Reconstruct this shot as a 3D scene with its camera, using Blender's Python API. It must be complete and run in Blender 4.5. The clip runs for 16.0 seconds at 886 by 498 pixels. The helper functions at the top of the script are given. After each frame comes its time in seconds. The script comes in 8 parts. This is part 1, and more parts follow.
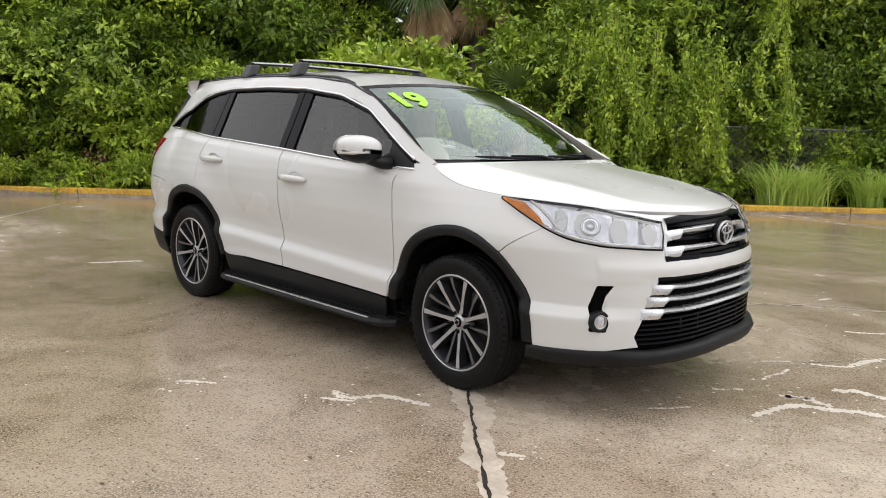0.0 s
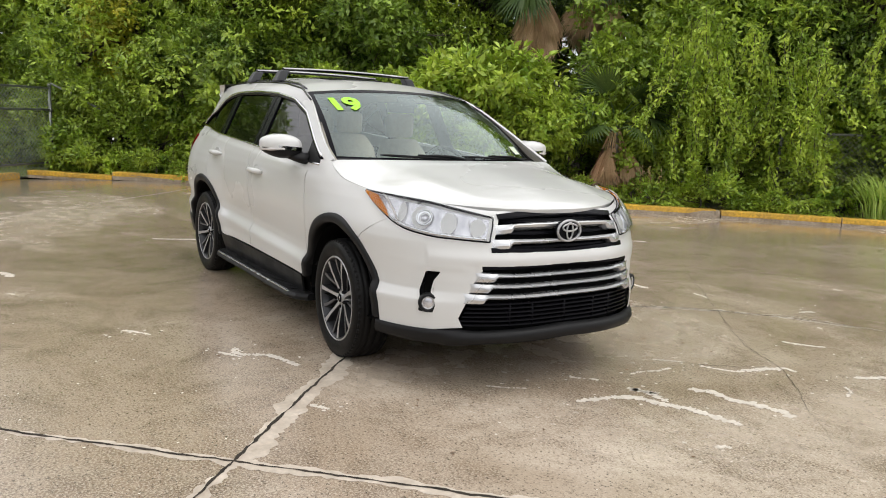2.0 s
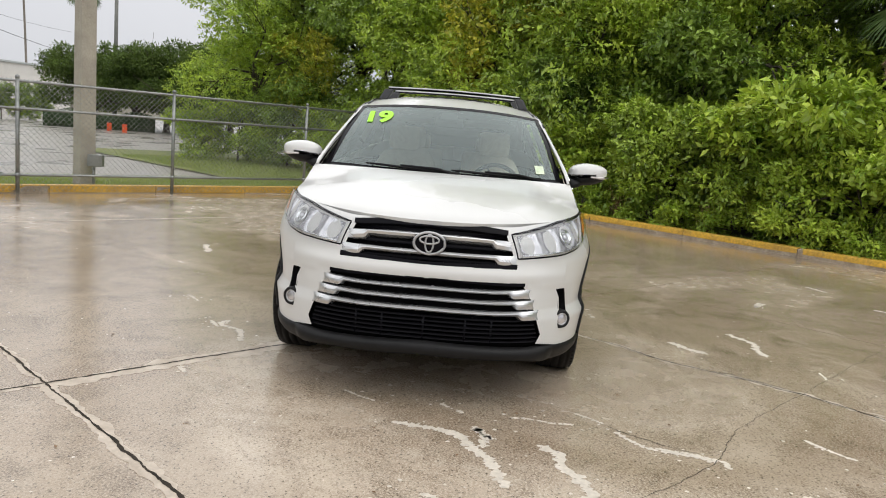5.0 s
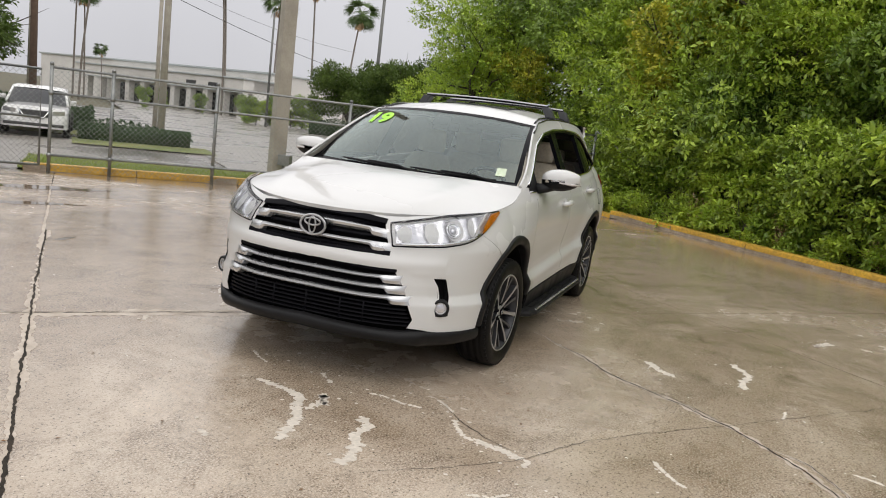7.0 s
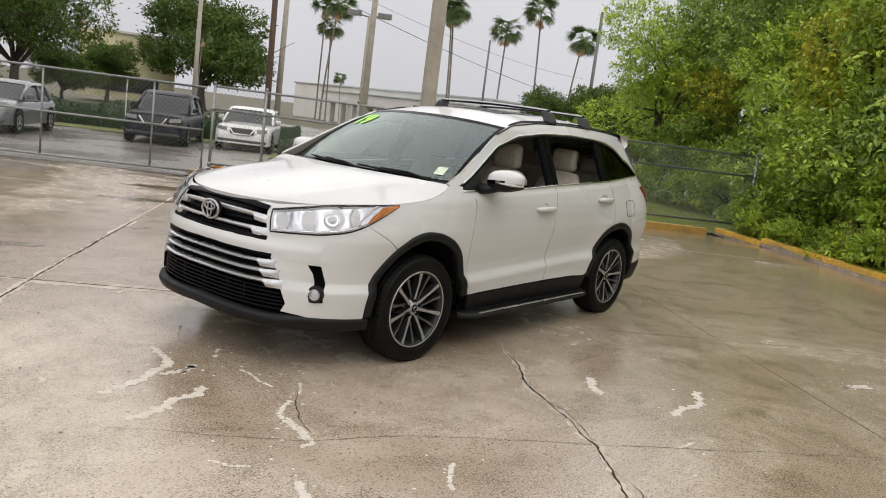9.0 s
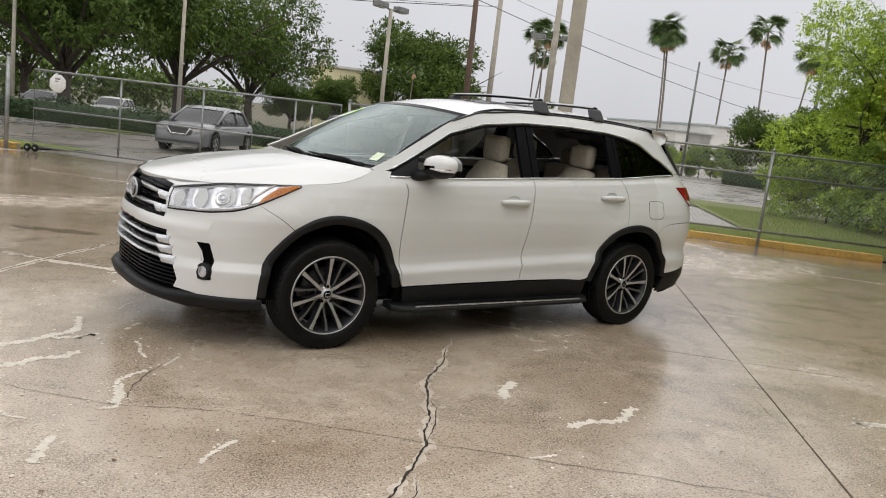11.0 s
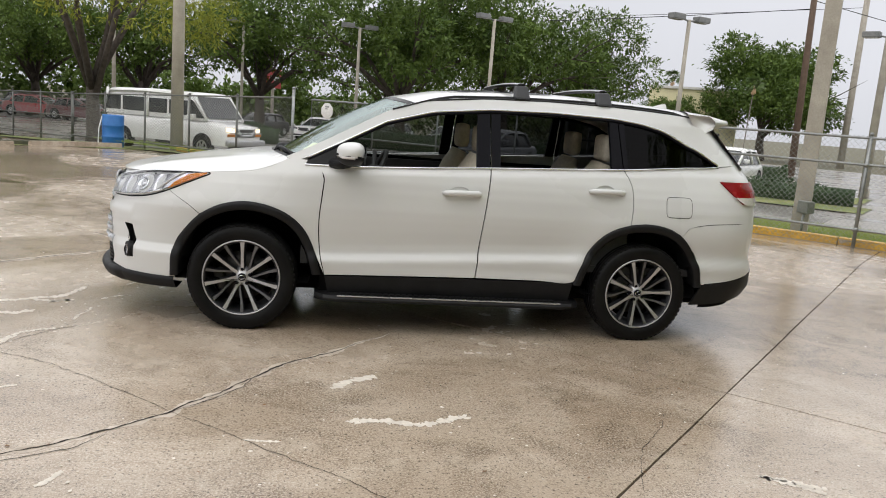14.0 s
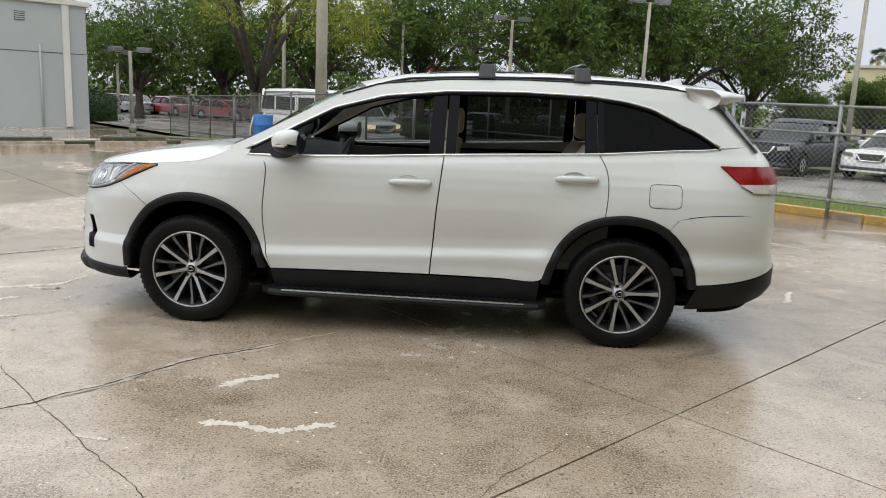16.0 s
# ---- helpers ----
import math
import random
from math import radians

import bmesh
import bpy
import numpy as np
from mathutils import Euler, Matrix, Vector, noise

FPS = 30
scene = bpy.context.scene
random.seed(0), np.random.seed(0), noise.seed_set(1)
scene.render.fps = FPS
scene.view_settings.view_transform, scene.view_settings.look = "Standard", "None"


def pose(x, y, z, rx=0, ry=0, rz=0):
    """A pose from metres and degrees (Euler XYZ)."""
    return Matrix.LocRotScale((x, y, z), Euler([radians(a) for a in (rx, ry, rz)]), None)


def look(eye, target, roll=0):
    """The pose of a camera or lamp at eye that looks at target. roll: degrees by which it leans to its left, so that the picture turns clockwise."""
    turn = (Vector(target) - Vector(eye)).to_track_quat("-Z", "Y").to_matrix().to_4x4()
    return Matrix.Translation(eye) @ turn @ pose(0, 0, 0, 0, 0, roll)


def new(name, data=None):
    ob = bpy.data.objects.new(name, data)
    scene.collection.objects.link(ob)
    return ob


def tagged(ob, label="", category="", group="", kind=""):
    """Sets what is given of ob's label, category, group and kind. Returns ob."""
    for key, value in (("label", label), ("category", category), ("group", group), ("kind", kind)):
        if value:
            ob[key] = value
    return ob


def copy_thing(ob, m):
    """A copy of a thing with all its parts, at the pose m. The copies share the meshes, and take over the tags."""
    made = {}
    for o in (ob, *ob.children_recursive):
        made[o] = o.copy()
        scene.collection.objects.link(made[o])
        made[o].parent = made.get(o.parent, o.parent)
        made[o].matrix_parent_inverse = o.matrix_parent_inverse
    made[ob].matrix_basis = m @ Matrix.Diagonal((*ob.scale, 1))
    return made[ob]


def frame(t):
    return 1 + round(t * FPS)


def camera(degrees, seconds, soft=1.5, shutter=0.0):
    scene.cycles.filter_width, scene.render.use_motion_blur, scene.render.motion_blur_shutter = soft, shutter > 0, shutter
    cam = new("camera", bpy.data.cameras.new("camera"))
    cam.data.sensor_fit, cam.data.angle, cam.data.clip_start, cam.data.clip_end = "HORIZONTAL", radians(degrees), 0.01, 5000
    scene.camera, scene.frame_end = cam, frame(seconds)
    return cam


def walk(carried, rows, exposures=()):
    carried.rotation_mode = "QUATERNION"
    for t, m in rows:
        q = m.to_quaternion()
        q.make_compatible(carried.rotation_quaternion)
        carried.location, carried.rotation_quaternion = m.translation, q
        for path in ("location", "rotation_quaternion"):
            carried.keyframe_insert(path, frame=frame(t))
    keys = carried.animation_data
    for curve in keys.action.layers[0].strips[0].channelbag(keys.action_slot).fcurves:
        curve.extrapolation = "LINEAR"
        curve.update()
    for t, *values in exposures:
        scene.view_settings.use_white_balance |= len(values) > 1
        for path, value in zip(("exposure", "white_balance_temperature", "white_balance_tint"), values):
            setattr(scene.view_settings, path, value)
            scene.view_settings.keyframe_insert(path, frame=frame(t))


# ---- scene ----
cam = camera(59.5, 16.0, soft=1.0)
PATH = [
    (0, (4.071, -3.777, 1.372), (2.694, -2.363, 1.052), 1.7),
    (0.5, (4.513, -3.757, 1.377), (3.096, -2.383, 1.056), 1.7),
    (1, (4.858, -3.534, 1.371), (3.379, -2.229, 1.042), 1.9),
    (1.5, (5.196, -3.208, 1.417), (3.63, -2.01, 1.082), 2.2),
    (2, (5.539, -2.837, 1.445), (3.879, -1.773, 1.111), 2.6),
    (2.5, (5.773, -2.378, 1.449), (4.022, -1.471, 1.115), 2.9),
    (3, (6.008, -1.908, 1.437), (4.18, -1.169, 1.105), 3.2),
    (3.5, (6.159, -1.404, 1.423), (4.267, -0.846, 1.096), 3.5),
    (4, (6.236, -0.892, 1.444), (4.296, -0.528, 1.123), 3.8),
    (4.5, (6.317, -0.361, 1.453), (4.348, -0.203, 1.141), 4.2),
    (5, (6.315, 0.154, 1.446), (4.338, 0.113, 1.144), 4.7),
    (5.2, (6.329, 0.351, 1.455), (4.355, 0.23, 1.156), 4.9),
    (7.3, (6.142, 2.491, 1.527), (4.317, 1.738, 1.208), 7.1),
    (7.5, (6.045, 2.685, 1.535), (4.243, 1.88, 1.215), 7.2),
    (8, (5.842, 3.16, 1.531), (4.105, 2.223, 1.209), 7.5),
    (8.5, (5.574, 3.587, 1.538), (3.911, 2.522, 1.217), 7.5),
    (9, (5.25, 3.972, 1.568), (3.674, 2.783, 1.246), 7.4),
    (9.2, (5.117, 4.126, 1.548), (3.578, 2.89, 1.226), 7.4),
    (11.3, (3.437, 5.293, 1.495), (2.337, 3.653, 1.177), 6.5),
    (11.5, (3.275, 5.38, 1.513), (2.226, 3.708, 1.193), 6.3),
    (12, (2.829, 5.602, 1.518), (1.91, 3.855, 1.196), 5.9),
    (12.5, (2.365, 5.753, 1.5), (1.584, 3.94, 1.179), 5.5),
    (13, (1.908, 5.907, 1.503), (1.272, 4.039, 1.18), 5.1),
    (13.5, (1.439, 6.037, 1.508), (0.949, 4.126, 1.179), 4.9),
    (14, (0.97, 6.079, 1.513), (0.629, 4.138, 1.173), 4.5),
    (14.5, (0.512, 6.085, 1.503), (0.313, 4.126, 1.151), 4.1),
    (15, (0.107, 6.002, 1.492), (0.036, 4.037, 1.128), 3.6),
    (15.5, (-0.238, 5.859, 1.513), (-0.203, 3.895, 1.138), 3.1),
    (16, (-0.55, 5.765, 1.527), (-0.432, 3.805, 1.145), 2.6),
]
walk(cam, [(t, look(eye, target, roll)) for t, eye, target, roll in PATH], [(0.0, 0.25, 6500, 12), (3.0, 0.26, 6520, 10), (5.0, 0.12, 6520, 10), (7.5, -0.02, 6600, 12), (9.0, 0.02, 6620, 12), (11.5, 0.05, 6550, 11), (14.0, 0.20, 6450, 11), (16.0, 0.20, 6250, 8)])

# ---- sky, sun, exposure ----
scene.view_settings.exposure = 0.0
world = bpy.data.worlds.new("overcast_sky")
scene.world = world
world.use_nodes = True
wn, wl = world.node_tree.nodes, world.node_tree.links
sky = wn.new("ShaderNodeTexSky")
sky.sky_type, sky.sun_disc = "NISHITA", False
sky.sun_elevation, sky.sun_rotation = radians(63), radians(40)
sky.air_density, sky.dust_density = 1.0, 4.0
grey = wn.new("ShaderNodeHueSaturation")
grey.inputs["Saturation"].default_value = 0.25
wl.new(sky.outputs[0], grey.inputs["Color"])
# cloud cover: about three times as bright overhead as at the horizon
geo = wn.new("ShaderNodeTexCoord")
sep = wn.new("ShaderNodeSeparateXYZ")
wl.new(geo.outputs["Generated"], sep.inputs[0])
ramp = wn.new("ShaderNodeValToRGB")
wl.new(sep.outputs["Z"], ramp.inputs[0])
ramp.color_ramp.elements[0].position, ramp.color_ramp.elements[0].color = 0.0, (0.55, 0.56, 0.59, 1)
ramp.color_ramp.elements[1].position, ramp.color_ramp.elements[1].color = 1.0, (0.84, 0.845, 0.86, 1)
mid = ramp.color_ramp.elements.new(0.22)
mid.color = (0.63, 0.64, 0.675, 1)
mid = ramp.color_ramp.elements.new(0.38)
mid.color = (1.25, 1.25, 1.26, 1)
mid = ramp.color_ramp.elements.new(0.65)
mid.color = (1.20, 1.20, 1.21, 1)
cloud = wn.new("ShaderNodeTexNoise")
cloud.inputs["Scale"].default_value, cloud.inputs["Detail"].default_value = 2.2, 6
wl.new(geo.outputs["Generated"], cloud.inputs["Vector"])
cmap = wn.new("ShaderNodeMapRange")
cmap.inputs["From Min"].default_value, cmap.inputs["From Max"].default_value = 0.3, 0.7
cmap.inputs["To Min"].default_value, cmap.inputs["To Max"].default_value = 0.93, 1.07
wl.new(cloud.outputs["Fac"], cmap.inputs["Value"])
puffs = wn.new("ShaderNodeVectorMath")
puffs.operation = "SCALE"
wl.new(ramp.outputs[0], puffs.inputs[0])
wl.new(cmap.outputs[0], puffs.inputs["Scale"])
bg1, bg2, both = wn.new("ShaderNodeBackground"), wn.new("ShaderNodeBackground"), wn.new("ShaderNodeAddShader")
wl.new(grey.outputs[0], bg1.inputs[0])
bg1.inputs[1].default_value = 0.012
wl.new(puffs.outputs[0], bg2.inputs[0])
bg2.inputs[1].default_value = 1.07
wl.new(bg1.outputs[0], both.inputs[0])
wl.new(bg2.outputs[0], both.inputs[1])
wl.new(both.outputs[0], wn["World Output"].inputs[0])

sun = new("sun", bpy.data.lights.new("sun", "SUN"))
sun.data.energy, sun.data.angle, sun.data.color = 0.55, radians(50), (1.0, 0.96, 0.88)
sun.matrix_world = look((3.3, 3.9, 10.0), (0, 0, 0))


# ---- materials ----
def material(name, c1, c2=None, scale=3.0, rough=0.5, metal=0.0, fine=40.0, fine_amount=0.15, bump=0.0, bump_scale=60.0,
             rough_var=0.1, coat=0.0, spec=0.5, island=0.0, randomly=0.0, translucent=0.0):
    """Two-scale colour variation, roughness variation and fine relief, all in metres."""
    m = bpy.data.materials.new(name)
    m.use_nodes = True
    n, l = m.node_tree.nodes, m.node_tree.links
    b = n["Principled BSDF"]
    b.inputs["Metallic"].default_value, b.inputs["Roughness"].default_value = metal, rough
    b.inputs["Specular IOR Level"].default_value = spec
    b.inputs["Coat Weight"].default_value, b.inputs["Coat Roughness"].default_value = coat, 0.03
    g = n.new("ShaderNodeNewGeometry")
    big = n.new("ShaderNodeTexNoise")
    big.inputs["Scale"].default_value, big.inputs["Detail"].default_value = scale, 5
    l.new(g.outputs["Position"], big.inputs["Vector"])
    mix = n.new("ShaderNodeMix")
    mix.data_type = "RGBA"
    mix.inputs[6].default_value, mix.inputs[7].default_value = (*c1, 1), (*(c2 or c1), 1)
    cr = n.new("ShaderNodeMapRange")
    cr.inputs["From Min"].default_value, cr.inputs["From Max"].default_value = 0.32, 0.68
    l.new(big.outputs["Fac"], cr.inputs["Value"])
    value = cr.outputs[0]
    for weight, source in ((island, g.outputs["Random Per Island"]), (randomly, None)):
        if weight:
            if source is None:
                source = n.new("ShaderNodeObjectInfo").outputs["Random"]
            f = n.new("ShaderNodeMix")
            f.inputs[0].default_value = weight
            l.new(value, f.inputs[2])
            l.new(source, f.inputs[3])
            value = f.outputs[0]
    l.new(value, mix.inputs[0])
    sm = n.new("ShaderNodeTexNoise")
    sm.inputs["Scale"].default_value, sm.inputs["Detail"].default_value = fine, 4
    l.new(g.outputs["Position"], sm.inputs["Vector"])
    sr = n.new("ShaderNodeMapRange")
    sr.inputs["From Min"].default_value, sr.inputs["From Max"].default_value = 0.25, 0.75
    sr.inputs["To Min"].default_value, sr.inputs["To Max"].default_value = 1 - fine_amount, 1 + fine_amount
    l.new(sm.outputs["Fac"], sr.inputs["Value"])
    tone = n.new("ShaderNodeVectorMath")
    tone.operation = "SCALE"
    l.new(mix.outputs[2], tone.inputs[0])
    l.new(sr.outputs[0], tone.inputs["Scale"])
    l.new(tone.outputs[0], b.inputs["Base Color"])
    if rough_var:
        rr = n.new("ShaderNodeMapRange")
        rr.inputs["From Min"].default_value, rr.inputs["From Max"].default_value = 0.3, 0.7
        rr.inputs["To Min"].default_value, rr.inputs["To Max"].default_value = max(rough - rough_var, 0.02), min(rough + rough_var, 1)
        l.new(big.outputs["Fac"], rr.inputs["Value"])
        l.new(rr.outputs[0], b.inputs["Roughness"])
    if bump:
        bt = n.new("ShaderNodeTexNoise")
        bt.inputs["Scale"].default_value, bt.inputs["Detail"].default_value = bump_scale, 6
        l.new(g.outputs["Position"], bt.inputs["Vector"])
        bn = n.new("ShaderNodeBump")
        bn.inputs["Strength"].default_value, bn.inputs["Distance"].default_value = bump, 0.5 / bump_scale
        l.new(bt.outputs["Fac"], bn.inputs["Height"])
        l.new(bn.outputs[0], b.inputs["Normal"])
    if translucent:
        tr = n.new("ShaderNodeBsdfTranslucent")
        l.new(tone.outputs[0], tr.inputs[0])
        ms = n.new("ShaderNodeMixShader")
        ms.inputs[0].default_value = translucent
        l.new(b.outputs[0], ms.inputs[1])
        l.new(tr.outputs[0], ms.inputs[2])
        l.new(ms.outputs[0], n["Material Output"].inputs[0])
    return m


def glass_material(name, tint, gloss=0.02, ior=1.45, film=(1, 1, 1)):
    """Thin pane: tinted see-through, with mirror gloss by Fresnel; film colours that reflection."""
    m = bpy.data.materials.new(name)
    m.use_nodes = True
    n, l = m.node_tree.nodes, m.node_tree.links
    n.remove(n["Principled BSDF"])
    t, gl, fr, ms = n.new("ShaderNodeBsdfTransparent"), n.new("ShaderNodeBsdfGlossy"), n.new("ShaderNodeFresnel"), n.new("ShaderNodeMixShader")
    t.inputs[0].default_value = (*tint, 1)
    gl.inputs[0].default_value, gl.inputs["Roughness"].default_value = (*film, 1), gloss
    fr.inputs[0].default_value = ior
    l.new(fr.outputs[0], ms.inputs[0])
    l.new(t.outputs[0], ms.inputs[1])
    l.new(gl.outputs[0], ms.inputs[2])
    l.new(ms.outputs[0], n["Material Output"].inputs[0])
    return m


def concrete_material():
    """Weathered wet concrete: brown-grey stains, fine aggregate, patches of standing damp."""
    m = bpy.data.materials.new("wet_concrete")
    m.use_nodes = True
    n, l = m.node_tree.nodes, m.node_tree.links
    b = n["Principled BSDF"]
    g = n.new("ShaderNodeNewGeometry")

    def noise_of(scale, detail=5, rough=0.55, distort=0.0):
        t = n.new("ShaderNodeTexNoise")
        t.inputs["Scale"].default_value, t.inputs["Detail"].default_value = scale, detail
        t.inputs["Roughness"].default_value, t.inputs["Distortion"].default_value = rough, distort
        l.new(g.outputs["Position"], t.inputs["Vector"])
        return t.outputs["Fac"]

    def span(v, a, b_, lo, hi):
        r = n.new("ShaderNodeMapRange")
        for k, x in zip(("From Min", "From Max", "To Min", "To Max"), (a, b_, lo, hi)):
            r.inputs[k].default_value = x
        l.new(v, r.inputs["Value"])
        return r.outputs[0]

    def blend(f, a, c, mode="MIX"):
        x = n.new("ShaderNodeMix")
        x.data_type, x.blend_type = "RGBA", mode
        for k, v in ((0, f), (6, a), (7, c)):
            if isinstance(v, (int, float)):
                x.inputs[k].default_value = v
            elif isinstance(v, tuple):
                x.inputs[k].default_value = (*v, 1)
            else:
                l.new(v, x.inputs[k])
        return x.outputs[2]

    col = blend(span(noise_of(0.42, 8, 0.65, 0.5), 0.38, 0.62, 0, 1), (0.325, 0.243, 0.172), (0.52, 0.432, 0.340))
    col = blend(span(noise_of(1.5, 8, 0.68, 1.2), 0.47, 0.66, 0, 0.85), col, (0.19, 0.136, 0.09))
    col = blend(span(noise_of(4.0, 8, 0.7, 0.6), 0.50, 0.68, 0, 0.65), col, (0.53, 0.455, 0.365))
    col = blend(span(noise_of(18, 6, 0.7), 0.52, 0.70, 0, 0.6), col, (0.130, 0.100, 0.066))
    col = blend(span(noise_of(95, 4, 0.7), 0.47, 0.60, 0, 0.9), col, (0.62, 0.535, 0.43))
    col = blend(span(noise_of(60, 3, 0.7), 0.57, 0.66, 0, 0.9), col, (0.070, 0.054, 0.038))
    col = blend(span(noise_of(34, 4, 0.75), 0.60, 0.70, 0, 0.6), col, (0.66, 0.575, 0.465))
    wet = span(noise_of(0.26, 7, 0.6, 0.9), 0.41, 0.50, 0, 1)
    l.new(blend(wet, col, blend(1.0, col, (0.76, 0.73, 0.69), "MULTIPLY")), b.inputs["Base Color"])
    dry = span(noise_of(5.0, 4), 0.3, 0.7, 0.17, 0.34)
    damp = span(noise_of(3.0, 5), 0.35, 0.65, 0.02, 0.10)
    f = n.new("ShaderNodeMix")
    l.new(wet, f.inputs[0])
    l.new(dry, f.inputs[2])
    l.new(damp, f.inputs[3])
    l.new(f.outputs[0], b.inputs["Roughness"])
    bn = n.new("ShaderNodeBump")
    bn.inputs["Strength"].default_value, bn.inputs["Distance"].default_value = 0.22, 0.003
    l.new(noise_of(110, 5, 0.7), bn.inputs["Height"])
    l.new(bn.outputs[0], b.inputs["Normal"])
    return m


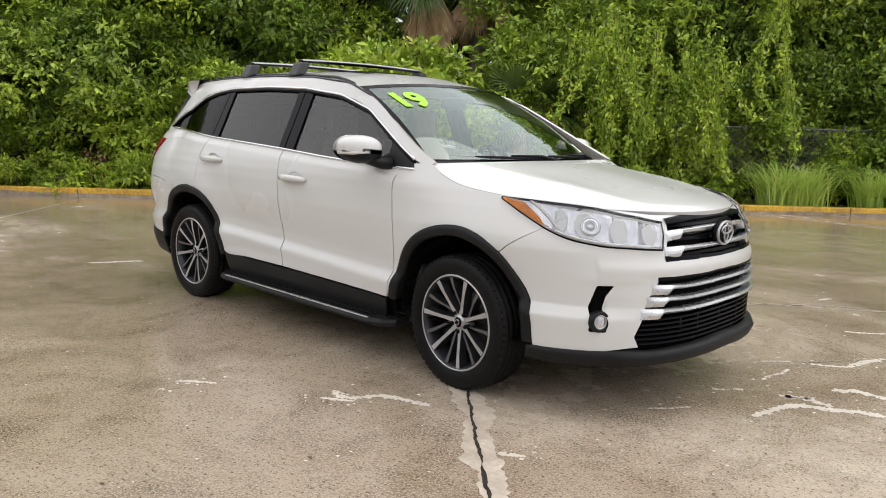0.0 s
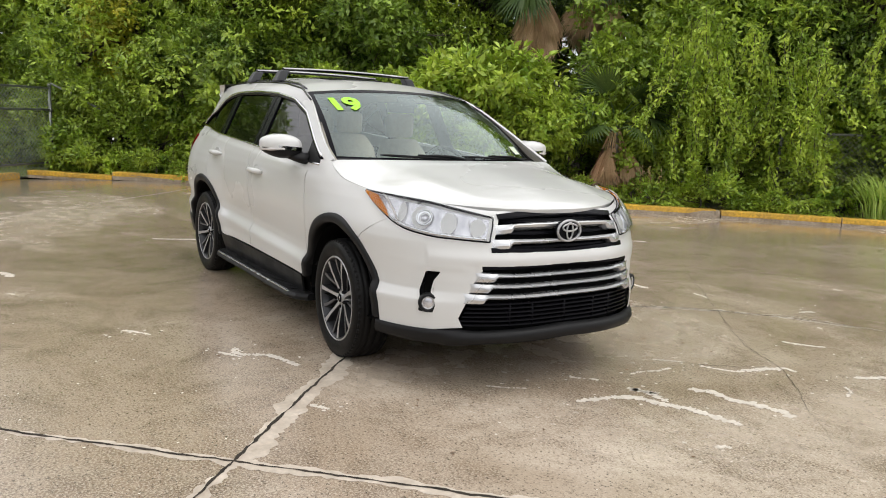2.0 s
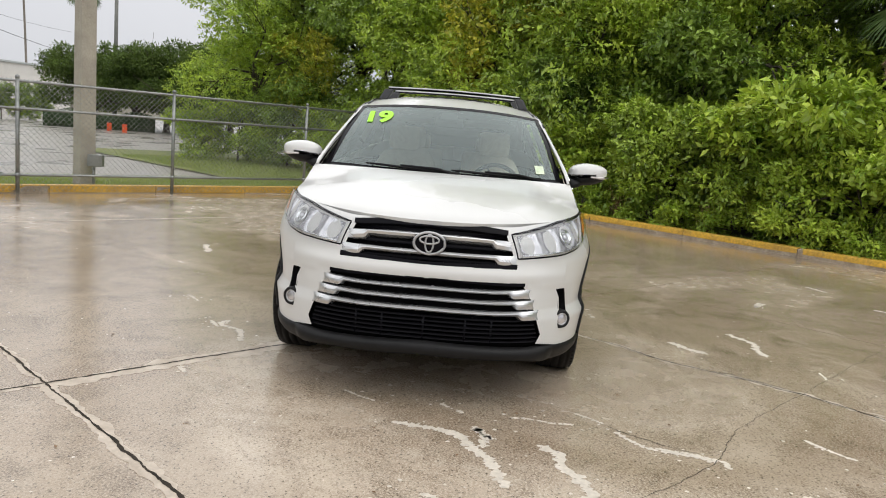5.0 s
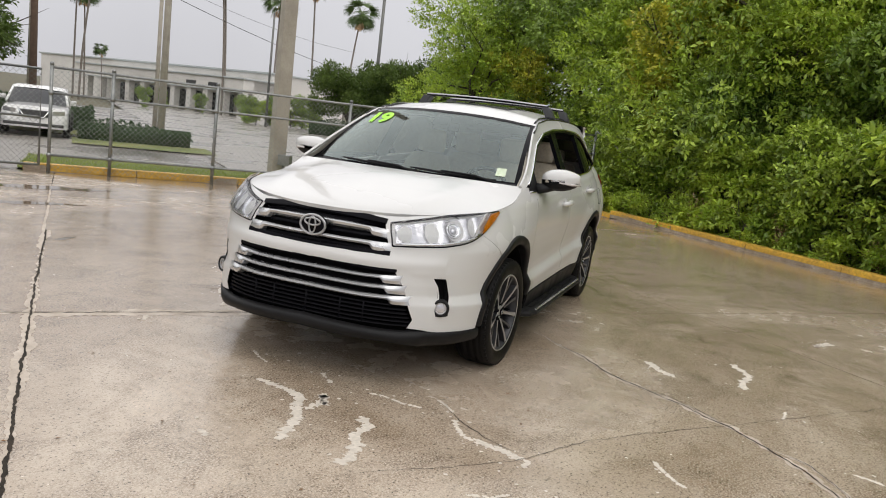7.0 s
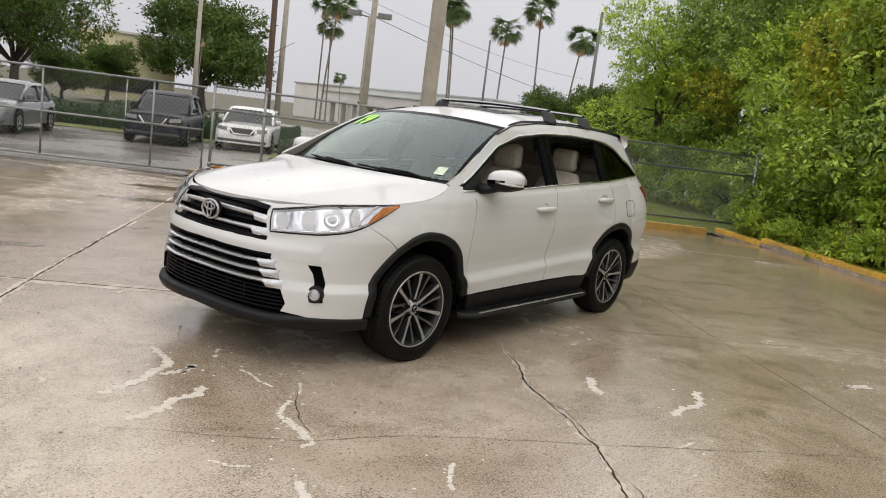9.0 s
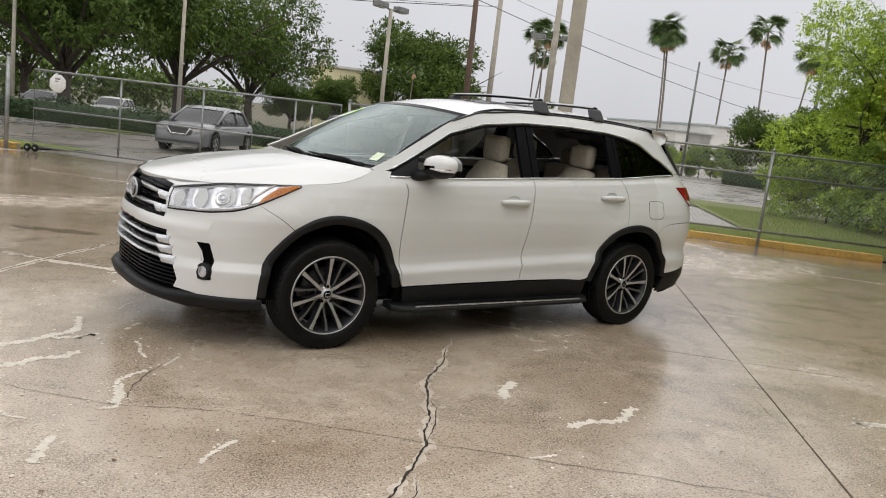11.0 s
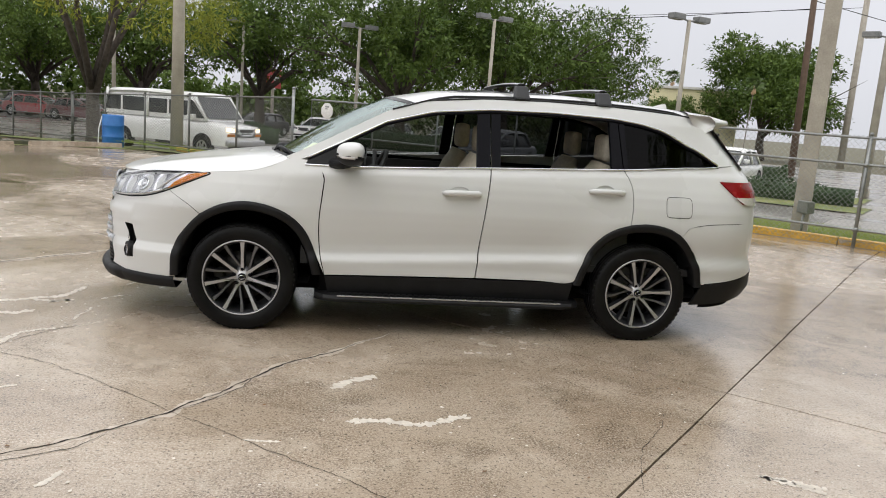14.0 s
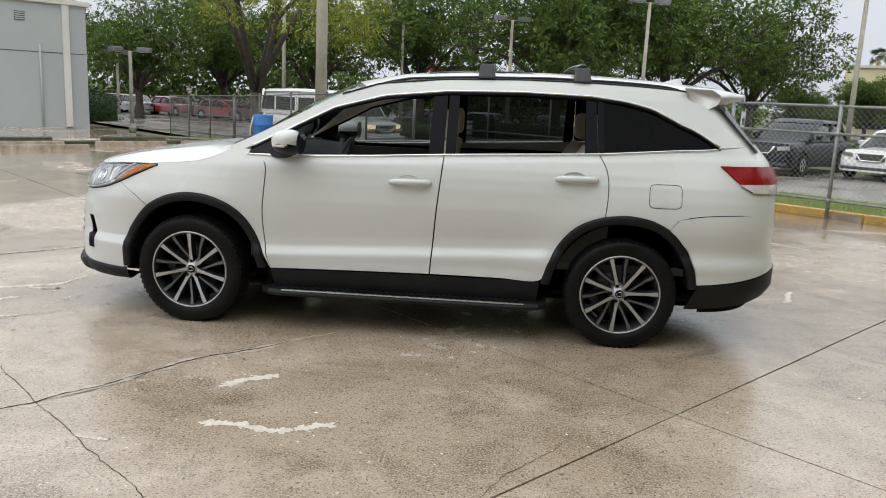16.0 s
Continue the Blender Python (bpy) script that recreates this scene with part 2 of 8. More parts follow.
M = {
    "concrete": concrete_material(),
    "ground": material("far_ground", (0.10, 0.10, 0.06), (0.16, 0.14, 0.09), 0.2, 0.9, bump=0.3),
    "asphalt": material("pale_worn_pavement", (0.24, 0.225, 0.20), (0.32, 0.30, 0.27), 0.5, 0.32, bump=0.2, rough_var=0.16),
    "road": material("wet_pavement", (0.17, 0.155, 0.135), (0.25, 0.23, 0.20), 0.4, 0.28, bump=0.2, rough_var=0.14),
    "joint": material("joint_filler", (0.022, 0.02, 0.017), (0.06, 0.05, 0.04), 12, 0.9, spec=0.1, bump=0.4),
    "halo": material("worn_joint_edge", (0.57, 0.495, 0.41), (0.40, 0.335, 0.265), 7, 0.5, bump=0.3),
    "patch": material("pale_spall", (0.70, 0.64, 0.555), (0.56, 0.505, 0.43), 7, 0.6, bump=0.5, bump_scale=90),
    "mossy": material("mossy_concrete", (0.035, 0.036, 0.022), (0.085, 0.085, 0.045), 5, 0.75, fine=30, fine_amount=0.4, bump=0.3),
    "puddle": material("standing_water", (0.16, 0.125, 0.09), (0.22, 0.175, 0.13), 4, 0.03, rough_var=0.01, fine_amount=0.1),
    "alloy_grey": material("grey_painted_alloy", (0.10, 0.10, 0.105), (0.14, 0.14, 0.145), 8, 0.35, 0.5, rough_var=0.05),
    "kerb_yellow": material("worn_yellow_paint", (0.72, 0.43, 0.045), (0.50, 0.30, 0.06), 3, 0.5, fine=25, fine_amount=0.3, bump=0.4),
    "kerb_bare": material("stained_kerb_concrete", (0.42, 0.35, 0.27), (0.24, 0.185, 0.13), 5, 0.7, fine=30, fine_amount=0.3, bump=0.5),
    "grass_soil": material("grass_soil", (0.12, 0.16, 0.04), (0.21, 0.22, 0.075), 1.2, 0.9, fine=60, fine_amount=0.4, bump=0.6),
    "grass": material("grass_blades", (0.19, 0.28, 0.045), (0.33, 0.38, 0.10), 0.8, 0.6, island=0.6, translucent=0.25),
    "tall_grass": material("tall_grass", (0.42, 0.60, 0.09), (0.64, 0.76, 0.24), 1.0, 0.5, island=0.6, translucent=0.4),
    "galvanised": material("galvanised_steel", (0.31, 0.32, 0.31), (0.22, 0.23, 0.225), 8, 0.42, 0.7, bump=0.1),
    "mesh_wire": material("dull_zinc_wire", (0.33, 0.34, 0.33), (0.25, 0.26, 0.25), 6, 0.45, 0.4),
    "galv_dark": material("weathered_fence_steel", (0.12, 0.125, 0.117), (0.19, 0.19, 0.175), 6, 0.5, 0.5, bump=0.1),
    "pole": material("concrete_pole", (0.42, 0.385, 0.32), (0.33, 0.30, 0.25), 3, 0.75, bump=0.3, fine_amount=0.12),
    "wood_pole": material("weathered_wood_pole", (0.10, 0.065, 0.045), (0.15, 0.10, 0.07), 5, 0.8, bump=0.4),
    "lamp_head": material("lamp_housing", (0.17, 0.175, 0.175), (0.24, 0.24, 0.235), 6, 0.45, 0.3),
    "bark": material("grey_brown_bark", (0.045, 0.036, 0.028), (0.10, 0.082, 0.066), 6, 0.9, bump=0.8, bump_scale=25),
    "palm_bark": material("palm_bark", (0.17, 0.145, 0.12), (0.26, 0.23, 0.20), 7, 0.9, bump=0.7, bump_scale=25),
    "leaf_mid": material("green_leaves", (0.085, 0.165, 0.022), (0.53, 0.68, 0.085), 1.6, 0.36, fine=5, fine_amount=0.5, island=0.40, translucent=0.20),
    "leaf_dark": material("dark_leaves", (0.064, 0.130, 0.024), (0.39, 0.54, 0.080), 1.4, 0.34, fine=5, fine_amount=0.5, island=0.40, translucent=0.18),
    "leaf_light": material("light_green_leaves", (0.15, 0.28, 0.030), (0.62, 0.75, 0.095), 1.6, 0.38, fine=6, fine_amount=0.45, island=0.40, translucent=0.25),
    "leaf_yellow": material("yellowing_leaves", (0.16, 0.24, 0.024), (0.80, 0.72, 0.085), 2.2, 0.42, fine=6, fine_amount=0.4, island=0.5, translucent=0.25),
    "leaf_oak": material("oak_leaves", (0.045, 0.085, 0.018), (0.15, 0.215, 0.045), 0.5, 0.55, spec=0.2, fine=4, fine_amount=0.4, island=0.5, translucent=0.25),
    "leaf_willow": material("yellow_green_leaves", (0.15, 0.19, 0.026), (0.36, 0.38, 0.06), 0.5, 0.55, spec=0.2, fine=4, fine_amount=0.35, island=0.5, translucent=0.3),
    "frond": material("palm_frond", (0.05, 0.10, 0.025), (0.13, 0.19, 0.05), 1.0, 0.45, island=0.5, translucent=0.2),
    "dead_frond": material("dead_palm_frond", (0.50, 0.31, 0.17), (0.76, 0.54, 0.34), 3.0, 0.8, island=0.6),
    "pearl": material("white_pearl_paint", (0.625, 0.627, 0.612), (0.645, 0.645, 0.632), 0.7, 0.28, fine=400, fine_amount=0.012, rough_var=0.02, coat=0.6, spec=0.28),
    "black_plastic": material("black_textured_plastic", (0.0070, 0.0071, 0.0076), (0.012, 0.012, 0.0128), 6, 0.50, spec=0.22, bump=0.12, bump_scale=300),
    "gloss_black": material("gloss_black_trim", (0.006, 0.006, 0.008), None, 2, 0.18, rough_var=0.03, spec=0.07),
    "dark_void": material("dark_recess", (0.003, 0.003, 0.003), None, 2, 0.9, spec=0.1, rough_var=0),
    "rubber": material("tyre_rubber", (0.0042, 0.0042, 0.0044), (0.0085, 0.0083, 0.008), 9, 0.50, spec=0.14, bump=0.2, bump_scale=150),
    "chrome": material("chrome", (0.72, 0.73, 0.74), None, 4, 0.08, 1.0, fine_amount=0.02, rough_var=0.03),
    "satin_silver": material("satin_silver_bars", (0.58, 0.59, 0.60), None, 4, 0.26, 0.7, fine_amount=0.02, rough_var=0.04),
    "rail_black": material("gloss_black_rail", (0.010, 0.010, 0.012), None, 2, 0.16, rough_var=0.03, spec=0.5),
    "bar_grey": material("dark_grey_clamp", (0.030, 0.031, 0.034), (0.042, 0.043, 0.046), 8, 0.45, fine_amount=0.05, spec=0.4),
    "alloy": material("machined_alloy", (0.50, 0.50, 0.51), (0.42, 0.42, 0.43), 8, 0.34, 0.65, fine_amount=0.05, rough_var=0.05),
    "alloy_dark": material("dark_grey_alloy", (0.022, 0.023, 0.026), (0.036, 0.037, 0.040), 8, 0.35, 0.4, rough_var=0.05),
    "brake": material("cast_iron_brake", (0.04, 0.038, 0.036), (0.075, 0.07, 0.065), 10, 0.5, 0.6, bump=0.2),
    "beige": material("beige_leather", (0.58, 0.52, 0.41), (0.63, 0.57, 0.46), 4, 0.55, bump=0.2, bump_scale=200),
    "dash": material("dark_dashboard_vinyl", (0.03, 0.03, 0.032), (0.045, 0.045, 0.047), 5, 0.6, bump=0.2, bump_scale=250),
    "headliner": material("beige_headliner", (0.52, 0.48, 0.41), (0.57, 0.53, 0.46), 3, 0.9),
    "amber": material("amber_reflector", (0.42, 0.125, 0.003), (0.60, 0.20, 0.005), 30, 0.25, fine=120, fine_amount=0.3, spec=0.15),
    "lamp_silver": material("lamp_reflector", (0.66, 0.66, 0.68), (0.46, 0.46, 0.49), 22, 0.14, 0.70, fine=90, fine_amount=0.10),
    "lamp_white": material("lamp_bowl", (0.75, 0.75, 0.76), (0.60, 0.60, 0.61), 25, 0.15, 0.7),
    "red_lens": material("red_lamp_lens", (0.19, 0.0025, 0.006), (0.28, 0.006, 0.010), 9, 0.22, fine=80, fine_amount=0.12, spec=0.2),
    "clear_lens": material("frosted_lamp_lens", (0.55, 0.52, 0.50), (0.66, 0.62, 0.60), 12, 0.12, coat=1.0),
    "neon": material("neon_green_vinyl", (0.36, 0.90, 0.02), (0.40, 0.95, 0.03), 6, 0.45, fine_amount=0.04),
    "sticker": material("pale_green_sticker", (0.55, 0.68, 0.42), (0.70, 0.76, 0.64), 60, 0.5),
    "blue": material("blue_plastic_barrel", (0.018, 0.12, 0.38), (0.03, 0.17, 0.46), 4, 0.42, bump=0.1),
    "stucco": material("white_stucco", (0.72, 0.70, 0.66), (0.64, 0.62, 0.58), 0.5, 0.85, bump=0.3),
    "stucco_grey": material("grey_painted_wall", (0.40, 0.43, 0.43), (0.45, 0.475, 0.47), 0.5, 0.7, bump=0.2, fine_amount=0.05),
    "stucco_cream": material("cream_wall", (0.76, 0.70, 0.44), (0.70, 0.64, 0.40), 0.5, 0.8),
    "window_dark": material("dark_window", (0.014, 0.017, 0.019), (0.026, 0.029, 0.032), 0.8, 0.08, spec=0.5),
    "sign_white": material("white_sign", (0.72, 0.72, 0.70), (0.62, 0.62, 0.60), 6, 0.5),
    "sign_red": material("red_sign", (0.45, 0.03, 0.03), (0.38, 0.03, 0.03), 4, 0.5),
    "lit_lamp": None,
    "orange": material("orange_plastic", (0.75, 0.10, 0.02), (0.65, 0.09, 0.02), 6, 0.5),
    "ink": material("dark_ink", (0.05, 0.05, 0.05), None, 5, 0.6),
    "hedge": material("dark_hedge", (0.02, 0.05, 0.015), (0.05, 0.09, 0.03), 1.0, 0.6, island=0.5, translucent=0.15),
    "cable": material("black_cable", (0.02, 0.02, 0.02), None, 2, 0.6),
    "litter": material("dead_leaf", (0.22, 0.11, 0.04), (0.10, 0.06, 0.03), 9, 0.8),
    # the windscreen's teal sheen is put into its gloss colour, not a coating
    "wind_glass": glass_material("windscreen_glass", (0.82, 0.92, 0.88), ior=2.36, film=(0.88, 1.0, 0.98)),
    "side_glass": glass_material("tinted_side_glass", (0.30, 0.32, 0.31), ior=1.5),
    "privacy_glass": glass_material("privacy_glass", (0.012, 0.0125, 0.013), ior=1.17),
    "rear_glass": glass_material("dark_rear_glass", (0.10, 0.105, 0.11), ior=1.4),
    "lens_glass": glass_material("clear_lens_glass", (0.93, 0.94, 0.95)),
}
lit = bpy.data.materials.new("lit_headlamp")
lit.use_nodes = True
lit.node_tree.nodes["Principled BSDF"].inputs["Emission Color"].default_value = (1.0, 0.72, 0.38, 1)
lit.node_tree.nodes["Principled BSDF"].inputs["Emission Strength"].default_value = 1.6
M["lit_lamp"] = lit
for key, c in (("car_silver", (0.42, 0.43, 0.44)), ("car_grey", (0.13, 0.135, 0.145)), ("car_navy", (0.006, 0.008, 0.015)), ("car_white", (0.78, 0.78, 0.76)), ("car_red", (0.30, 0.012, 0.018)),
               ("car_maroon", (0.09, 0.015, 0.018)), ("car_black", (0.012, 0.012, 0.013))):
    M[key] = material(key + "_paint", c, tuple(v * 0.94 for v in c), 0.8, 0.3, fine_amount=0.02, rough_var=0.03, coat=1.0 if c[0] > 0.05 else 0.12, spec=0.5 if c[0] > 0.05 else 0.15)


# ---- building blocks ----
def shape(verts, faces, smooth=True):
    me = bpy.data.meshes.new("mesh")
    me.from_pydata([tuple(v) for v in verts], [], faces)
    if smooth:
        me.polygons.foreach_set("use_smooth", [True] * len(me.polygons))
    me.update()
    return me


def from_bm(bm, smooth=False):
    me = bpy.data.meshes.new("mesh")
    bmesh.ops.recalc_face_normals(bm, faces=bm.faces)
    bm.to_mesh(me)
    bm.free()
    if smooth:
        me.polygons.foreach_set("use_smooth", [True] * len(me.polygons))
    return me


def part(name, me, mat_, parent=None, label="", m=None):
    """One mesh object, under a thing or a part when a parent is given."""
    if isinstance(me, bmesh.types.BMesh):
        me = from_bm(me)
    me.name = name
    if not me.materials:
        me.materials.append(M[mat_] if isinstance(mat_, str) else mat_)
    ob = new(name, me)
    if parent is not None:
        ob.parent = parent
    if m is not None:
        ob.matrix_basis = m
    if label:
        ob["label"] = label
    return ob


def merged(pieces):
    """Joins (verts, faces) pairs into one pair."""
    vs, fs = [], []
    for v, f in pieces:
        k = len(vs)
        vs.extend(tuple(p) for p in v)
        fs.extend(tuple(i + k for i in q) for q in f)
    return vs, fs


def box_vf(sx, sy, sz, cx=0, cy=0, cz=0, bevel=0.0):
    if not bevel:
        v = [(cx + x * sx / 2, cy + y * sy / 2, cz + z * sz / 2) for x in (-1, 1) for y in (-1, 1) for z in (-1, 1)]
        return v, [(0, 1, 3, 2), (4, 6, 7, 5), (0, 4, 5, 1), (2, 3, 7, 6), (0, 2, 6, 4), (1, 5, 7, 3)]
    bm = bmesh.new()
    bmesh.ops.create_cube(bm, size=1)
    for p in bm.verts:
        p.co = (p.co.x * sx, p.co.y * sy, p.co.z * sz)
    bmesh.ops.bevel(bm, geom=list(bm.edges), offset=bevel, segments=2, profile=0.6, affect="EDGES")
    bm.verts.index_update()
    v = [(p.co.x + cx, p.co.y + cy, p.co.z + cz) for p in bm.verts]
    f = [tuple(q.index for q in face.verts) for face in bm.faces]
    bm.free()
    return v, f


def tube_vf(points, radii, sides=8, cap=True, flat=1.0):
    """A tube along points; radii: one number or one for each point; flat squeezes it along its second axis."""
    pts = [Vector(p) for p in points]
    if isinstance(radii, (int, float)):
        radii = [radii] * len(pts)
    vs, fs = [], []
    up = Vector((0, 0, 1))
    for i, p in enumerate(pts):
        d = (pts[min(i + 1, len(pts) - 1)] - pts[max(i - 1, 0)]).normalized()
        ref = up if abs(d.dot(up)) < 0.95 else Vector((1, 0, 0))
        x = d.cross(ref).normalized()
        y = x.cross(d)
        for k in range(sides):
            a = 2 * math.pi * k / sides
            vs.append(p + float(radii[i]) * (math.cos(a) * x + math.sin(a) * flat * y))
    for i in range(len(pts) - 1):
        for k in range(sides):
            a, b = i * sides + k, i * sides + (k + 1) % sides
            fs.append((a, b, b + sides, a + sides))
    if cap:
        fs.append(tuple(range(sides - 1, -1, -1)))
        fs.append(tuple(range((len(pts) - 1) * sides, len(pts) * sides)))
    return vs, fs


def lathe_vf(profile, sides=32, axis="z"):
    """Turns (radius, height) pairs round an axis."""
    vs, fs = [], []
    for r, h in profile:
        for k in range(sides):
            a = 2 * math.pi * k / sides
            p = (r * math.cos(a), r * math.sin(a), h)
            vs.append(p if axis == "z" else (p[0], h, p[1]))
    for i in range(len(profile) - 1):
        for k in range(sides):
            a, b = i * sides + k, i * sides + (k + 1) % sides
            fs.append((a, b, b + sides, a + sides) if axis == "z" else (a, a + sides, b + sides, b))
    return vs, fs


def moved(vf, m):
    return [m @ Vector(p) for p in vf[0]], vf[1]


def resample(points, n):
    p = np.array(points, float)
    d = np.r_[0, np.cumsum(np.linalg.norm(np.diff(p, axis=0), axis=1))]
    return np.stack([np.interp(np.linspace(0, d[-1], n), d, p[:, k]) for k in range(p.shape[1])], 1)


def smooth_line(points, n=40):
    """A Catmull-Rom line through points, evenly sampled."""
    p = np.array(points, float)
    if len(p) < 3:
        return resample(p, n)
    q = np.vstack([2 * p[0] - p[1], p, 2 * p[-1] - p[-2]])
    out = []
    for i in range(1, len(q) - 2):
        for t in np.linspace(0, 1, 12, endpoint=False):
            a, b, c, d = q[i - 1 : i + 3]
            out.append(0.5 * (2 * b + (c - a) * t + (2 * a - 5 * b + 4 * c - d) * t * t + (3 * b - a - 3 * c + d) * t**3))
    return resample(np.vstack([out, p[-1]]), n)


def coons(bottom, top, left, right):
    """Grid of points between four sampled edges: bottom and top run from left to right, left and right from bottom to top."""
    nu, nv = len(bottom), len(left)
    u, v = np.linspace(0, 1, nu)[None, :, None], np.linspace(0, 1, nv)[:, None, None]
    b, t, l, r = bottom[None], top[None], left[:, None], right[:, None]
    return (1 - v) * b + v * t + (1 - u) * l + u * r - ((1 - u) * (1 - v) * b[:, :1] + u * (1 - v) * b[:, -1:] + (1 - u) * v * t[:, :1] + u * v * t[:, -1:])


def grid_faces(nv, nu, flip=False):
    f = []
    for j in range(nv - 1):
        for i in range(nu - 1):
            q = (j * nu + i, j * nu + i + 1, (j + 1) * nu + i + 1, (j + 1) * nu + i)
            f.append(q[::-1] if flip else q)
    return f


GROUPS = {"tree": "trees round the lot", "shrub": "shrubs along the kerb", "weeds": "weeds along the kerb", "palm": "palms", "lamp post": "lamp posts", "pole": "utility poles", "vine": "hanging vines",
          "twigs": "dry twigs along the kerb", "wire": "overhead wires", "hedge": "hedges", "barrier": "traffic barriers", "fence": "fences round the lot"}


def thing(name, label, category, m=None, group="", kind=""):
    group = group or ("parked cars" if name.startswith("parked") else GROUPS.get(category, ""))
    ob = new(name)
    ob.empty_display_size = 0.2
    if m is not None:
        ob.matrix_basis = m
    return tagged(ob, label, category, group, kind)


# the parking lot's own axes: x along the fence, y away from it, from a crossing of slab joints
LOT = pose(2.55, -1.91, 0, 0, 0, -43.5)


def lot(b, a, z=0.0):
    return LOT @ Vector((b, a, z))


# ---- ground ----
def fall(a, b=0.0):
    """The lot drains away towards the fence and one end: height of the ground at lot coordinates."""
    return -min(0.30, 0.045 * max(0.0, -7.0 - a)) - min(0.45, 0.03 * max(0.0, b - 10.0))


def sheet(name, bs, as_, mat_, label, category, lift=0.0, kind="structure"):
    """A sheet of ground over lot coordinates that follows the fall."""
    vs = [lot(b, a, fall(a, b) + lift) for a in as_ for b in bs]
    ob = part(name, shape(vs, grid_faces(len(as_), len(bs))), mat_)
    return tagged(ob, label, category, kind=kind)


far = [-2500, -400, -90, -40, -20, -14, -12, -10.6, -9, -7, 0, 10, 25, 120, 600, 2500]
sheet("ground", far, far, "ground", "dull green and brown open ground reaching the horizon", "ground", -0.16)
sheet("road", [-4.12, 0, 5, 10, 15, 20, 25, 45, 80], [-60, -40, -25, -17, -13.67, -12.4], "road", "wet grey paved lot beyond the fence", "road", -0.02)
sheet("pavement", [-90, -60, -30, -11.5, -4.0], [-95, -70, -40, -30, -22, -14.5], "asphalt", "pale paved yard beyond the grass strip", "pavement", 0.0)
sheet("verge", [-60, -20, -10.75, -8, -4, 0.6], [-14.6, -13, -12, -11, -10, -9.85], "grass_soil", "strip of rough grass beside the kerb", "grass", 0.03)
sheet("verge", [-26, -20, -16, -12, -9.2], [-26, -22, -18, -14.55], "grass_soil", "patch of grass at the edge of the thicket", "grass", 0.03)
sheet("verge", [7.6, 10, 13, 16, 20, 25], [-13.2, -12, -11, -10.4, -9.75], "grass_soil", "thin grass strip behind the yellow kerb", "grass", 0.03)
sheet("ground", [-60, -40, -25, -14, -10.85], [-9.6, -5, 0, 8, 16, 30, 60], "ground", "leaf-littered soil under the tree line", "soil", 0.02)
sheet("pavement", [0.6, 3, 5, 7.6], [-12.5, -11, -9.85], "road", "wet paved gateway between the kerbs", "pavement", -0.005)

# slabs, 5.65 m apart, on a dark bed that shows in the joints
SLAB = 5.65
bed = sheet("pavement", [-10.6, 0, 10, 25, 60], [-9.7, -8.5, -7, 0, 60], "joint", "wet brown-grey concrete slabs of a parking lot", "concrete", -0.014)
for bi in range(-2, 6):
    for ai in range(-2, 4):
        b0, a0 = max(bi * SLAB, -10.62), max(ai * SLAB, -9.68)
        b1, a1 = (bi + 1) * SLAB, (ai + 1) * SLAB
        if b1 - b0 < 0.1 or a1 - a0 < 0.1:
            continue
        g = 0.006
        bs, as_ = np.linspace(b0 + g, b1 - g, 9), np.linspace(a0 + g, a1 - g, 9)
        rnd = random.Random(bi * 31 + ai)
        vs = []
        for j, a in enumerate(as_):
            for i, b in enumerate(bs):
                edge_b, edge_a = i in (0, 8), j in (0, 8)
                vs.append(Vector((b + (rnd.uniform(-0.003, 0.003) if edge_b else 0), a + (rnd.uniform(-0.003, 0.003) if edge_a else 0), fall(a, b))))
        n = len(vs)
        fs = grid_faces(9, 9)
        rim = [i for i in range(9)] + [j * 9 + 8 for j in range(1, 9)] + [72 + i for i in range(7, -1, -1)] + [j * 9 for j in range(7, 0, -1)]
        vs += [Vector((vs[i].x, vs[i].y, vs[i].z - 0.03)) for i in rim]
        fs += [(rim[(k + 1) % len(rim)], rim[k], n + k, n + (k + 1) % len(rim)) for k in range(len(rim))]
        part("slab", shape([LOT @ v for v in vs], fs, smooth=False), "concrete", bed)


def ribbon(line, width, z, rnd, rag=0.4, taper=True, wave=0.0):
    """A ragged flat strip along a line on the ground."""
    p = resample(line, max(6, int(np.linalg.norm(np.diff(np.array(line), axis=0), axis=1).sum() / (min(width, 0.03) * 0.6 + 0.008))))
    vs, n, side_of, slow = [], len(p), {-1: 0.0, 1: 0.0}, {-1: 0.0, 1: 0.0}
    for i, q in enumerate(p):
        d = p[min(i + 1, n - 1)] - p[max(i - 1, 0)]
        d = np.array([-d[1], d[0]]) / (np.linalg.norm(d) + 1e-9)
        k = min(1.0, 4 * min(i, n - 1 - i) / n + 0.12) if taper else 1.0
        for s in (-1, 1):
            side_of[s] = 0.6 * side_of[s] + 0.4 * rnd.uniform(-1.6, 1.6) * rag
            slow[s] = 0.95 * slow[s] + rnd.uniform(-0.3, 0.3) * wave
            w = s * width / 2 * k * max(0.1, 1 + side_of[s] + slow[s])
            vs.append((q[0] + d[0] * w, q[1] + d[1] * w, z))
    return vs, [(2 * i, 2 * i + 2, 2 * i + 3, 2 * i + 1) for i in range(n - 1)]


def wander(line, step, amount, rnd):
    p = resample(line, max(3, int(np.linalg.norm(np.diff(np.array(line), axis=0), axis=1).sum() / step)))
    out, drift = [], np.zeros(2)
    for i, q in enumerate(p):
        drift = 0.7 * drift + np.array([rnd.uniform(-1, 1), rnd.uniform(-1, 1)]) * amount
        out.append(q + (drift if 0 < i < len(p) - 1 else 0))
    return out


LEVEL = [0.0]


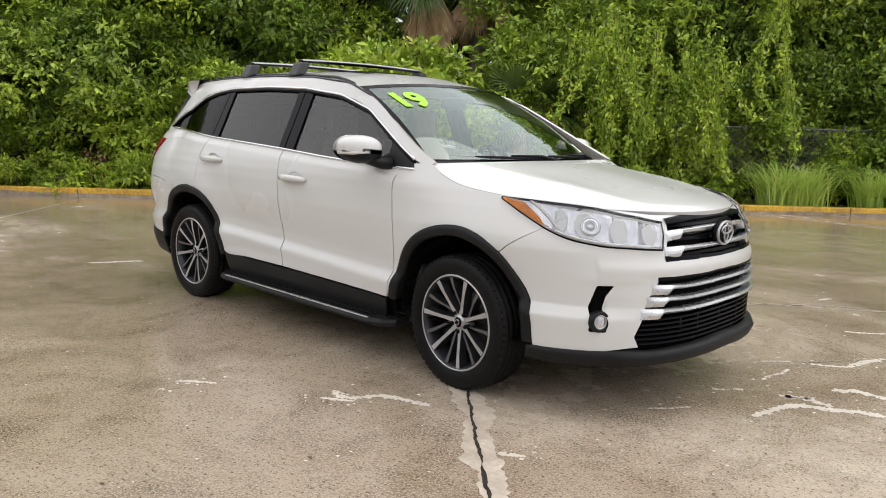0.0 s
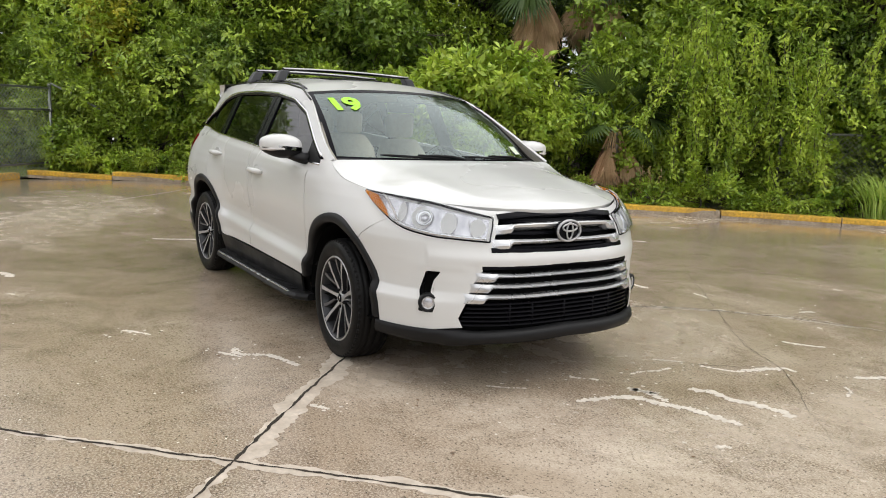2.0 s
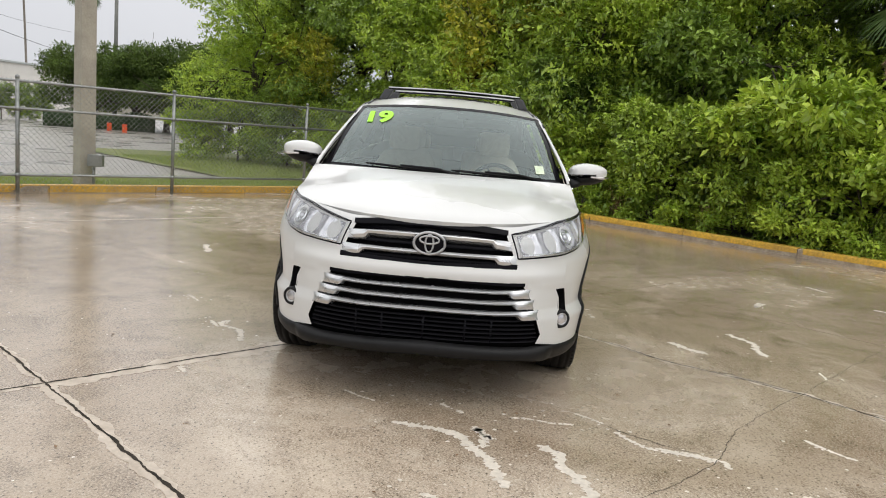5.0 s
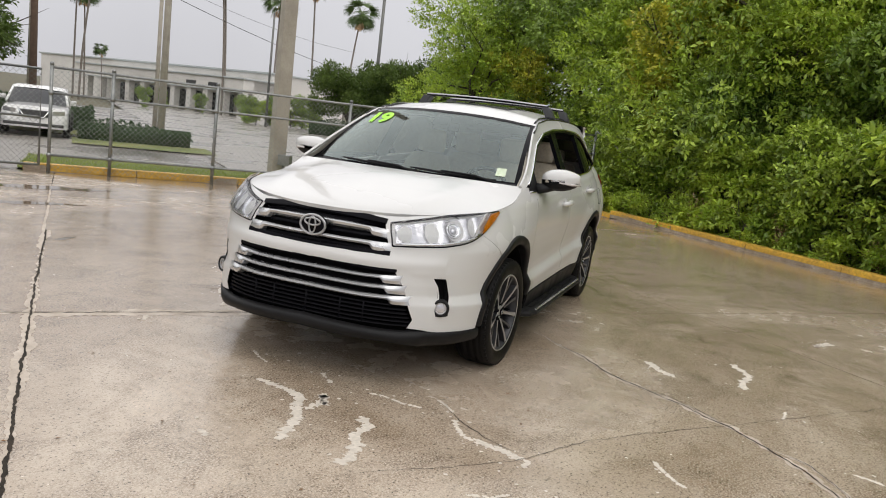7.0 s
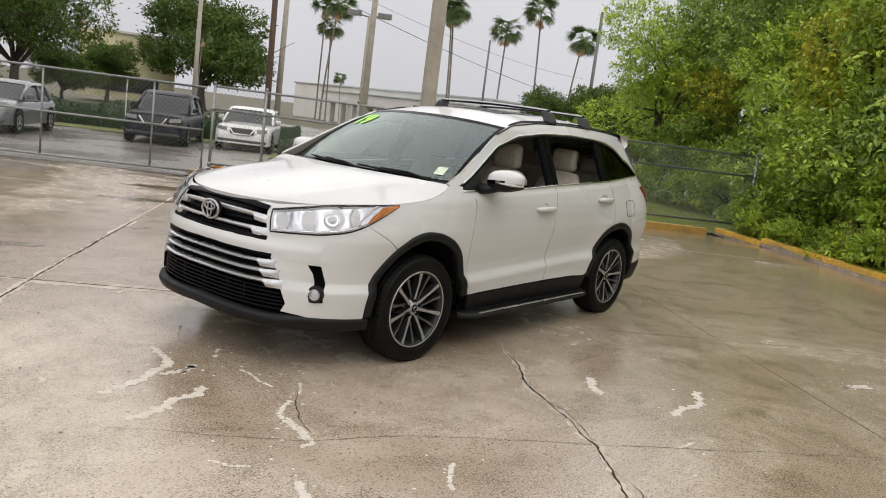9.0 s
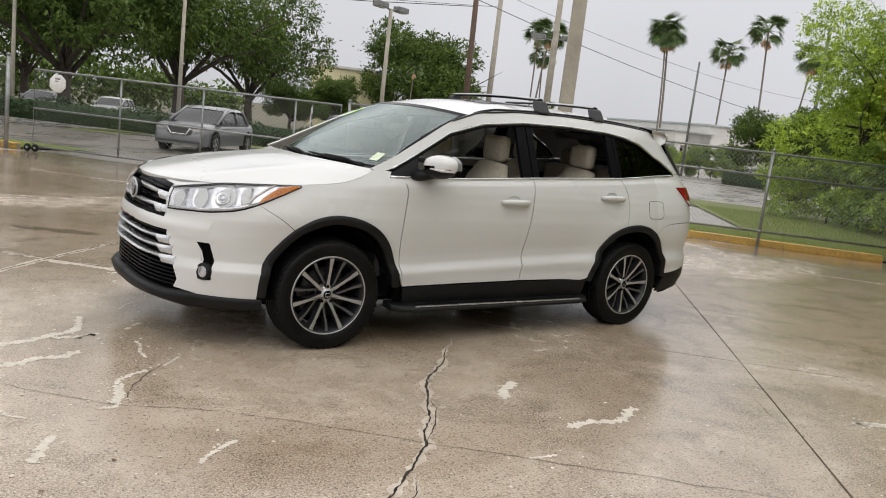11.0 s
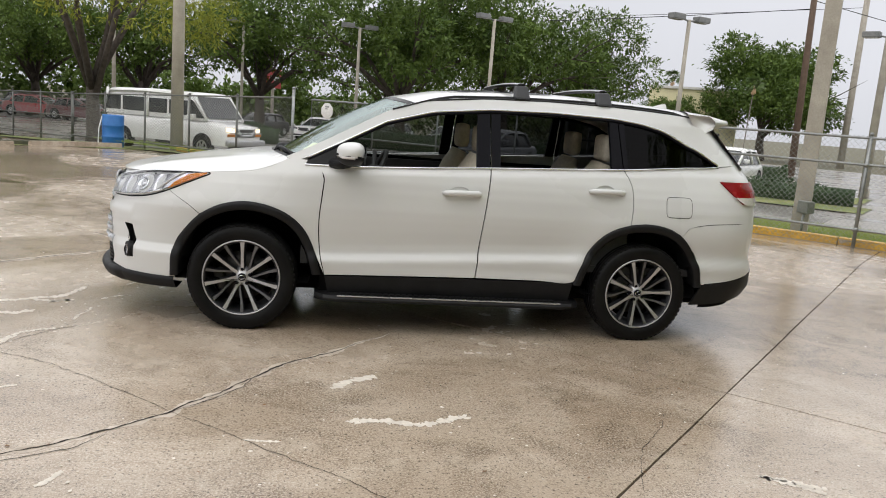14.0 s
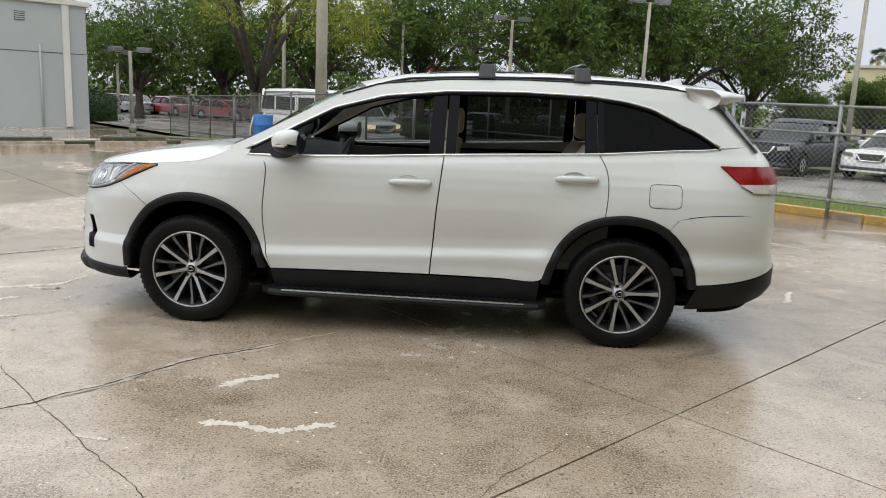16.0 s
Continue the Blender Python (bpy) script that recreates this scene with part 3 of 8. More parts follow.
def crack(line, width, label, halo=0.0):
    rnd = random.Random(int(line[0][0] * 1000))
    LEVEL[0] += 0.00008
    w = wander(wander(line, 0.16, 0.022, rnd), 0.022, 0.0065, rnd)
    if halo:
        ob = part("worn_edge", shape(*ribbon(w, halo, 0.0006 + LEVEL[0], rnd, 0.95), smooth=False), "halo")
        tagged(ob, "pale worn concrete along a crack", "worn concrete", kind="stuff")
    ob = part("crack", shape(*ribbon(w, width, 0.0020 + LEVEL[0], rnd, 0.85), smooth=False), "joint")
    tagged(ob, label, "crack", kind="stuff")


crack([(0.39, 0.93), (0.70, 1.28), (1.0, 1.55), (1.22, 1.80), (1.36, 2.08), (1.60, 2.35), (1.80, 2.59), (1.98, 2.72), (2.6, 3.1)], 0.012, "dark open crack across the wet concrete", 0.056)
crack([(3.77, 0.52), (3.4, 0.81), (3.1, 1.2), (2.78, 1.48), (2.35, 1.68), (2.0, 1.95), (1.6, 2.35), (1.26, 2.64), (0.85, 3.02), (0.29, 3.5), (-0.4, 4.1)], 0.0030, "thin hairline crack across the concrete")
crack([(1.22, 1.80), (1.30, 2.02), (1.46, 2.24), (1.62, 2.40)], 0.005, "thin branch of an open crack in the concrete", 0.02)
crack([(1.80, 2.59), (1.90, 2.78), (2.15, 2.92), (2.4, 2.98)], 0.004, "thin branch of an open crack in the concrete", 0.02)
crack([(2.37, 0.93), (2.52, 1.09), (2.67, 1.25), (2.73, 1.48)], 0.004, "thin hairline crack in the concrete")
crack([(-1.0, 2.3), (-0.7, 2.75), (-0.45, 3.3)], 0.003, "thin hairline crack in the concrete")

# worn pale edges along the two joints that cross before the car
for line in ([(1.0, -0.46), (1.5, -0.92), (2.0, -1.40), (2.55, -1.91), (3.2, -2.52)], [(0.4, -4.15), (1.7, -2.80), (2.55, -1.91), (3.3, -1.12), (4.3, -0.06), (5.5, 1.2)]):
    rnd = random.Random(5)
    LEVEL[0] += 0.00008
    w = wander(line, 0.05, 0.004, rnd)
    tagged(part("worn_edge", shape(*ribbon(resample(w, 420), 0.13 if line[0][0] == 1.0 else 0.07, 0.0006 + LEVEL[0], rnd, 0.42, False, 0.75), smooth=False), "halo"), "pale worn concrete along a slab joint", "worn concrete", kind="stuff")
    tagged(part("crack", shape(*ribbon(wander(line, 0.03, 0.004, rnd), 0.014, 0.0020 + LEVEL[0], rnd, 0.85, False), smooth=False), "joint"), "dark broken filler in a slab joint", "joint", kind="stuff")

# dried pale lines along the joints farther off
for b0, a0, b1, a1, w in ((-10.5, -5.65, 4.0, -5.65, 0.035), (0.0, -6.9, 0.0, -2.2, 0.025)):
    rnd = random.Random(int(b0 * 10 + a0 * 100))
    LEVEL[0] += 0.00008
    run = [tuple(lot(b0 + (b1 - b0) * f, a0 + (a1 - a0) * f, 0.0))[:2] for f in np.linspace(0, 1, 12)]
    tagged(part("worn_edge", shape(*ribbon(wander(run, 0.12, 0.006, rnd), w, 0.0005 + LEVEL[0], rnd, 0.7, True), smooth=False), "halo"), "pale dried edge along a slab joint", "worn concrete", kind="stuff")


def spall(line, width):
    """A pale scar where the surface has come off: ragged flakes strung along a line, with crumbs beside it."""
    rnd = random.Random(int(abs(line[0][0]) * 997 + abs(line[0][1]) * 131))
    path = wander(line, 0.05, 0.016, rnd)
    pieces = []
    length = np.linalg.norm(np.diff(np.array(path), axis=0), axis=1).sum()
    for k, c in enumerate(resample(path, max(5, int(length / min(0.033, width * 0.48))))):
        if width < 0.04 and rnd.random() < 0.10:
            continue
        swell = 0.35 + 0.65 * abs(math.sin(k * 1.3 + rnd.uniform(-0.5, 0.5)))
        r, m = width * 0.62 * swell, 14
        z = 0.0010 + 0.00011 * (k % 9)
        rr = [r * rnd.uniform(0.45, 1.35) for _ in range(m)]
        pieces.append(([(c[0] + rr[i] * math.cos(6.283 * i / m), c[1] + rr[i] * math.sin(6.283 * i / m), z) for i in range(m)], [tuple(range(m))]))
    for k in range(7):
        c = np.array(line[rnd.randrange(len(line))]) + [rnd.uniform(-0.14, 0.14), rnd.uniform(-0.14, 0.14)]
        r, m = rnd.uniform(0.003, 0.012), 7
        pieces.append(([(c[0] + r * rnd.uniform(0.5, 1.3) * math.cos(6.283 * i / m), c[1] + r * rnd.uniform(0.5, 1.3) * math.sin(6.283 * i / m), 0.0021 + 0.0001 * k) for i in range(m)], [tuple(range(m))]))
    tagged(part("spalled_patch", shape(*merged(pieces), smooth=False), "patch"), "pale spalled scar in the wet concrete", "scar", kind="stuff")


for line, w in (([(2.65, -0.09), (2.69, 0.08), (2.73, 0.20), (2.86, 0.30), (3.0, 0.37), (3.24, 0.43)], 0.055), ([(2.64, 0.31), (2.71, 0.35), (2.85, 0.34)], 0.05), ([(2.79, 0.62), (2.84, 0.70), (3.02, 0.71), (3.12, 0.77), (3.30, 0.78)], 0.06),
                ([(2.69, 1.15), (2.73, 1.32), (2.80, 1.46)], 0.03), ([(0.80, 2.01), (0.66, 1.86), (0.57, 1.82)], 0.06), ([(0.73, 2.47), (0.55, 2.46), (0.42, 2.51), (0.28, 2.49), (0.15, 2.40)], 0.06),
                ([(1.03, -1.42), (1.12, -1.45), (1.2, -1.39)], 0.05), ([(1.2, -1.36), (1.30, -1.26), (1.48, -1.21)], 0.05), ([(1.07, -1.53), (1.20, -1.45)], 0.03), ([(0.38, -1.95), (0.54, -1.83)], 0.03), ([(-1.11, 3.06), (-1.35, 3.18)], 0.05),
                ([(2.10, -1.37), (2.14, -1.34)], 0.035), ([(2.30, 0.85), (2.42, 0.98)], 0.02), ([(-2.6, 4.2), (-2.35, 4.3)], 0.05), ([(-1.5, 4.4), (-1.3, 4.6)], 0.05), ([(1.9, 3.0), (1.95, 3.12)], 0.03), ([(3.1, 1.75), (3.2, 1.95)], 0.05), ([(-2.0, -2.6), (-1.6, -2.45)], 0.07), ([(-3.2, -1.0), (-3.0, -0.6)], 0.05),
                ([(2.45, 0.5), (2.47, 0.66), (2.47, 0.82)], 0.022),
                ([(2.52, 1.03), (2.58, 1.06), (2.68, 1.13)], 0.028),
                ([(2.69, 1.2), (2.73, 1.35), (2.77, 1.47), (2.86, 1.49)], 0.03),
                ([(2.39, 2.04), (2.52, 2.13), (2.61, 2.2)], 0.026),
                ([(2.25, -0.4), (2.37, -0.23)], 0.02),
                ([(2.33, 0.13), (2.43, 0.24)], 0.03),
                ([(2.63, 0.31), (2.74, 0.37)], 0.05),
                ([(3.39, 0.09), (3.42, 0.14)], 0.03),
                ([(0.38, -1.95), (0.53, -1.82)], 0.022),
                ([(-1.12, 3.06), (-1.21, 3.13), (-1.32, 3.22)], 0.04),
                ([(1.22, 2.69), (1.06, 2.71)], 0.02),
                ([(3.27, 1.36), (3.17, 1.51)], 0.02),
                ([(2.14, -1.36), (2.18, -1.32)], 0.03)):
    spall(line, w)

def puddle(x, y, length, width, turn, seed):
    """A thin film of standing water with a ragged outline."""
    rnd_ = random.Random(seed)
    c, sn, n = math.cos(math.radians(turn)), math.sin(math.radians(turn)), 40
    rr, r = [], 1.0
    for k in range(n):
        r = 0.55 * r + 0.45 * rnd_.uniform(0.45, 1.35)
        rr.append(r)
    ring = [(length / 2 * rr[k] * math.cos(6.283 * k / n), width / 2 * rr[k] * math.sin(6.283 * k / n)) for k in range(n)]
    vs = [(x + u * c - v * sn, y + u * sn + v * c, 0.0026) for u, v in ring]
    tagged(part("puddle", shape(vs, [tuple(range(n))], smooth=False), "puddle"), "thin dark film of standing water on concrete", "puddle", kind="stuff")


for k, (x, y, ln_, wd, tn) in enumerate(((-1.9, -6.6, 1.8, 0.40, -40), (-0.7, -5.6, 1.3, 0.25, -35), (0.56, -3.72, 0.30, 0.10, 10), (2.3, -3.3, 0.9, 0.20, -30), (5.9, -6.8, 1.6, 0.35, -20))):
    puddle(x, y, ln_, wd, tn, 500 + k)

# scattered specks: leaf bits and grit on the slabs
rnd = random.Random(11)
specks = []
for k in range(420):
    x, y = rnd.uniform(-4, 6), rnd.uniform(-4.5, 5)
    r, a = rnd.uniform(0.003, 0.011), rnd.uniform(0, 6.28)
    specks.append(([(x + r * s * math.cos(a + t), y + r * s * math.sin(a + t), 0.003 + rnd.uniform(0, 0.004)) for t, s in ((0, 1.6), (1.5, 0.7), (3.1, 1.4), (4.6, 0.8))], [(0, 1, 2, 3)]))
tagged(part("leaf_litter", shape(*merged(specks), smooth=False), "litter"), "scattered brown leaf bits and grit on wet concrete", "litter", kind="stuff")
specks = []
for k in range(1100):
    x, y = rnd.uniform(-4, 6), rnd.uniform(-5, 5.5)
    r, n = rnd.uniform(0.002, 0.008), 6
    specks.append(([(x + r * rnd.uniform(0.5, 1.3) * math.cos(6.283 * i / n), y + r * rnd.uniform(0.5, 1.3) * math.sin(6.283 * i / n), 0.0008) for i in range(n)], [tuple(range(n))]))
tagged(part("chipped_spots", shape(*merged(specks), smooth=False), "patch"), "small pale chips in the concrete surface", "chips", kind="stuff")


# ---- kerbs ----
def kerb_piece(length, rnd, top_rag=0.006):
    vs, fs = box_vf(length - 0.012, 0.17, 0.15, 0, 0, 0.075 - 0.02, 0.018)
    return [(x + rnd.uniform(-top_rag, top_rag), y + rnd.uniform(-top_rag, top_rag), z + rnd.uniform(-top_rag, top_rag)) for x, y, z in vs], fs


def kerb_row(start, end, label, paint=0.05):
    rnd = random.Random(int(start[0] * 7 + start[1] * 13))
    root = thing("kerb", label, "kerb", kind="structure")
    s, e = Vector(start), Vector(end)
    n = max(1, round((e - s).length / 1.83))
    ang = math.degrees(math.atan2(e.y - s.y, e.x - s.x)) - 43.5
    for i in range(n):
        p = s.lerp(e, (i + 0.5) / n)
        mm = pose(*lot(p.x, p.y, fall(p.y, p.x)), 0, 0, ang + rnd.uniform(-0.8, 0.8))
        me = shape(*kerb_piece((e - s).length / n, rnd), smooth=False)
        part("kerb_stone", me, "kerb_bare", root, m=mm)
        cap = part("painted_cap", shape(*merged([box_vf((e - s).length / n - 0.014, 0.176, paint, 0, 0, 0.138 - paint / 2, 0.016)]), smooth=False), "kerb_yellow", root, "worn yellow paint", m=mm)
        if rnd.random() < 0.08:
            cap.scale = (0.93, 1, 1)


kerb_row((-10.7, -9.6), (-10.7, 24), "long concrete kerb with worn yellow paint under the trees", 0.095)
kerb_row((-10.5, -9.75), (0.5, -9.75), "concrete kerb with worn yellow paint beside the grass", 0.135)
kerb_row((7.5, -9.75), (13.5, -10.6), "concrete kerb with yellow paint beside the gate", 0.12)


def low_kerb(b, a0, a1, label):
    """A short length of dark, moss-grown kerb that lies on the paving."""
    n, rnd = 12, random.Random(int(b * 10 - a0 * 7))
    vs = []
    for k in range(n):
        a = a0 + (a1 - a0) * k / (n - 1)
        top = 0.125 + rnd.uniform(-0.008, 0.006)
        vs += [lot(b + x, a, fall(a, b) + z) for x, z in ((-0.09, -0.02), (-0.085, top - 0.025), (-0.06, top), (0.06, top), (0.085, top - 0.025), (0.09, -0.02))]
    fs = [(6 * k + i, 6 * k + i + 1, 6 * k + i + 7, 6 * k + i + 6) for k in range(n - 1) for i in range(5)] + [tuple(range(6))[::-1], tuple(range(6 * n - 6, 6 * n))]
    tagged(part("kerb", shape(vs, fs, smooth=False), "mossy"), label, "kerb", kind="structure")


for b, a0, a1 in ((16.85, -0.9, -3.6), (16.85, -5.0, -6.95), (14.15, -0.4, -3.9), (14.15, -5.3, -8.2)):
    low_kerb(b, a0, a1, "short dark moss-grown concrete kerb on wet paving")
sheet("verge", [14.25, 14.8, 15.3], [-8.2, -6, -4, -2, -0.4], "grass_soil", "thin grass strip between low kerbs", "grass", 0.02)


# ---- fence ----
def post_vf(height, r=0.03):
    return merged([tube_vf([(0, 0, -0.1), (0, 0, height)], r, 10), tube_vf([(0, 0, height - 0.01), (0, 0, height + 0.03), (0, 0, height + 0.045)], [r * 1.2, r * 1.1, 0.004], 10)])


def chain_link(width, height, cell=0.064, wire=0.0025):
    """Two families of slanting wires that weave past each other; thin three-sided tubes."""
    vs, fs = [], []
    for fam in (1, -1):
        k = -height
        while k < width:
            x0, x1 = max(k, 0.0), min(k + height, width)
            if x1 - x0 > 0.01:
                z0, z1 = (x0 - k, x1 - k) if fam > 0 else (height - (x0 - k), height - (x1 - k))
                y, n = 0.003 * fam, len(vs)
                for x, z in ((x0, z0), (x1, z1)):
                    for dx, dy in ((0.0, wire), (wire * 1.1, -wire), (-wire * 1.1, -wire)):
                        vs.append((x + dx * 0.7, y + dy, z - fam * dx * 0.7))
                fs += [(n, n + 1, n + 4, n + 3), (n + 1, n + 2, n + 5, n + 4), (n + 2, n, n + 3, n + 5)]
            k += cell * 1.414
    # twisted ends along the top
    x = 0.03
    while x < width:
        n = len(vs)
        vs += [(x - 0.004, 0, height - 0.01), (x + 0.004, 0, height - 0.01), (x + 0.006, 0.002, height + 0.035), (x - 0.006, 0.002, height + 0.035)]
        fs.append((n, n + 1, n + 2, n + 3))
        x += cell * 1.414 / 2 * 1.414
    return vs, fs


def fence_run(start, end, posts, height, label, rails, mat_="galv_dark"):
    """posts: distances along the run from start to end, in lot coordinates; the run follows the fall of the ground."""
    s, e = Vector((*start, fall(start[1], start[0]))), Vector((*end, fall(end[1], end[0])))
    d = e - s
    length = math.hypot(d.x, d.y)
    slope = math.degrees(math.atan2(d.z, length))
    root = thing("chain_link_fence", label, "fence", pose(*lot(*s), 0, 0, -43.5 + math.degrees(math.atan2(d.y, d.x))) @ pose(0, 0, 0, 0, -slope, 0))
    me = shape(*post_vf(height))
    clamp = shape(*tube_vf([(0, 0, -0.035), (0, 0, 0.035)], 0.042, 10))
    for x in posts:
        part("post", me, mat_, root, m=pose(x, 0, 0, 0, slope, 0))
        for z in rails[:2]:
            part("clamp", clamp, mat_, root, m=pose(x, 0, z))
    for z in rails:
        part("rail", shape(*tube_vf([(0, 0.0, z), (length, 0.0, z)], 0.021, 8)), mat_, root)
    part("chain_link_mesh", shape(*chain_link(length, height - 0.08), smooth=False), "mesh_wire" if mat_ == "galvanised" else "galv_dark", root, "diamond wire mesh", m=pose(0, -0.03, 0.03))
    return root


fence_run((-11.3, -9.55), (0.1, -9.55), (0, 3.15, 6.05, 8.65, 10.43, 11.4), 1.84, "galvanised chain-link fence on steel posts beside a kerb", (0.30, 1.36, 1.79), "galvanised")
fence_run((7.65, -9.55), (20.6, -11.4), (0, 2.5, 5.0, 7.7, 10.5, 13.08), 1.80, "grey chain-link fence on steel posts by the gateway", (0.25, 1.76))
fence_run((20.7, -11.4), (28.3, -12.2), (0, 2.6, 5.2, 7.8), 1.80, "dark steel fence and gate near a building", (0.2, 0.95, 1.76))


fence_run((-12.15, 4.6), (-12.15, 11.0), (0, 3.2, 6.4), 1.5, "old chain-link fence half hidden in the thicket", (1.46,))


# a loose rail that drops from the corner post into the bushes
loose = thing("fence_rail", "loose galvanised rail dropping from the corner post into bushes", "rail")
part("rail", shape(*tube_vf([lot(-11.3, -9.52, 1.77), lot(-11.32, -9.0, 1.56), lot(-11.36, -8.3, 1.22)], 0.021, 8)), "galvanised", loose)


def gate(b0, b1, a, height, label):
    root = thing("sliding_gate", label, "gate", pose(*lot(b0, a, fall(a)), 0, 0, -43.5))
    w = b1 - b0
    part("gate_frame", shape(*merged([tube_vf([(0, 0, 0.12), (0, 0, height), (w, 0, height), (w, 0, 0.12), (0, 0, 0.12)], 0.022, 8), tube_vf([(0, 0, 0.93), (w, 0, 0.93)], 0.02, 8)])), "galvanised", root)
    for x in (0.95, 2.93, 4.75):
        part("upright", shape(*tube_vf([(x, 0, 0.12), (x, 0, height)], 0.02, 8)), "galvanised", root)
    part("chain_link_mesh", shape(*chain_link(w, height - 0.14), smooth=False), "galv_dark", root, "diamond wire mesh", m=pose(0, -0.025, 0.12))
    for dx in (-0.08, 0.10):
        wh = part("wheel", shape(*lathe_vf([(0.02, -0.02), (0.075, -0.02), (0.085, 0), (0.075, 0.02), (0.02, 0.02)], 16, "y")), "rubber", root, "small black rubber gate wheel", m=pose(w + dx, 0.03, 0.085))
        part("hub", shape(*lathe_vf([(0.0, -0.026), (0.028, -0.026), (0.028, 0.026), (0.0, 0.026)], 12, "y")), "galvanised", wh)
    return root


gate(0.25, 6.97, -9.5, 1.74, "chain-link sliding gate on small wheels, drawn across")
p = thing("gate_post", "galvanised steel gate post with a domed cap", "post", pose(*lot(7.55, -9.45, fall(-9.45))))
part("tube", shape(*post_vf(1.98, 0.038)), "galvanised", p)
sg = thing("sign_board", "faded white eight-sided board wired to the gate", "sign", pose(*lot(6.40, -9.44, fall(-9.5) + 1.50), 0, 0, -43.5))
part("board", shape(*moved(lathe_vf([(0.0, -0.006), (0.19, -0.006), (0.2, 0), (0.19, 0.006), (0.0, 0.006)], 8, "y"), pose(0, 0, 0, 0, 22.5, 0))), "sign_white", sg)
part("writing_bar", shape(*merged([box_vf(0.12, 0.004, 0.03, 0, 0.008, 0.10), box_vf(0.08, 0.004, 0.02, 0.02, 0.008, 0.05)])), "lamp_head", sg)


# ---- the white sport utility vehicle, nose towards +x ----
WZ = np.array([[0.10, 0.84], [0.22, 0.885], [0.33, 0.910], [0.42, 0.922], [0.475, 0.931], [0.492, 0.931], [0.506, 0.922], [0.545, 0.900], [0.60, 0.903], [0.70, 0.921], [0.78, 0.932], [0.85, 0.938], [0.97, 0.934], [1.04, 0.924], [1.10, 0.905],
               [1.16, 0.878], [1.24, 0.842], [1.35, 0.790], [1.48, 0.730], [1.57, 0.688], [1.63, 0.650], [1.68, 0.600], [1.74, 0.50]])
XF = np.array([[0.15, 2.24], [0.24, 2.34], [0.32, 2.40], [0.42, 2.40], [0.55, 2.395], [0.70, 2.385], [0.80, 2.365], [0.88, 2.345], [0.95, 2.305], [1.00, 2.24], [1.06, 2.10], [1.2, 1.9]])
XR = np.array([[0.15, -2.32], [0.28, -2.43], [0.40, -2.515], [0.52, -2.515], [0.60, -2.49], [0.74, -2.485], [0.95, -2.475], [1.12, -2.46], [1.22, -2.41], [1.32, -2.32], [1.52, -2.10], [1.64, -2.02], [1.75, -1.95]])
SF, SR, QUARTER = 1.45, -1.72, 1.30


def BELT_EDGE(x):
    """Height of the shoulder edge that runs just under the window line."""
    return np.interp(x, [-1.95, -1.2, -0.235, 0.2, 0.63, 0.93, 1.3], [1.228, 1.176, 1.128, 1.104, 1.084, 1.072, 1.055])


def width_at(x, z):
    climb = np.clip((0.75 - x) * 0.045, 0, 0.075) * np.clip((z - 0.42) / 0.05, 0, 1) * np.clip((0.86 - z) / 0.2, 0, 1)
    w = np.interp(z - climb, WZ[:, 0], WZ[:, 1])
    d = z - BELT_EDGE(x)
    w = w + 0.0085 * np.where(d < 0, np.clip(1 + d / 0.13, 0, 1) ** 1.6, np.clip(1 - d / 0.030, 0, 1)) * np.clip((1.35 - x) / 0.5, 0, 1) * np.clip((x + 2.05) / 0.3, 0, 1)
    high = np.clip((z - 0.80) / 0.35, 0, 1)
    w = w - 0.185 * np.clip(x - 0.75, 0, 3) ** 2 * high
    w = w - 0.11 * np.clip(-1.15 - x, 0, 3) ** 2 * np.clip((z - 0.95) / 0.3, 0, 1) - 0.03 * np.clip(-1.3 - x, 0, 3) ** 2
    for xw, swell in ((1.395, 0.014), (-1.395, 0.022)):
        r = np.hypot(x - xw, (z - 0.36))
        w = w + swell * np.exp(-(((r - 0.50) / 0.13) ** 2)) * np.clip((z - 0.3) / 0.2, 0, 1)
    return w


def nose_power(z):
    """How square the nose is in plan: boxy at the bumper, rounder at the lamps."""
    return np.interp(z, [0.60, 0.80, 0.95], [2.75, 2.5, 2.35])


def skin(s, z, off=0.0):
    """A point of the body's side skin (left side for positive s side): s runs along x, then round the nose or the tail to the middle."""
    s, z = np.asarray(s, float), np.asarray(z, float)

    def bare(s, z):
        front, rear = s > SF, s < SR
        th = np.clip(np.where(front, (s - SF) / QUARTER, np.where(rear, (SR - s) / QUARTER, 0)), 0, 1) * math.pi / 2
        e = np.where(front, 2 / nose_power(z), 2 / 2.9)
        xc = np.where(front, SF, np.where(rear, SR, s))
        reach = np.where(front, np.interp(z, XF[:, 0], XF[:, 1]) - SF, np.where(rear, np.interp(z, XR[:, 0], XR[:, 1]) - SR, 0))
        x = xc + reach * np.sin(th) ** e
        y = width_at(xc, z) * np.cos(th).clip(0, 1) ** e
        return np.stack([x, y, z], -1)

    p = bare(s, z)
    if np.any(off):
        h = 0.01
        n = np.cross(bare(s, z + h) - bare(s, z - h), bare(s + h, z) - bare(s - h, z))
        n /= np.linalg.norm(n, axis=-1, keepdims=True) + 1e-12
        p = p + n * (np.asarray(off)[..., None] if np.ndim(off) else off)
    return p


def s_at_y(y, z):
    w = float(width_at(SF, z))
    return SF + QUARTER * math.acos(min(1, (abs(y) / w) ** (float(nose_power(z)) / 2))) / (math.pi / 2)


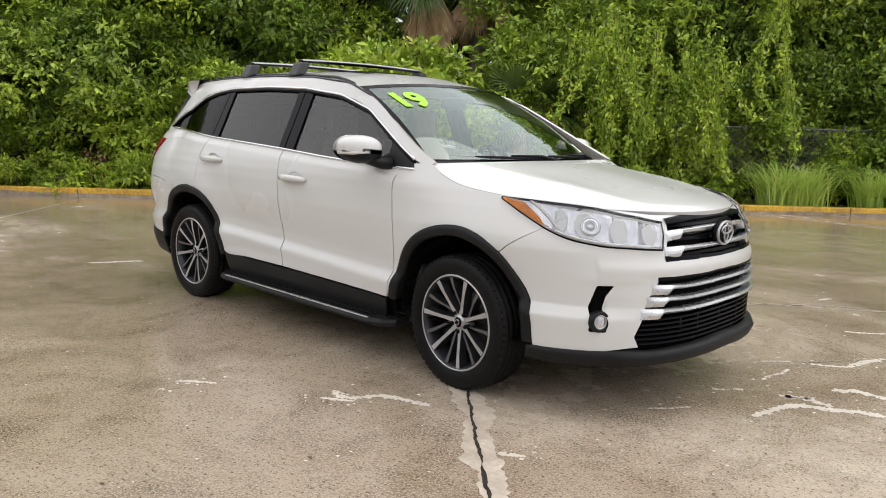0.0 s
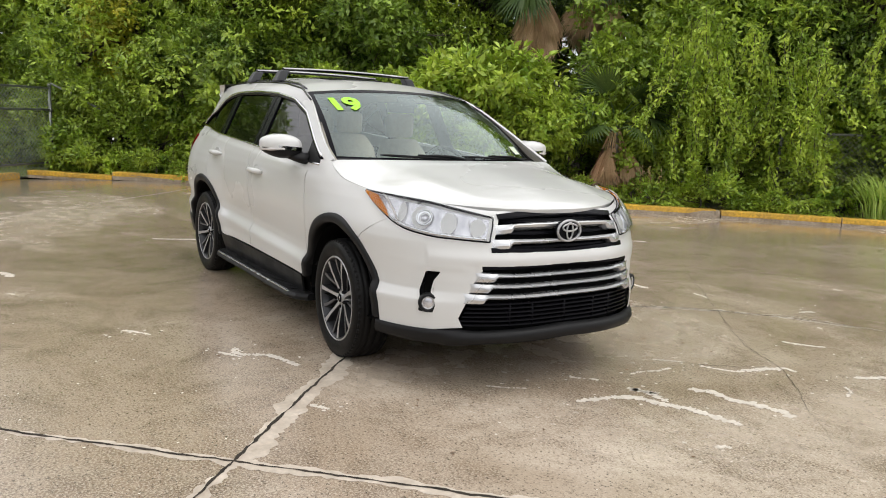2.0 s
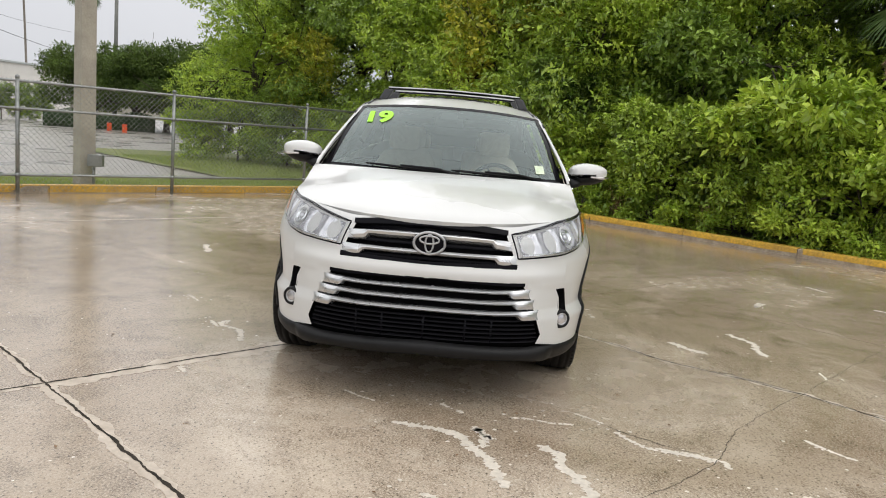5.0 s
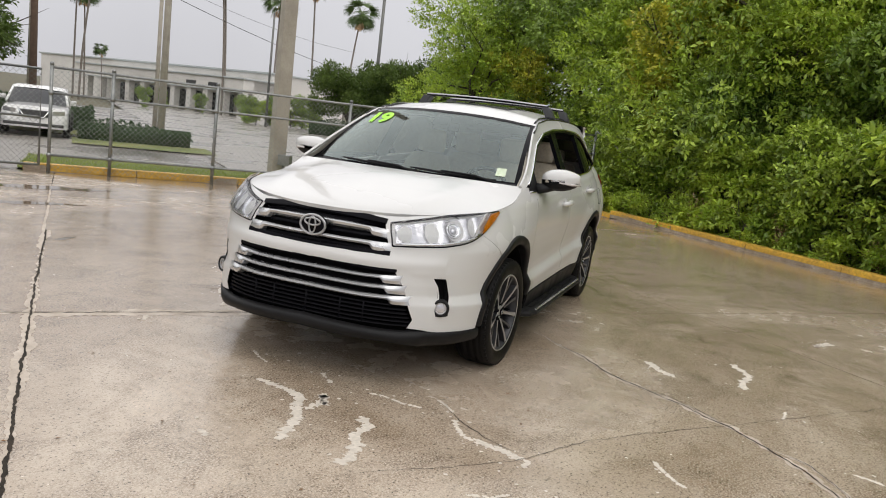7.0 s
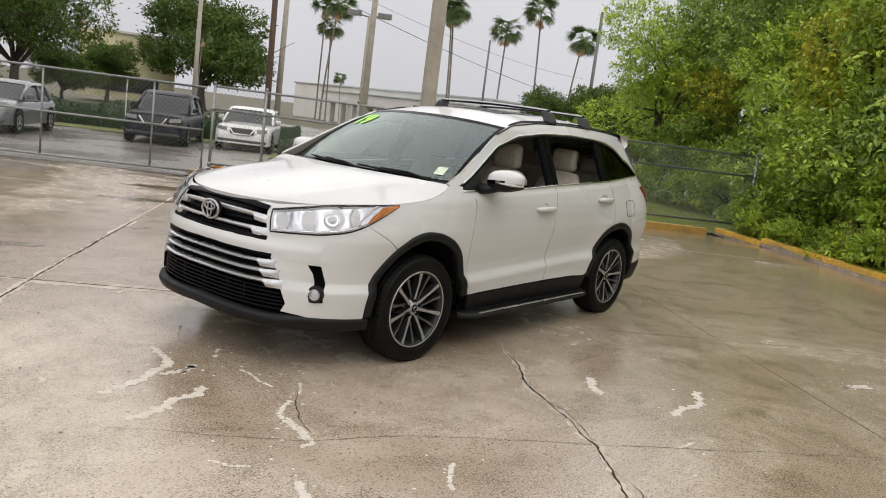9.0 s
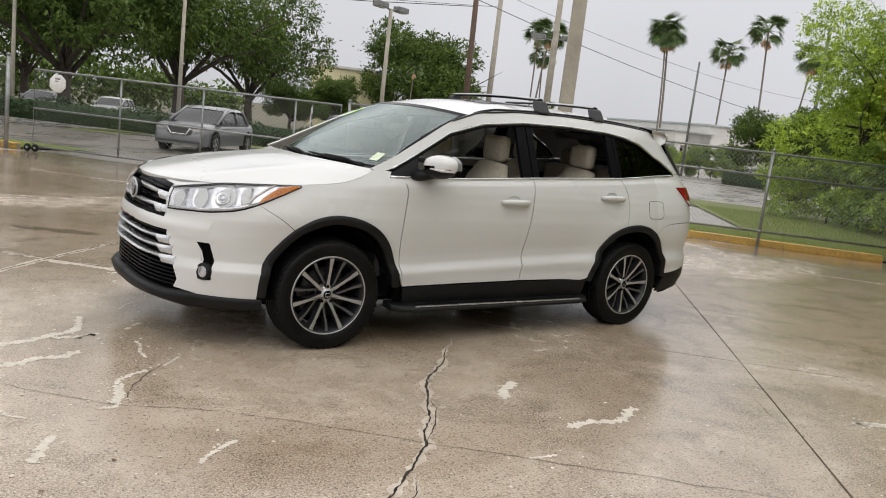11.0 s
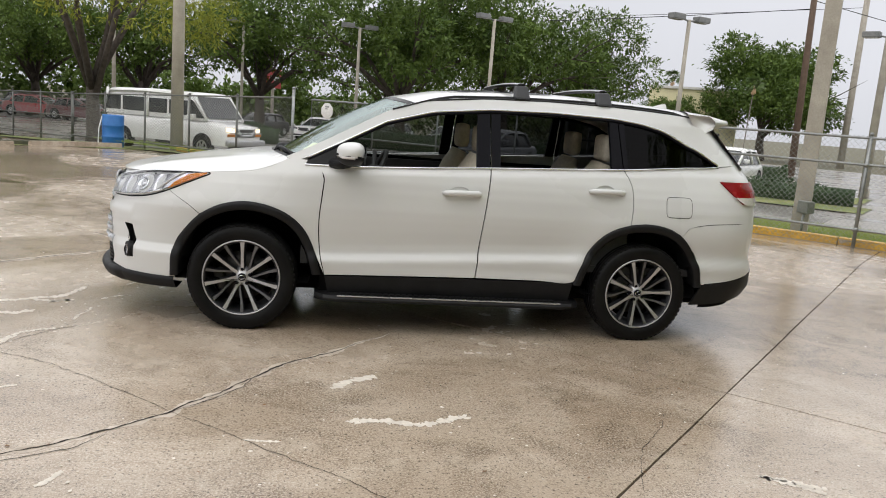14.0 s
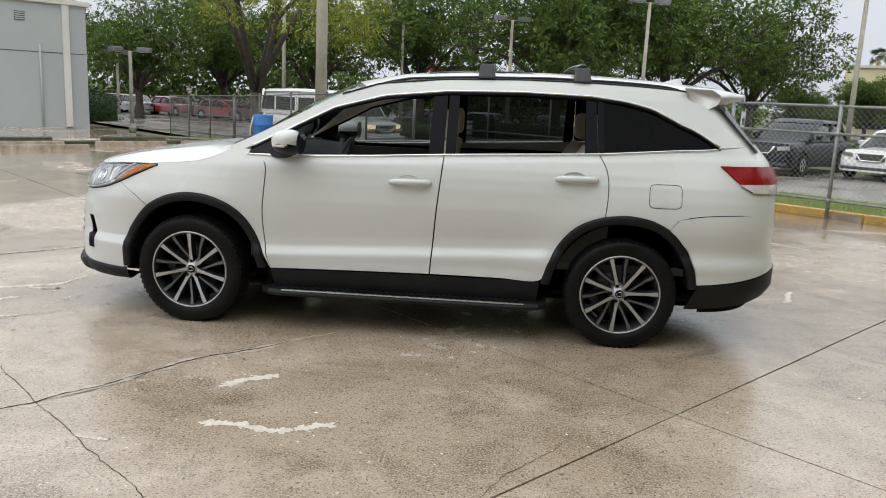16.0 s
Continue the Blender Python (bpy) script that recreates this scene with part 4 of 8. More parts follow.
def s_at_x(x, z):
    if SR <= x <= SF:
        return x
    if x > SF:
        r = min(1.0, (x - SF) / (float(np.interp(z, XF[:, 0], XF[:, 1])) - SF))
        return SF + QUARTER * math.asin(r ** (float(nose_power(z)) / 2)) / (math.pi / 2)
    r = min(1.0, (x - SR) / (float(np.interp(z, XR[:, 0], XR[:, 1])) - SR))
    return SR - QUARTER * math.asin(r ** (2.9 / 2)) / (math.pi / 2)


def mirror(p, side):
    p = np.array(p, float)
    if side < 0:
        p[..., 1] *= -1
    return p


def panel(bottom, top, left, right, side=1, nu=26, nv=18, off=0.0, gap=0.0017, fold=0.016, crown=0.0, curve=True):
    """A pressed panel on the skin between four (s, z) edges, its rim folded in. bottom and top run rearwards or along s, left and right upwards."""
    line = smooth_line if curve else resample
    b, t, l, r = line(bottom, nu), line(top, nu), line(left, nv), line(right, nv)
    g = coons(b, t, l, r)
    c = g.mean((0, 1))
    # draw the rim in by the panel gap
    for k in (0, -1):
        g[k, :] += (g[1 if k == 0 else -2, :] - g[k, :]) * min(1, gap / 0.02)
        g[:, k] += (g[:, 1 if k == 0 else -2] - g[:, k]) * min(1, gap / 0.02)
    u, v = np.linspace(-1, 1, nu)[None, :], np.linspace(-1, 1, nv)[:, None]
    p = skin(g[..., 0], g[..., 1], off + crown * (1 - u**4) * (1 - v**4))
    rim = [(0, i) for i in range(nu)] + [(j, nu - 1) for j in range(1, nv)] + [(nv - 1, i) for i in range(nu - 2, -1, -1)] + [(j, 0) for j in range(nv - 2, 0, -1)]
    inner = np.array([skin(g[j, i, 0], g[j, i, 1], off - fold) for j, i in rim])
    lip = np.array([p[j, i] for j, i in rim])
    vs = np.vstack([p.reshape(-1, 3), lip, inner])
    fs = grid_faces(nv, nu, flip=(side < 0))
    n, m = nv * nu, len(rim)
    for k in range(m):
        q = (n + k, n + m + k, n + m + (k + 1) % m, n + (k + 1) % m)
        fs.append(q if side > 0 else q[::-1])
    me = shape(mirror(vs, side), fs)
    return me


def outward(me, centre=(0, 0, 0.8)):
    """Turns the faces so that they point away from the middle of the car."""
    bm = bmesh.new()
    bm.from_mesh(me)
    tot = sum((f.calc_center_median() - Vector(centre)).dot(f.normal) * f.calc_area() for f in bm.faces)
    if tot < 0:
        bmesh.ops.reverse_faces(bm, faces=bm.faces)
    bm.to_mesh(me)
    bm.free()
    return me


car = thing("sport_utility_vehicle", "pearl white three-row SUV with black cladding parked on wet concrete", "car")
def along(points):
    """Turns (x, z) pairs into skin places (s, z)."""
    return [(s_at_x(x, z), z) for x, z in points]


ARCH_F = [(1.862, 0.345), (1.852, 0.50), (1.785, 0.64), (1.675, 0.765), (1.54, 0.838), (1.395, 0.864), (1.24, 0.845), (1.10, 0.785), (1.0, 0.69), (0.93, 0.55), (0.885, 0.40)]
ARCH_R = [(-0.885, 0.40), (-0.93, 0.55), (-1.0, 0.68), (-1.10, 0.785), (-1.24, 0.845), (-1.395, 0.862), (-1.53, 0.844), (-1.66, 0.785), (-1.765, 0.68), (-1.835, 0.55), (-1.868, 0.42)]


for side in (1, -1):
    # front fender
    me = panel(bottom=along(ARCH_F[3:10]) + [(0.865, 0.40)],
               top=[(s_at_x(1.99, 1.0), 1.0), (s_at_x(1.64, 1.03), 1.03), (1.37, 1.058), (1.22, 1.105), (1.12, 1.155), (0.94, 1.15)],
               left=along([(1.675, 0.765), (1.76, 0.828), (1.88, 0.90), (1.99, 1.0)]),
               right=[(0.865, 0.40), (0.900, 0.55), (0.915, 0.75), (0.900, 0.95), (0.896, 1.05), (0.94, 1.15)], side=side, nu=48, nv=34)
    part("front_fender", outward(me), "pearl", car)
    # doors
    fd = part("front_door", outward(panel(bottom=[(0.862, 0.395), (0.4, 0.405), (-0.175, 0.415)], top=[(0.935, 1.118), (0.63, 1.125), (0.2, 1.145), (-0.236, 1.172)],
                                          left=[(0.862, 0.395), (0.897, 0.55), (0.912, 0.75), (0.897, 0.95), (0.893, 1.05), (0.935, 1.118)],
                                          right=[(-0.175, 0.415), (-0.2015, 0.8), (-0.236, 1.172)], side=side, nu=30, nv=52)), "pearl", car)
    rd = part("rear_door", outward(panel(bottom=[(-0.178, 0.415), (-0.6, 0.415), (-0.875, 0.415), (-0.93, 0.55), (-1.0, 0.68), (-1.10, 0.785), (-1.258, 0.848)],
                                         top=[(-0.239, 1.172), (-0.6, 1.19), (-0.95, 1.21), (-1.205, 1.222)],
                                         left=[(-0.178, 0.415), (-0.2045, 0.8), (-0.239, 1.172)], right=[(-1.258, 0.848), (-1.268, 1.0), (-1.255, 1.12), (-1.205, 1.222)], side=side, nu=44, nv=52)), "pearl", car)
    for door, x0, z0 in ((fd, -0.03, 1.0), (rd, -1.065, 1.07)):
        w = float(width_at(x0, z0))
        cup = moved(lathe_vf([(0.0, -0.012), (0.05, -0.008), (0.068, 0.002)], 24, "y"), Matrix.Diagonal((1.05, 1, 0.60, 1)))
        part("handle_cup", shape(mirror([(p[0] + x0 + 0.01, p[1] + w + 0.001, p[2] + z0 + 0.004) for p in cup[0]], side), cup[1]), "pearl", door)
        grip = tube_vf([(x0 + 0.125, w + 0.002, z0 - 0.004), (x0 + 0.105, w + 0.022, z0), (x0 + 0.06, w + 0.034, z0 + 0.002), (x0, w + 0.037, z0 + 0.003), (x0 - 0.07, w + 0.034, z0 + 0.003), (x0 - 0.115, w + 0.022, z0 + 0.002), (x0 - 0.13, w + 0.002, z0)],
                       [0.010, 0.017, 0.020, 0.020, 0.020, 0.022, 0.014], 12)
        part("handle", outward(shape(mirror(grip[0], side), grip[1]), (x0, 0, z0)), "pearl", door)
        if door is fd:
            key = lathe_vf([(0.0, 0.004), (0.009, 0.003), (0.011, 0.0)], 14, "y")
            part("lock", shape(mirror([(p[0] + x0 - 0.106, p[1] + w + 0.038, p[2] + z0 + 0.003) for p in key[0]], side), key[1]), "gloss_black", door, "small dark key lock")
    # quarter panel and fuel flap
    me = panel(bottom=along([(-1.2605, 0.85), (-1.395, 0.864), (-1.53, 0.845), (-1.61, 0.814), (-1.66, 0.787)]), top=[(-1.208, 1.224), (-1.5, 1.245), (-1.92, 1.285), (s_at_x(-2.235, 1.32), 1.32)],
               left=[(-1.2605, 0.85), (-1.271, 1.0), (-1.258, 1.12), (-1.208, 1.224)],
               right=along([(-1.66, 0.787), (-1.80, 0.872), (-2.08, 0.893), (-2.38, 0.893), (-2.42, 1.05), (-2.37, 1.20), (-2.235, 1.32)]), side=side, nu=36, nv=40, gap=0.0006)
    qp = part("quarter_panel", outward(me), "pearl", car)
    if side > 0:
        fl = lambda k: [(-1.62 + k * 0.10 * np.sign(math.cos(a)) * abs(math.cos(a)) ** 0.35, 0.99 + k * 0.072 * np.sign(math.sin(a)) * abs(math.sin(a)) ** 0.35) for a in np.linspace(0, 2 * math.pi, 37)]
        ring = [skin(s, z, 0.0012) for s, z in fl(1.0)]
        part("flap_gap", shape(*tube_vf(ring, 0.0017, 5, False)), "dark_void", qp)
        part("fuel_flap", outward(panel([(-1.53, 0.925), (-1.71, 0.925)], [(-1.53, 1.055), (-1.71, 1.055)], [(-1.53, 0.925), (-1.53, 1.055)], [(-1.71, 0.925), (-1.71, 1.055)], side, 10, 10, off=0.0014, curve=False)), "pearl", qp)
    # pillars and cant rail in one sweep from the windscreen's foot to the tail
    low = [(1.10, 1.138), (0.99, 1.178), (0.755, 1.300), (0.485, 1.442), (0.165, 1.530), (-0.24, 1.574), (-0.7, 1.588), (-1.15, 1.580), (-1.36, 1.558), (-1.53, 1.520), (-1.70, 1.440), (-1.83, 1.365), (-1.94, 1.292)]
    high = [(1.15, 1.165), (0.98, 1.245), (0.72, 1.385), (0.45, 1.525), (0.20, 1.605), (-0.22, 1.648), (-0.7, 1.665), (-1.15, 1.664), (-1.42, 1.656), (-1.65, 1.645), (-1.86, 1.625), (s_at_x(-2.01, 1.53), 1.53), (s_at_x(-2.23, 1.31), 1.31)]
    part("body_pillar", outward(panel(low, high, [low[0], high[0]], [low[-1], high[-1]], side, 90, 8)), "pearl", car)
    # rear bumper corner and its black foot
    part("rear_bumper", outward(panel(bottom=along([(-1.866, 0.44), (-2.12, 0.465), (-2.42, 0.525)]) + [(SR - QUARTER, 0.54)], top=along([(-1.662, 0.784), (-1.80, 0.868), (-2.08, 0.889), (-2.38, 0.889)]) + [(SR - QUARTER, 0.885)],
                                      left=along([(-1.866, 0.44), (-1.836, 0.55), (-1.767, 0.68), (-1.662, 0.784)]), right=[(SR - QUARTER, 0.54), (SR - QUARTER, 0.885)], side=side, nu=34, nv=16, gap=0.0006)), "pearl", car)
    part("rear_skirt", outward(panel(bottom=along([(-1.80, 0.275), (-2.12, 0.30), (-2.40, 0.355)]) + [(SR - QUARTER, 0.34)], top=along([(-1.866, 0.435), (-2.12, 0.46), (-2.42, 0.52)]) + [(SR - QUARTER, 0.535)],
                                     left=along([(-1.80, 0.275), (-1.866, 0.435)]), right=[(SR - QUARTER, 0.34), (SR - QUARTER, 0.535)], side=side, nu=30, nv=8, off=0.004)), "black_plastic", car, "black textured plastic")
    # rocker cladding, wheel arch mouldings
    part("rocker_cladding", outward(panel(bottom=[(0.83, 0.245), (0, 0.245), (-0.87, 0.245)], top=[(0.862, 0.388), (0, 0.405), (-0.885, 0.408)], left=[(0.83, 0.245), (0.862, 0.388)], right=[(-0.87, 0.245), (-0.885, 0.408)], side=side, nu=40, nv=8, off=0.006, curve=False)), "black_plastic", car, "black textured plastic")
    for a, cx in ((ARCH_F, 1.395), (ARCH_R, -1.395)):
        out = smooth_line(a, 60)
        inn = np.stack([cx + (out[:, 0] - cx) * 0.885, 0.36 + (out[:, 1] - 0.36) * 0.885], 1)
        rows = []
        for k, (f, o) in enumerate(((0.0, 0.0), (0.05, 0.010), (0.35, 0.015), (0.75, 0.014), (0.97, 0.008), (1.0, -0.006), (1.02, -0.06), (1.02, -0.16))):
            q = out * (1 - f) + inn * f
            q = np.array(along(q))
            rows.append(skin(q[:, 0], q[:, 1], o))
        rows = np.array(rows)
        me = outward(shape(mirror(rows.reshape(-1, 3), side), grid_faces(len(rows), 60)))
        part("wheel_arch_moulding", me, "black_plastic", car, "black textured plastic")
        # dark wheel house
        hs = tube_vf([(cx, 0.40, 0.36), (cx, 0.90, 0.36)], 0.44, 28, cap=False)
        back = lathe_vf([(0.0, 0.0), (0.44, 0.0)], 28, "y")
        hv, hf = merged([hs, ([(p[0] + cx, 0.42, p[2] + 0.36) for p in back[0]], back[1])])
        keepv = [(x, y, max(z, 0.33)) for x, y, z in hv]
        part("wheel_house", shape(mirror(keepv, side), hf), "dark_void", car)
    # running board with a bright strip
    y0 = 0.985
    prof = [(0.80, 0.235), (y0 - 0.01, 0.225), (y0 + 0.012, 0.235), (y0 + 0.014, 0.25), (y0 - 0.004, 0.268), (0.80, 0.275)]
    xs = [0.92, 0.86, 0.78, 0.4, 0, -0.4, -0.78, -0.88, -0.94]
    sc = [0.55, 0.88, 1, 1, 1, 1, 1, 0.88, 0.55]
    vs = [(x, 0.80 + (y - 0.80) * k, z) for x, k in zip(xs, sc) for y, z in prof]
    fs = [(i * 6 + k, i * 6 + (k + 1) % 6, (i + 1) * 6 + (k + 1) % 6, (i + 1) * 6 + k) for i in range(len(xs) - 1) for k in range(6)] + [(0, 1, 2, 3, 4, 5), tuple(range(len(vs) - 6, len(vs)))[::-1]]
    step = part("running_board", outward(shape(mirror(vs, side), fs, False)), "black_plastic", car, "black step with a bright metal strip")
    part("bright_strip", shape(*(lambda v, f: (mirror(v, side), f))(*box_vf(1.56, 0.016, 0.008, -0.01, y0 - 0.001, 0.268, 0.002)), smooth=False), "satin_silver", step)
    treads = merged([box_vf(0.030, 0.10, 0.004, -0.74 + 0.042 * k, y0 - 0.085, 0.2755) for k in range(36)])
    part("tread_strip", shape(mirror(treads[0], side), treads[1], False), "black_plastic", step)
    # glass and its surrounds
    B = lambda x: float(np.interp(x, [-1.95, -1.2, -0.235, 0.2, 0.63, 0.93], [1.288, 1.226, 1.178, 1.151, 1.131, 1.124]))
    D = lambda x: float(np.interp(-x, [-q[0] for q in low], [q[1] for q in low]))
    if side < 0:
        part("front_window", outward(panel([(0.80, B(0.8)), (0.3, B(0.3)), (-0.14, B(-0.14))], [(0.78, D(0.78) - 0.012), (0.55, D(0.55) - 0.02), (0.25, D(0.25) - 0.02), (-0.15, D(-0.15) - 0.015)], [(0.80, B(0.8)), (0.78, D(0.78) - 0.012)], [(-0.14, B(-0.14)), (-0.15, D(-0.15) - 0.015)], side, 24, 14, off=-0.014, gap=0, fold=0.004)),
         "side_glass", car).visible_shadow = False
        part("rear_window", outward(panel([(-0.30, B(-0.3)), (-1.12, B(-1.12))], [(-0.31, D(-0.31) - 0.012), (-0.7, D(-0.7) - 0.012), (-1.12, D(-1.12) - 0.012)], [(-0.30, B(-0.3)), (-0.31, D(-0.31) - 0.012)], [(-1.12, B(-1.12)), (-1.12, D(-1.12) - 0.012)], side, 24, 12, off=-0.014, gap=0, fold=0.004, curve=False)),
         "rear_glass", car).visible_shadow = False
    part("quarter_window", outward(panel([(-1.235, B(-1.235)), (-1.5, B(-1.5)), (-1.86, B(-1.86))], [(-1.225, D(-1.225) - 0.01), (-1.40, D(-1.40) - 0.01), (-1.58, D(-1.58) - 0.012), (-1.75, D(-1.75) - 0.012), (-1.905, D(-1.905) - 0.008)], [(-1.235, B(-1.235)), (-1.225, D(-1.225) - 0.01)], [(-1.86, B(-1.86)), (-1.89, 1.292), (-1.905, D(-1.905) - 0.008)], side, 26, 14, off=-0.010, gap=0, fold=0.004)),
         "privacy_glass", car)
    for nm, x0, x1, x2, x3 in (("door_pillar_cover", -0.135, -0.232, -0.145, -0.236), ("door_pillar_cover", -0.241, -0.305, -0.244, -0.312), ("door_pillar_cover", -1.115, -1.20, -1.115, -1.178), ("door_pillar_cover", -1.206, -1.238, -1.184, -1.228)):
        part(nm, outward(panel([(x0, B(x0)), (x1, B(x1))], [(x2, D(x2) - 0.006), (x3, D(x3) - 0.006)], [(x0, B(x0)), (x2, D(x2) - 0.006)], [(x1, B(x1)), (x3, D(x3) - 0.006)], side, 5, 14, off=-0.004, fold=0.03, curve=False)), "gloss_black", car, "gloss black pillar cover")
    # window frame seal, chrome belt and chrome roof line
    loop = [(x, D(x) - 0.006) for x in np.linspace(1.0, -1.93, 70)]
    part("window_seal", shape(*(lambda v, f: (mirror(v, side), f))(*tube_vf([skin(s, z - 0.010, -0.004) for s, z in loop], 0.011, 6))), "gloss_black", car)
    part("window_chrome", shape(*(lambda v, f: (mirror(v, side), f))(*tube_vf([skin(s, z + 0.004, 0.002) for s, z in loop], 0.009, 6))), "chrome", car, "thin chrome window line")
    part("belt_chrome", shape(*(lambda v, f: (mirror(v, side), f))(*tube_vf([skin(x, B(x) - 0.002, 0.003) for x in np.linspace(1.02, -1.86, 50)] + [skin(-1.93, 1.288, 0.003)], 0.0075, 6))), "chrome", car, "thin chrome belt line")
    part("mirror_base", outward(panel([(1.02, B(0.93) + 0.004), (0.80, B(0.8) + 0.004)], [(1.0, D(1.0) - 0.010), (0.78, D(0.78) - 0.012)], [(1.02, B(0.93) + 0.004), (1.0, D(1.0) - 0.010)], [(0.80, B(0.8) + 0.004), (0.78, D(0.78) - 0.02)], side, 6, 6, off=0.002, fold=0.02, curve=False)), "black_plastic", car)
    # roof seam
    part("roof_moulding", shape(*(lambda v, f: (mirror(v, side), f))(*tube_vf([skin(s, z, 0.001) for s, z in resample(high[3:11], 40)], 0.007, 6))), "rail_black", car, "black roof seam moulding")
    # door mirror
    mc = Vector((0.71, 1.025, 1.222))
    bm = bmesh.new()
    bmesh.ops.create_uvsphere(bm, u_segments=24, v_segments=16, radius=1)
    for v in bm.verts:
        x, y, z = v.co
        f = 1 - 0.25 * max(0, y)
        sq = lambda q, e: abs(q) ** e * (1 if q > 0 else -1)
        v.co = (mc.x + (0.112 if x > 0 else 0.068) * sq(x, 0.85) * f, mc.y + 0.140 * sq(y, 0.78), mc.z + (0.074 if z > 0 else 0.082) * sq(z, 0.72) * f + 0.012 * y)
    half = bm.copy()
    bmesh.ops.delete(bm, geom=[v for v in bm.verts if v.co.z < mc.z - 0.022], context="VERTS")
    bmesh.ops.delete(half, geom=[v for v in half.verts if v.co.z > mc.z - 0.010], context="VERTS")
    mir = part("door_mirror", outward(shape(mirror([v.co for v in bm.verts], side), [[v.index for v in f.verts] for f in bm.faces]), mirror(mc, side)), "pearl", car, "white mirror cap on a black foot")
    lowm = part("mirror_foot", outward(shape(mirror([(v.co.x, v.co.y, v.co.z) for v in half.verts], side), [[v.index for v in f.verts] for f in half.faces]), mirror(mc, side)), "black_plastic", mir)
    stalk = tube_vf([(0.80, 0.86, 1.14), (0.755, 0.93, 1.15), (0.71, 1.0, 1.175)], [0.085, 0.062, 0.055], 12, flat=0.5)
    part("mirror_stalk", shape(mirror(stalk[0], side), stalk[1]), "black_plastic", mir)
    part("mirror_glass", shape(mirror([(mc.x - 0.071, mc.y + 0.118 * math.cos(a), mc.z + 0.072 * math.sin(a)) for a in np.linspace(0, 6.2, 24)], side), [tuple(range(24))], False), "chrome", mir)
    ind = tube_vf([(mc.x + 0.108, mc.y + 0.01, mc.z - 0.018), (mc.x + 0.075, mc.y + 0.095, mc.z - 0.022), (mc.x + 0.0, mc.y + 0.138, mc.z - 0.022)], [0.006, 0.010, 0.008], 8)
    part("turn_lamp", shape(mirror(ind[0], side), ind[1]), "clear_lens", mir, "clear side turn lamp")
    # rear lamp
    tl = part("rear_lamp", outward(panel([(s_at_x(-2.16, 1.030), 1.030), (s_at_x(-2.42, 1.008), 1.008), (SR - QUARTER * 0.72, 1.008)], [(-1.885, 1.186), (s_at_x(-2.2, 1.185), 1.185), (SR - QUARTER * 0.72, 1.178)], [(s_at_x(-2.16, 1.030), 1.030), (-1.985, 1.10), (-1.885, 1.186)], [(SR - QUARTER * 0.72, 1.008), (SR - QUARTER * 0.72, 1.178)], side, 26, 10, off=0.012, fold=0.012)), "red_lens", car, "red rear lamp with a clear lower lens")
    part("reversing_lens", outward(panel([(s_at_x(-2.17, 1.026), 1.026), (s_at_x(-2.42, 1.006), 1.006), (SR - QUARTER * 0.72, 1.006)], [(s_at_x(-2.06, 1.078), 1.078), (s_at_x(-2.3, 1.075), 1.075), (SR - QUARTER * 0.72, 1.07)], [(s_at_x(-2.17, 1.026), 1.026), (s_at_x(-2.06, 1.078), 1.078)], [(SR - QUARTER * 0.72, 1.006), (SR - QUARTER * 0.72, 1.07)], side, 20, 5, off=0.0155, fold=0.004)), "clear_lens", tl)

# inner shell, so that panel gaps are dark
rows = []
for z in np.linspace(0.24, 1.14, 12):
    rows.append(skin(np.linspace(SR - QUARTER, SF + QUARTER, 60), np.full(60, z), -0.035))
rows = np.array(rows)
for side in (1, -1):
    vs, fs = mirror(rows.reshape(-1, 3), side), grid_faces(12, 60)
    keep = []
    for q in fs:
        c = np.mean([vs[i] for i in q], axis=0)
        in_arch = min(math.hypot(c[0] - 1.395, c[2] - 0.36), math.hypot(c[0] + 1.395, c[2] - 0.36)) < 0.50
        in_grille = c[0] > 2.15 and abs(c[1]) < 0.66 and 0.34 < c[2] < 0.98
        under_bonnet = c[0] > 0.95 and c[2] > 0.93
        if not (in_arch or in_grille or under_bonnet):
            keep.append(q)
    part("inner_shell", shape(vs, keep), "dark_void", car)

# front bumper cover with its openings cut out
nu, nv = 141, 72
left_edge = smooth_line(along([(1.864, 0.325), (1.853, 0.50), (1.787, 0.64), (1.677, 0.764)]), nv)
right_edge = resample([(SF + QUARTER, 0.38), (SF + QUARTER, 0.985)], nv)
bot = smooth_line([(s_at_x(1.864, 0.325), 0.325), (s_at_y(0.78, 0.328), 0.328), (s_at_y(0.6, 0.36), 0.36), (SF + QUARTER, 0.38)], nu)
top = smooth_line(along([(1.677, 0.764), (1.763, 0.827), (1.883, 0.899)]) + [ (s_at_x(2.0, 0.987), 0.987), (s_at_y(0.6, 0.985), 0.985), (s_at_y(0.41, 0.962), 0.962), (s_at_y(0.2, 0.972), 0.972), (SF + QUARTER, 0.978)], nu)
gs = coons(bot, top, left_edge, right_edge)
UP = [(0.0, 0.955), (0.20, 0.952), (0.395, 0.935), (0.435, 0.845), (0.462, 0.775), (0.44, 0.765), (0.0, 0.760)]
LO = [(0.0, 0.690), (0.30, 0.688), (0.505, 0.676), (0.555, 0.60), (0.585, 0.52), (0.625, 0.41), (0.60, 0.355), (0.0, 0.365)]
FOG = [(0.694, 0.650), (0.748, 0.648), (0.763, 0.56), (0.777, 0.49), (0.780, 0.432), (0.728, 0.430), (0.720, 0.47), (0.728, 0.53), (0.718, 0.60)]


def inside(poly, y, z):
    hit = False
    for (y0, z0), (y1, z1) in zip(poly, poly[1:] + poly[:1]):
        if (z0 > z) != (z1 > z) and y < (y1 - y0) * (z - z0) / (z1 - z0) + y0:
            hit = not hit
    return hit


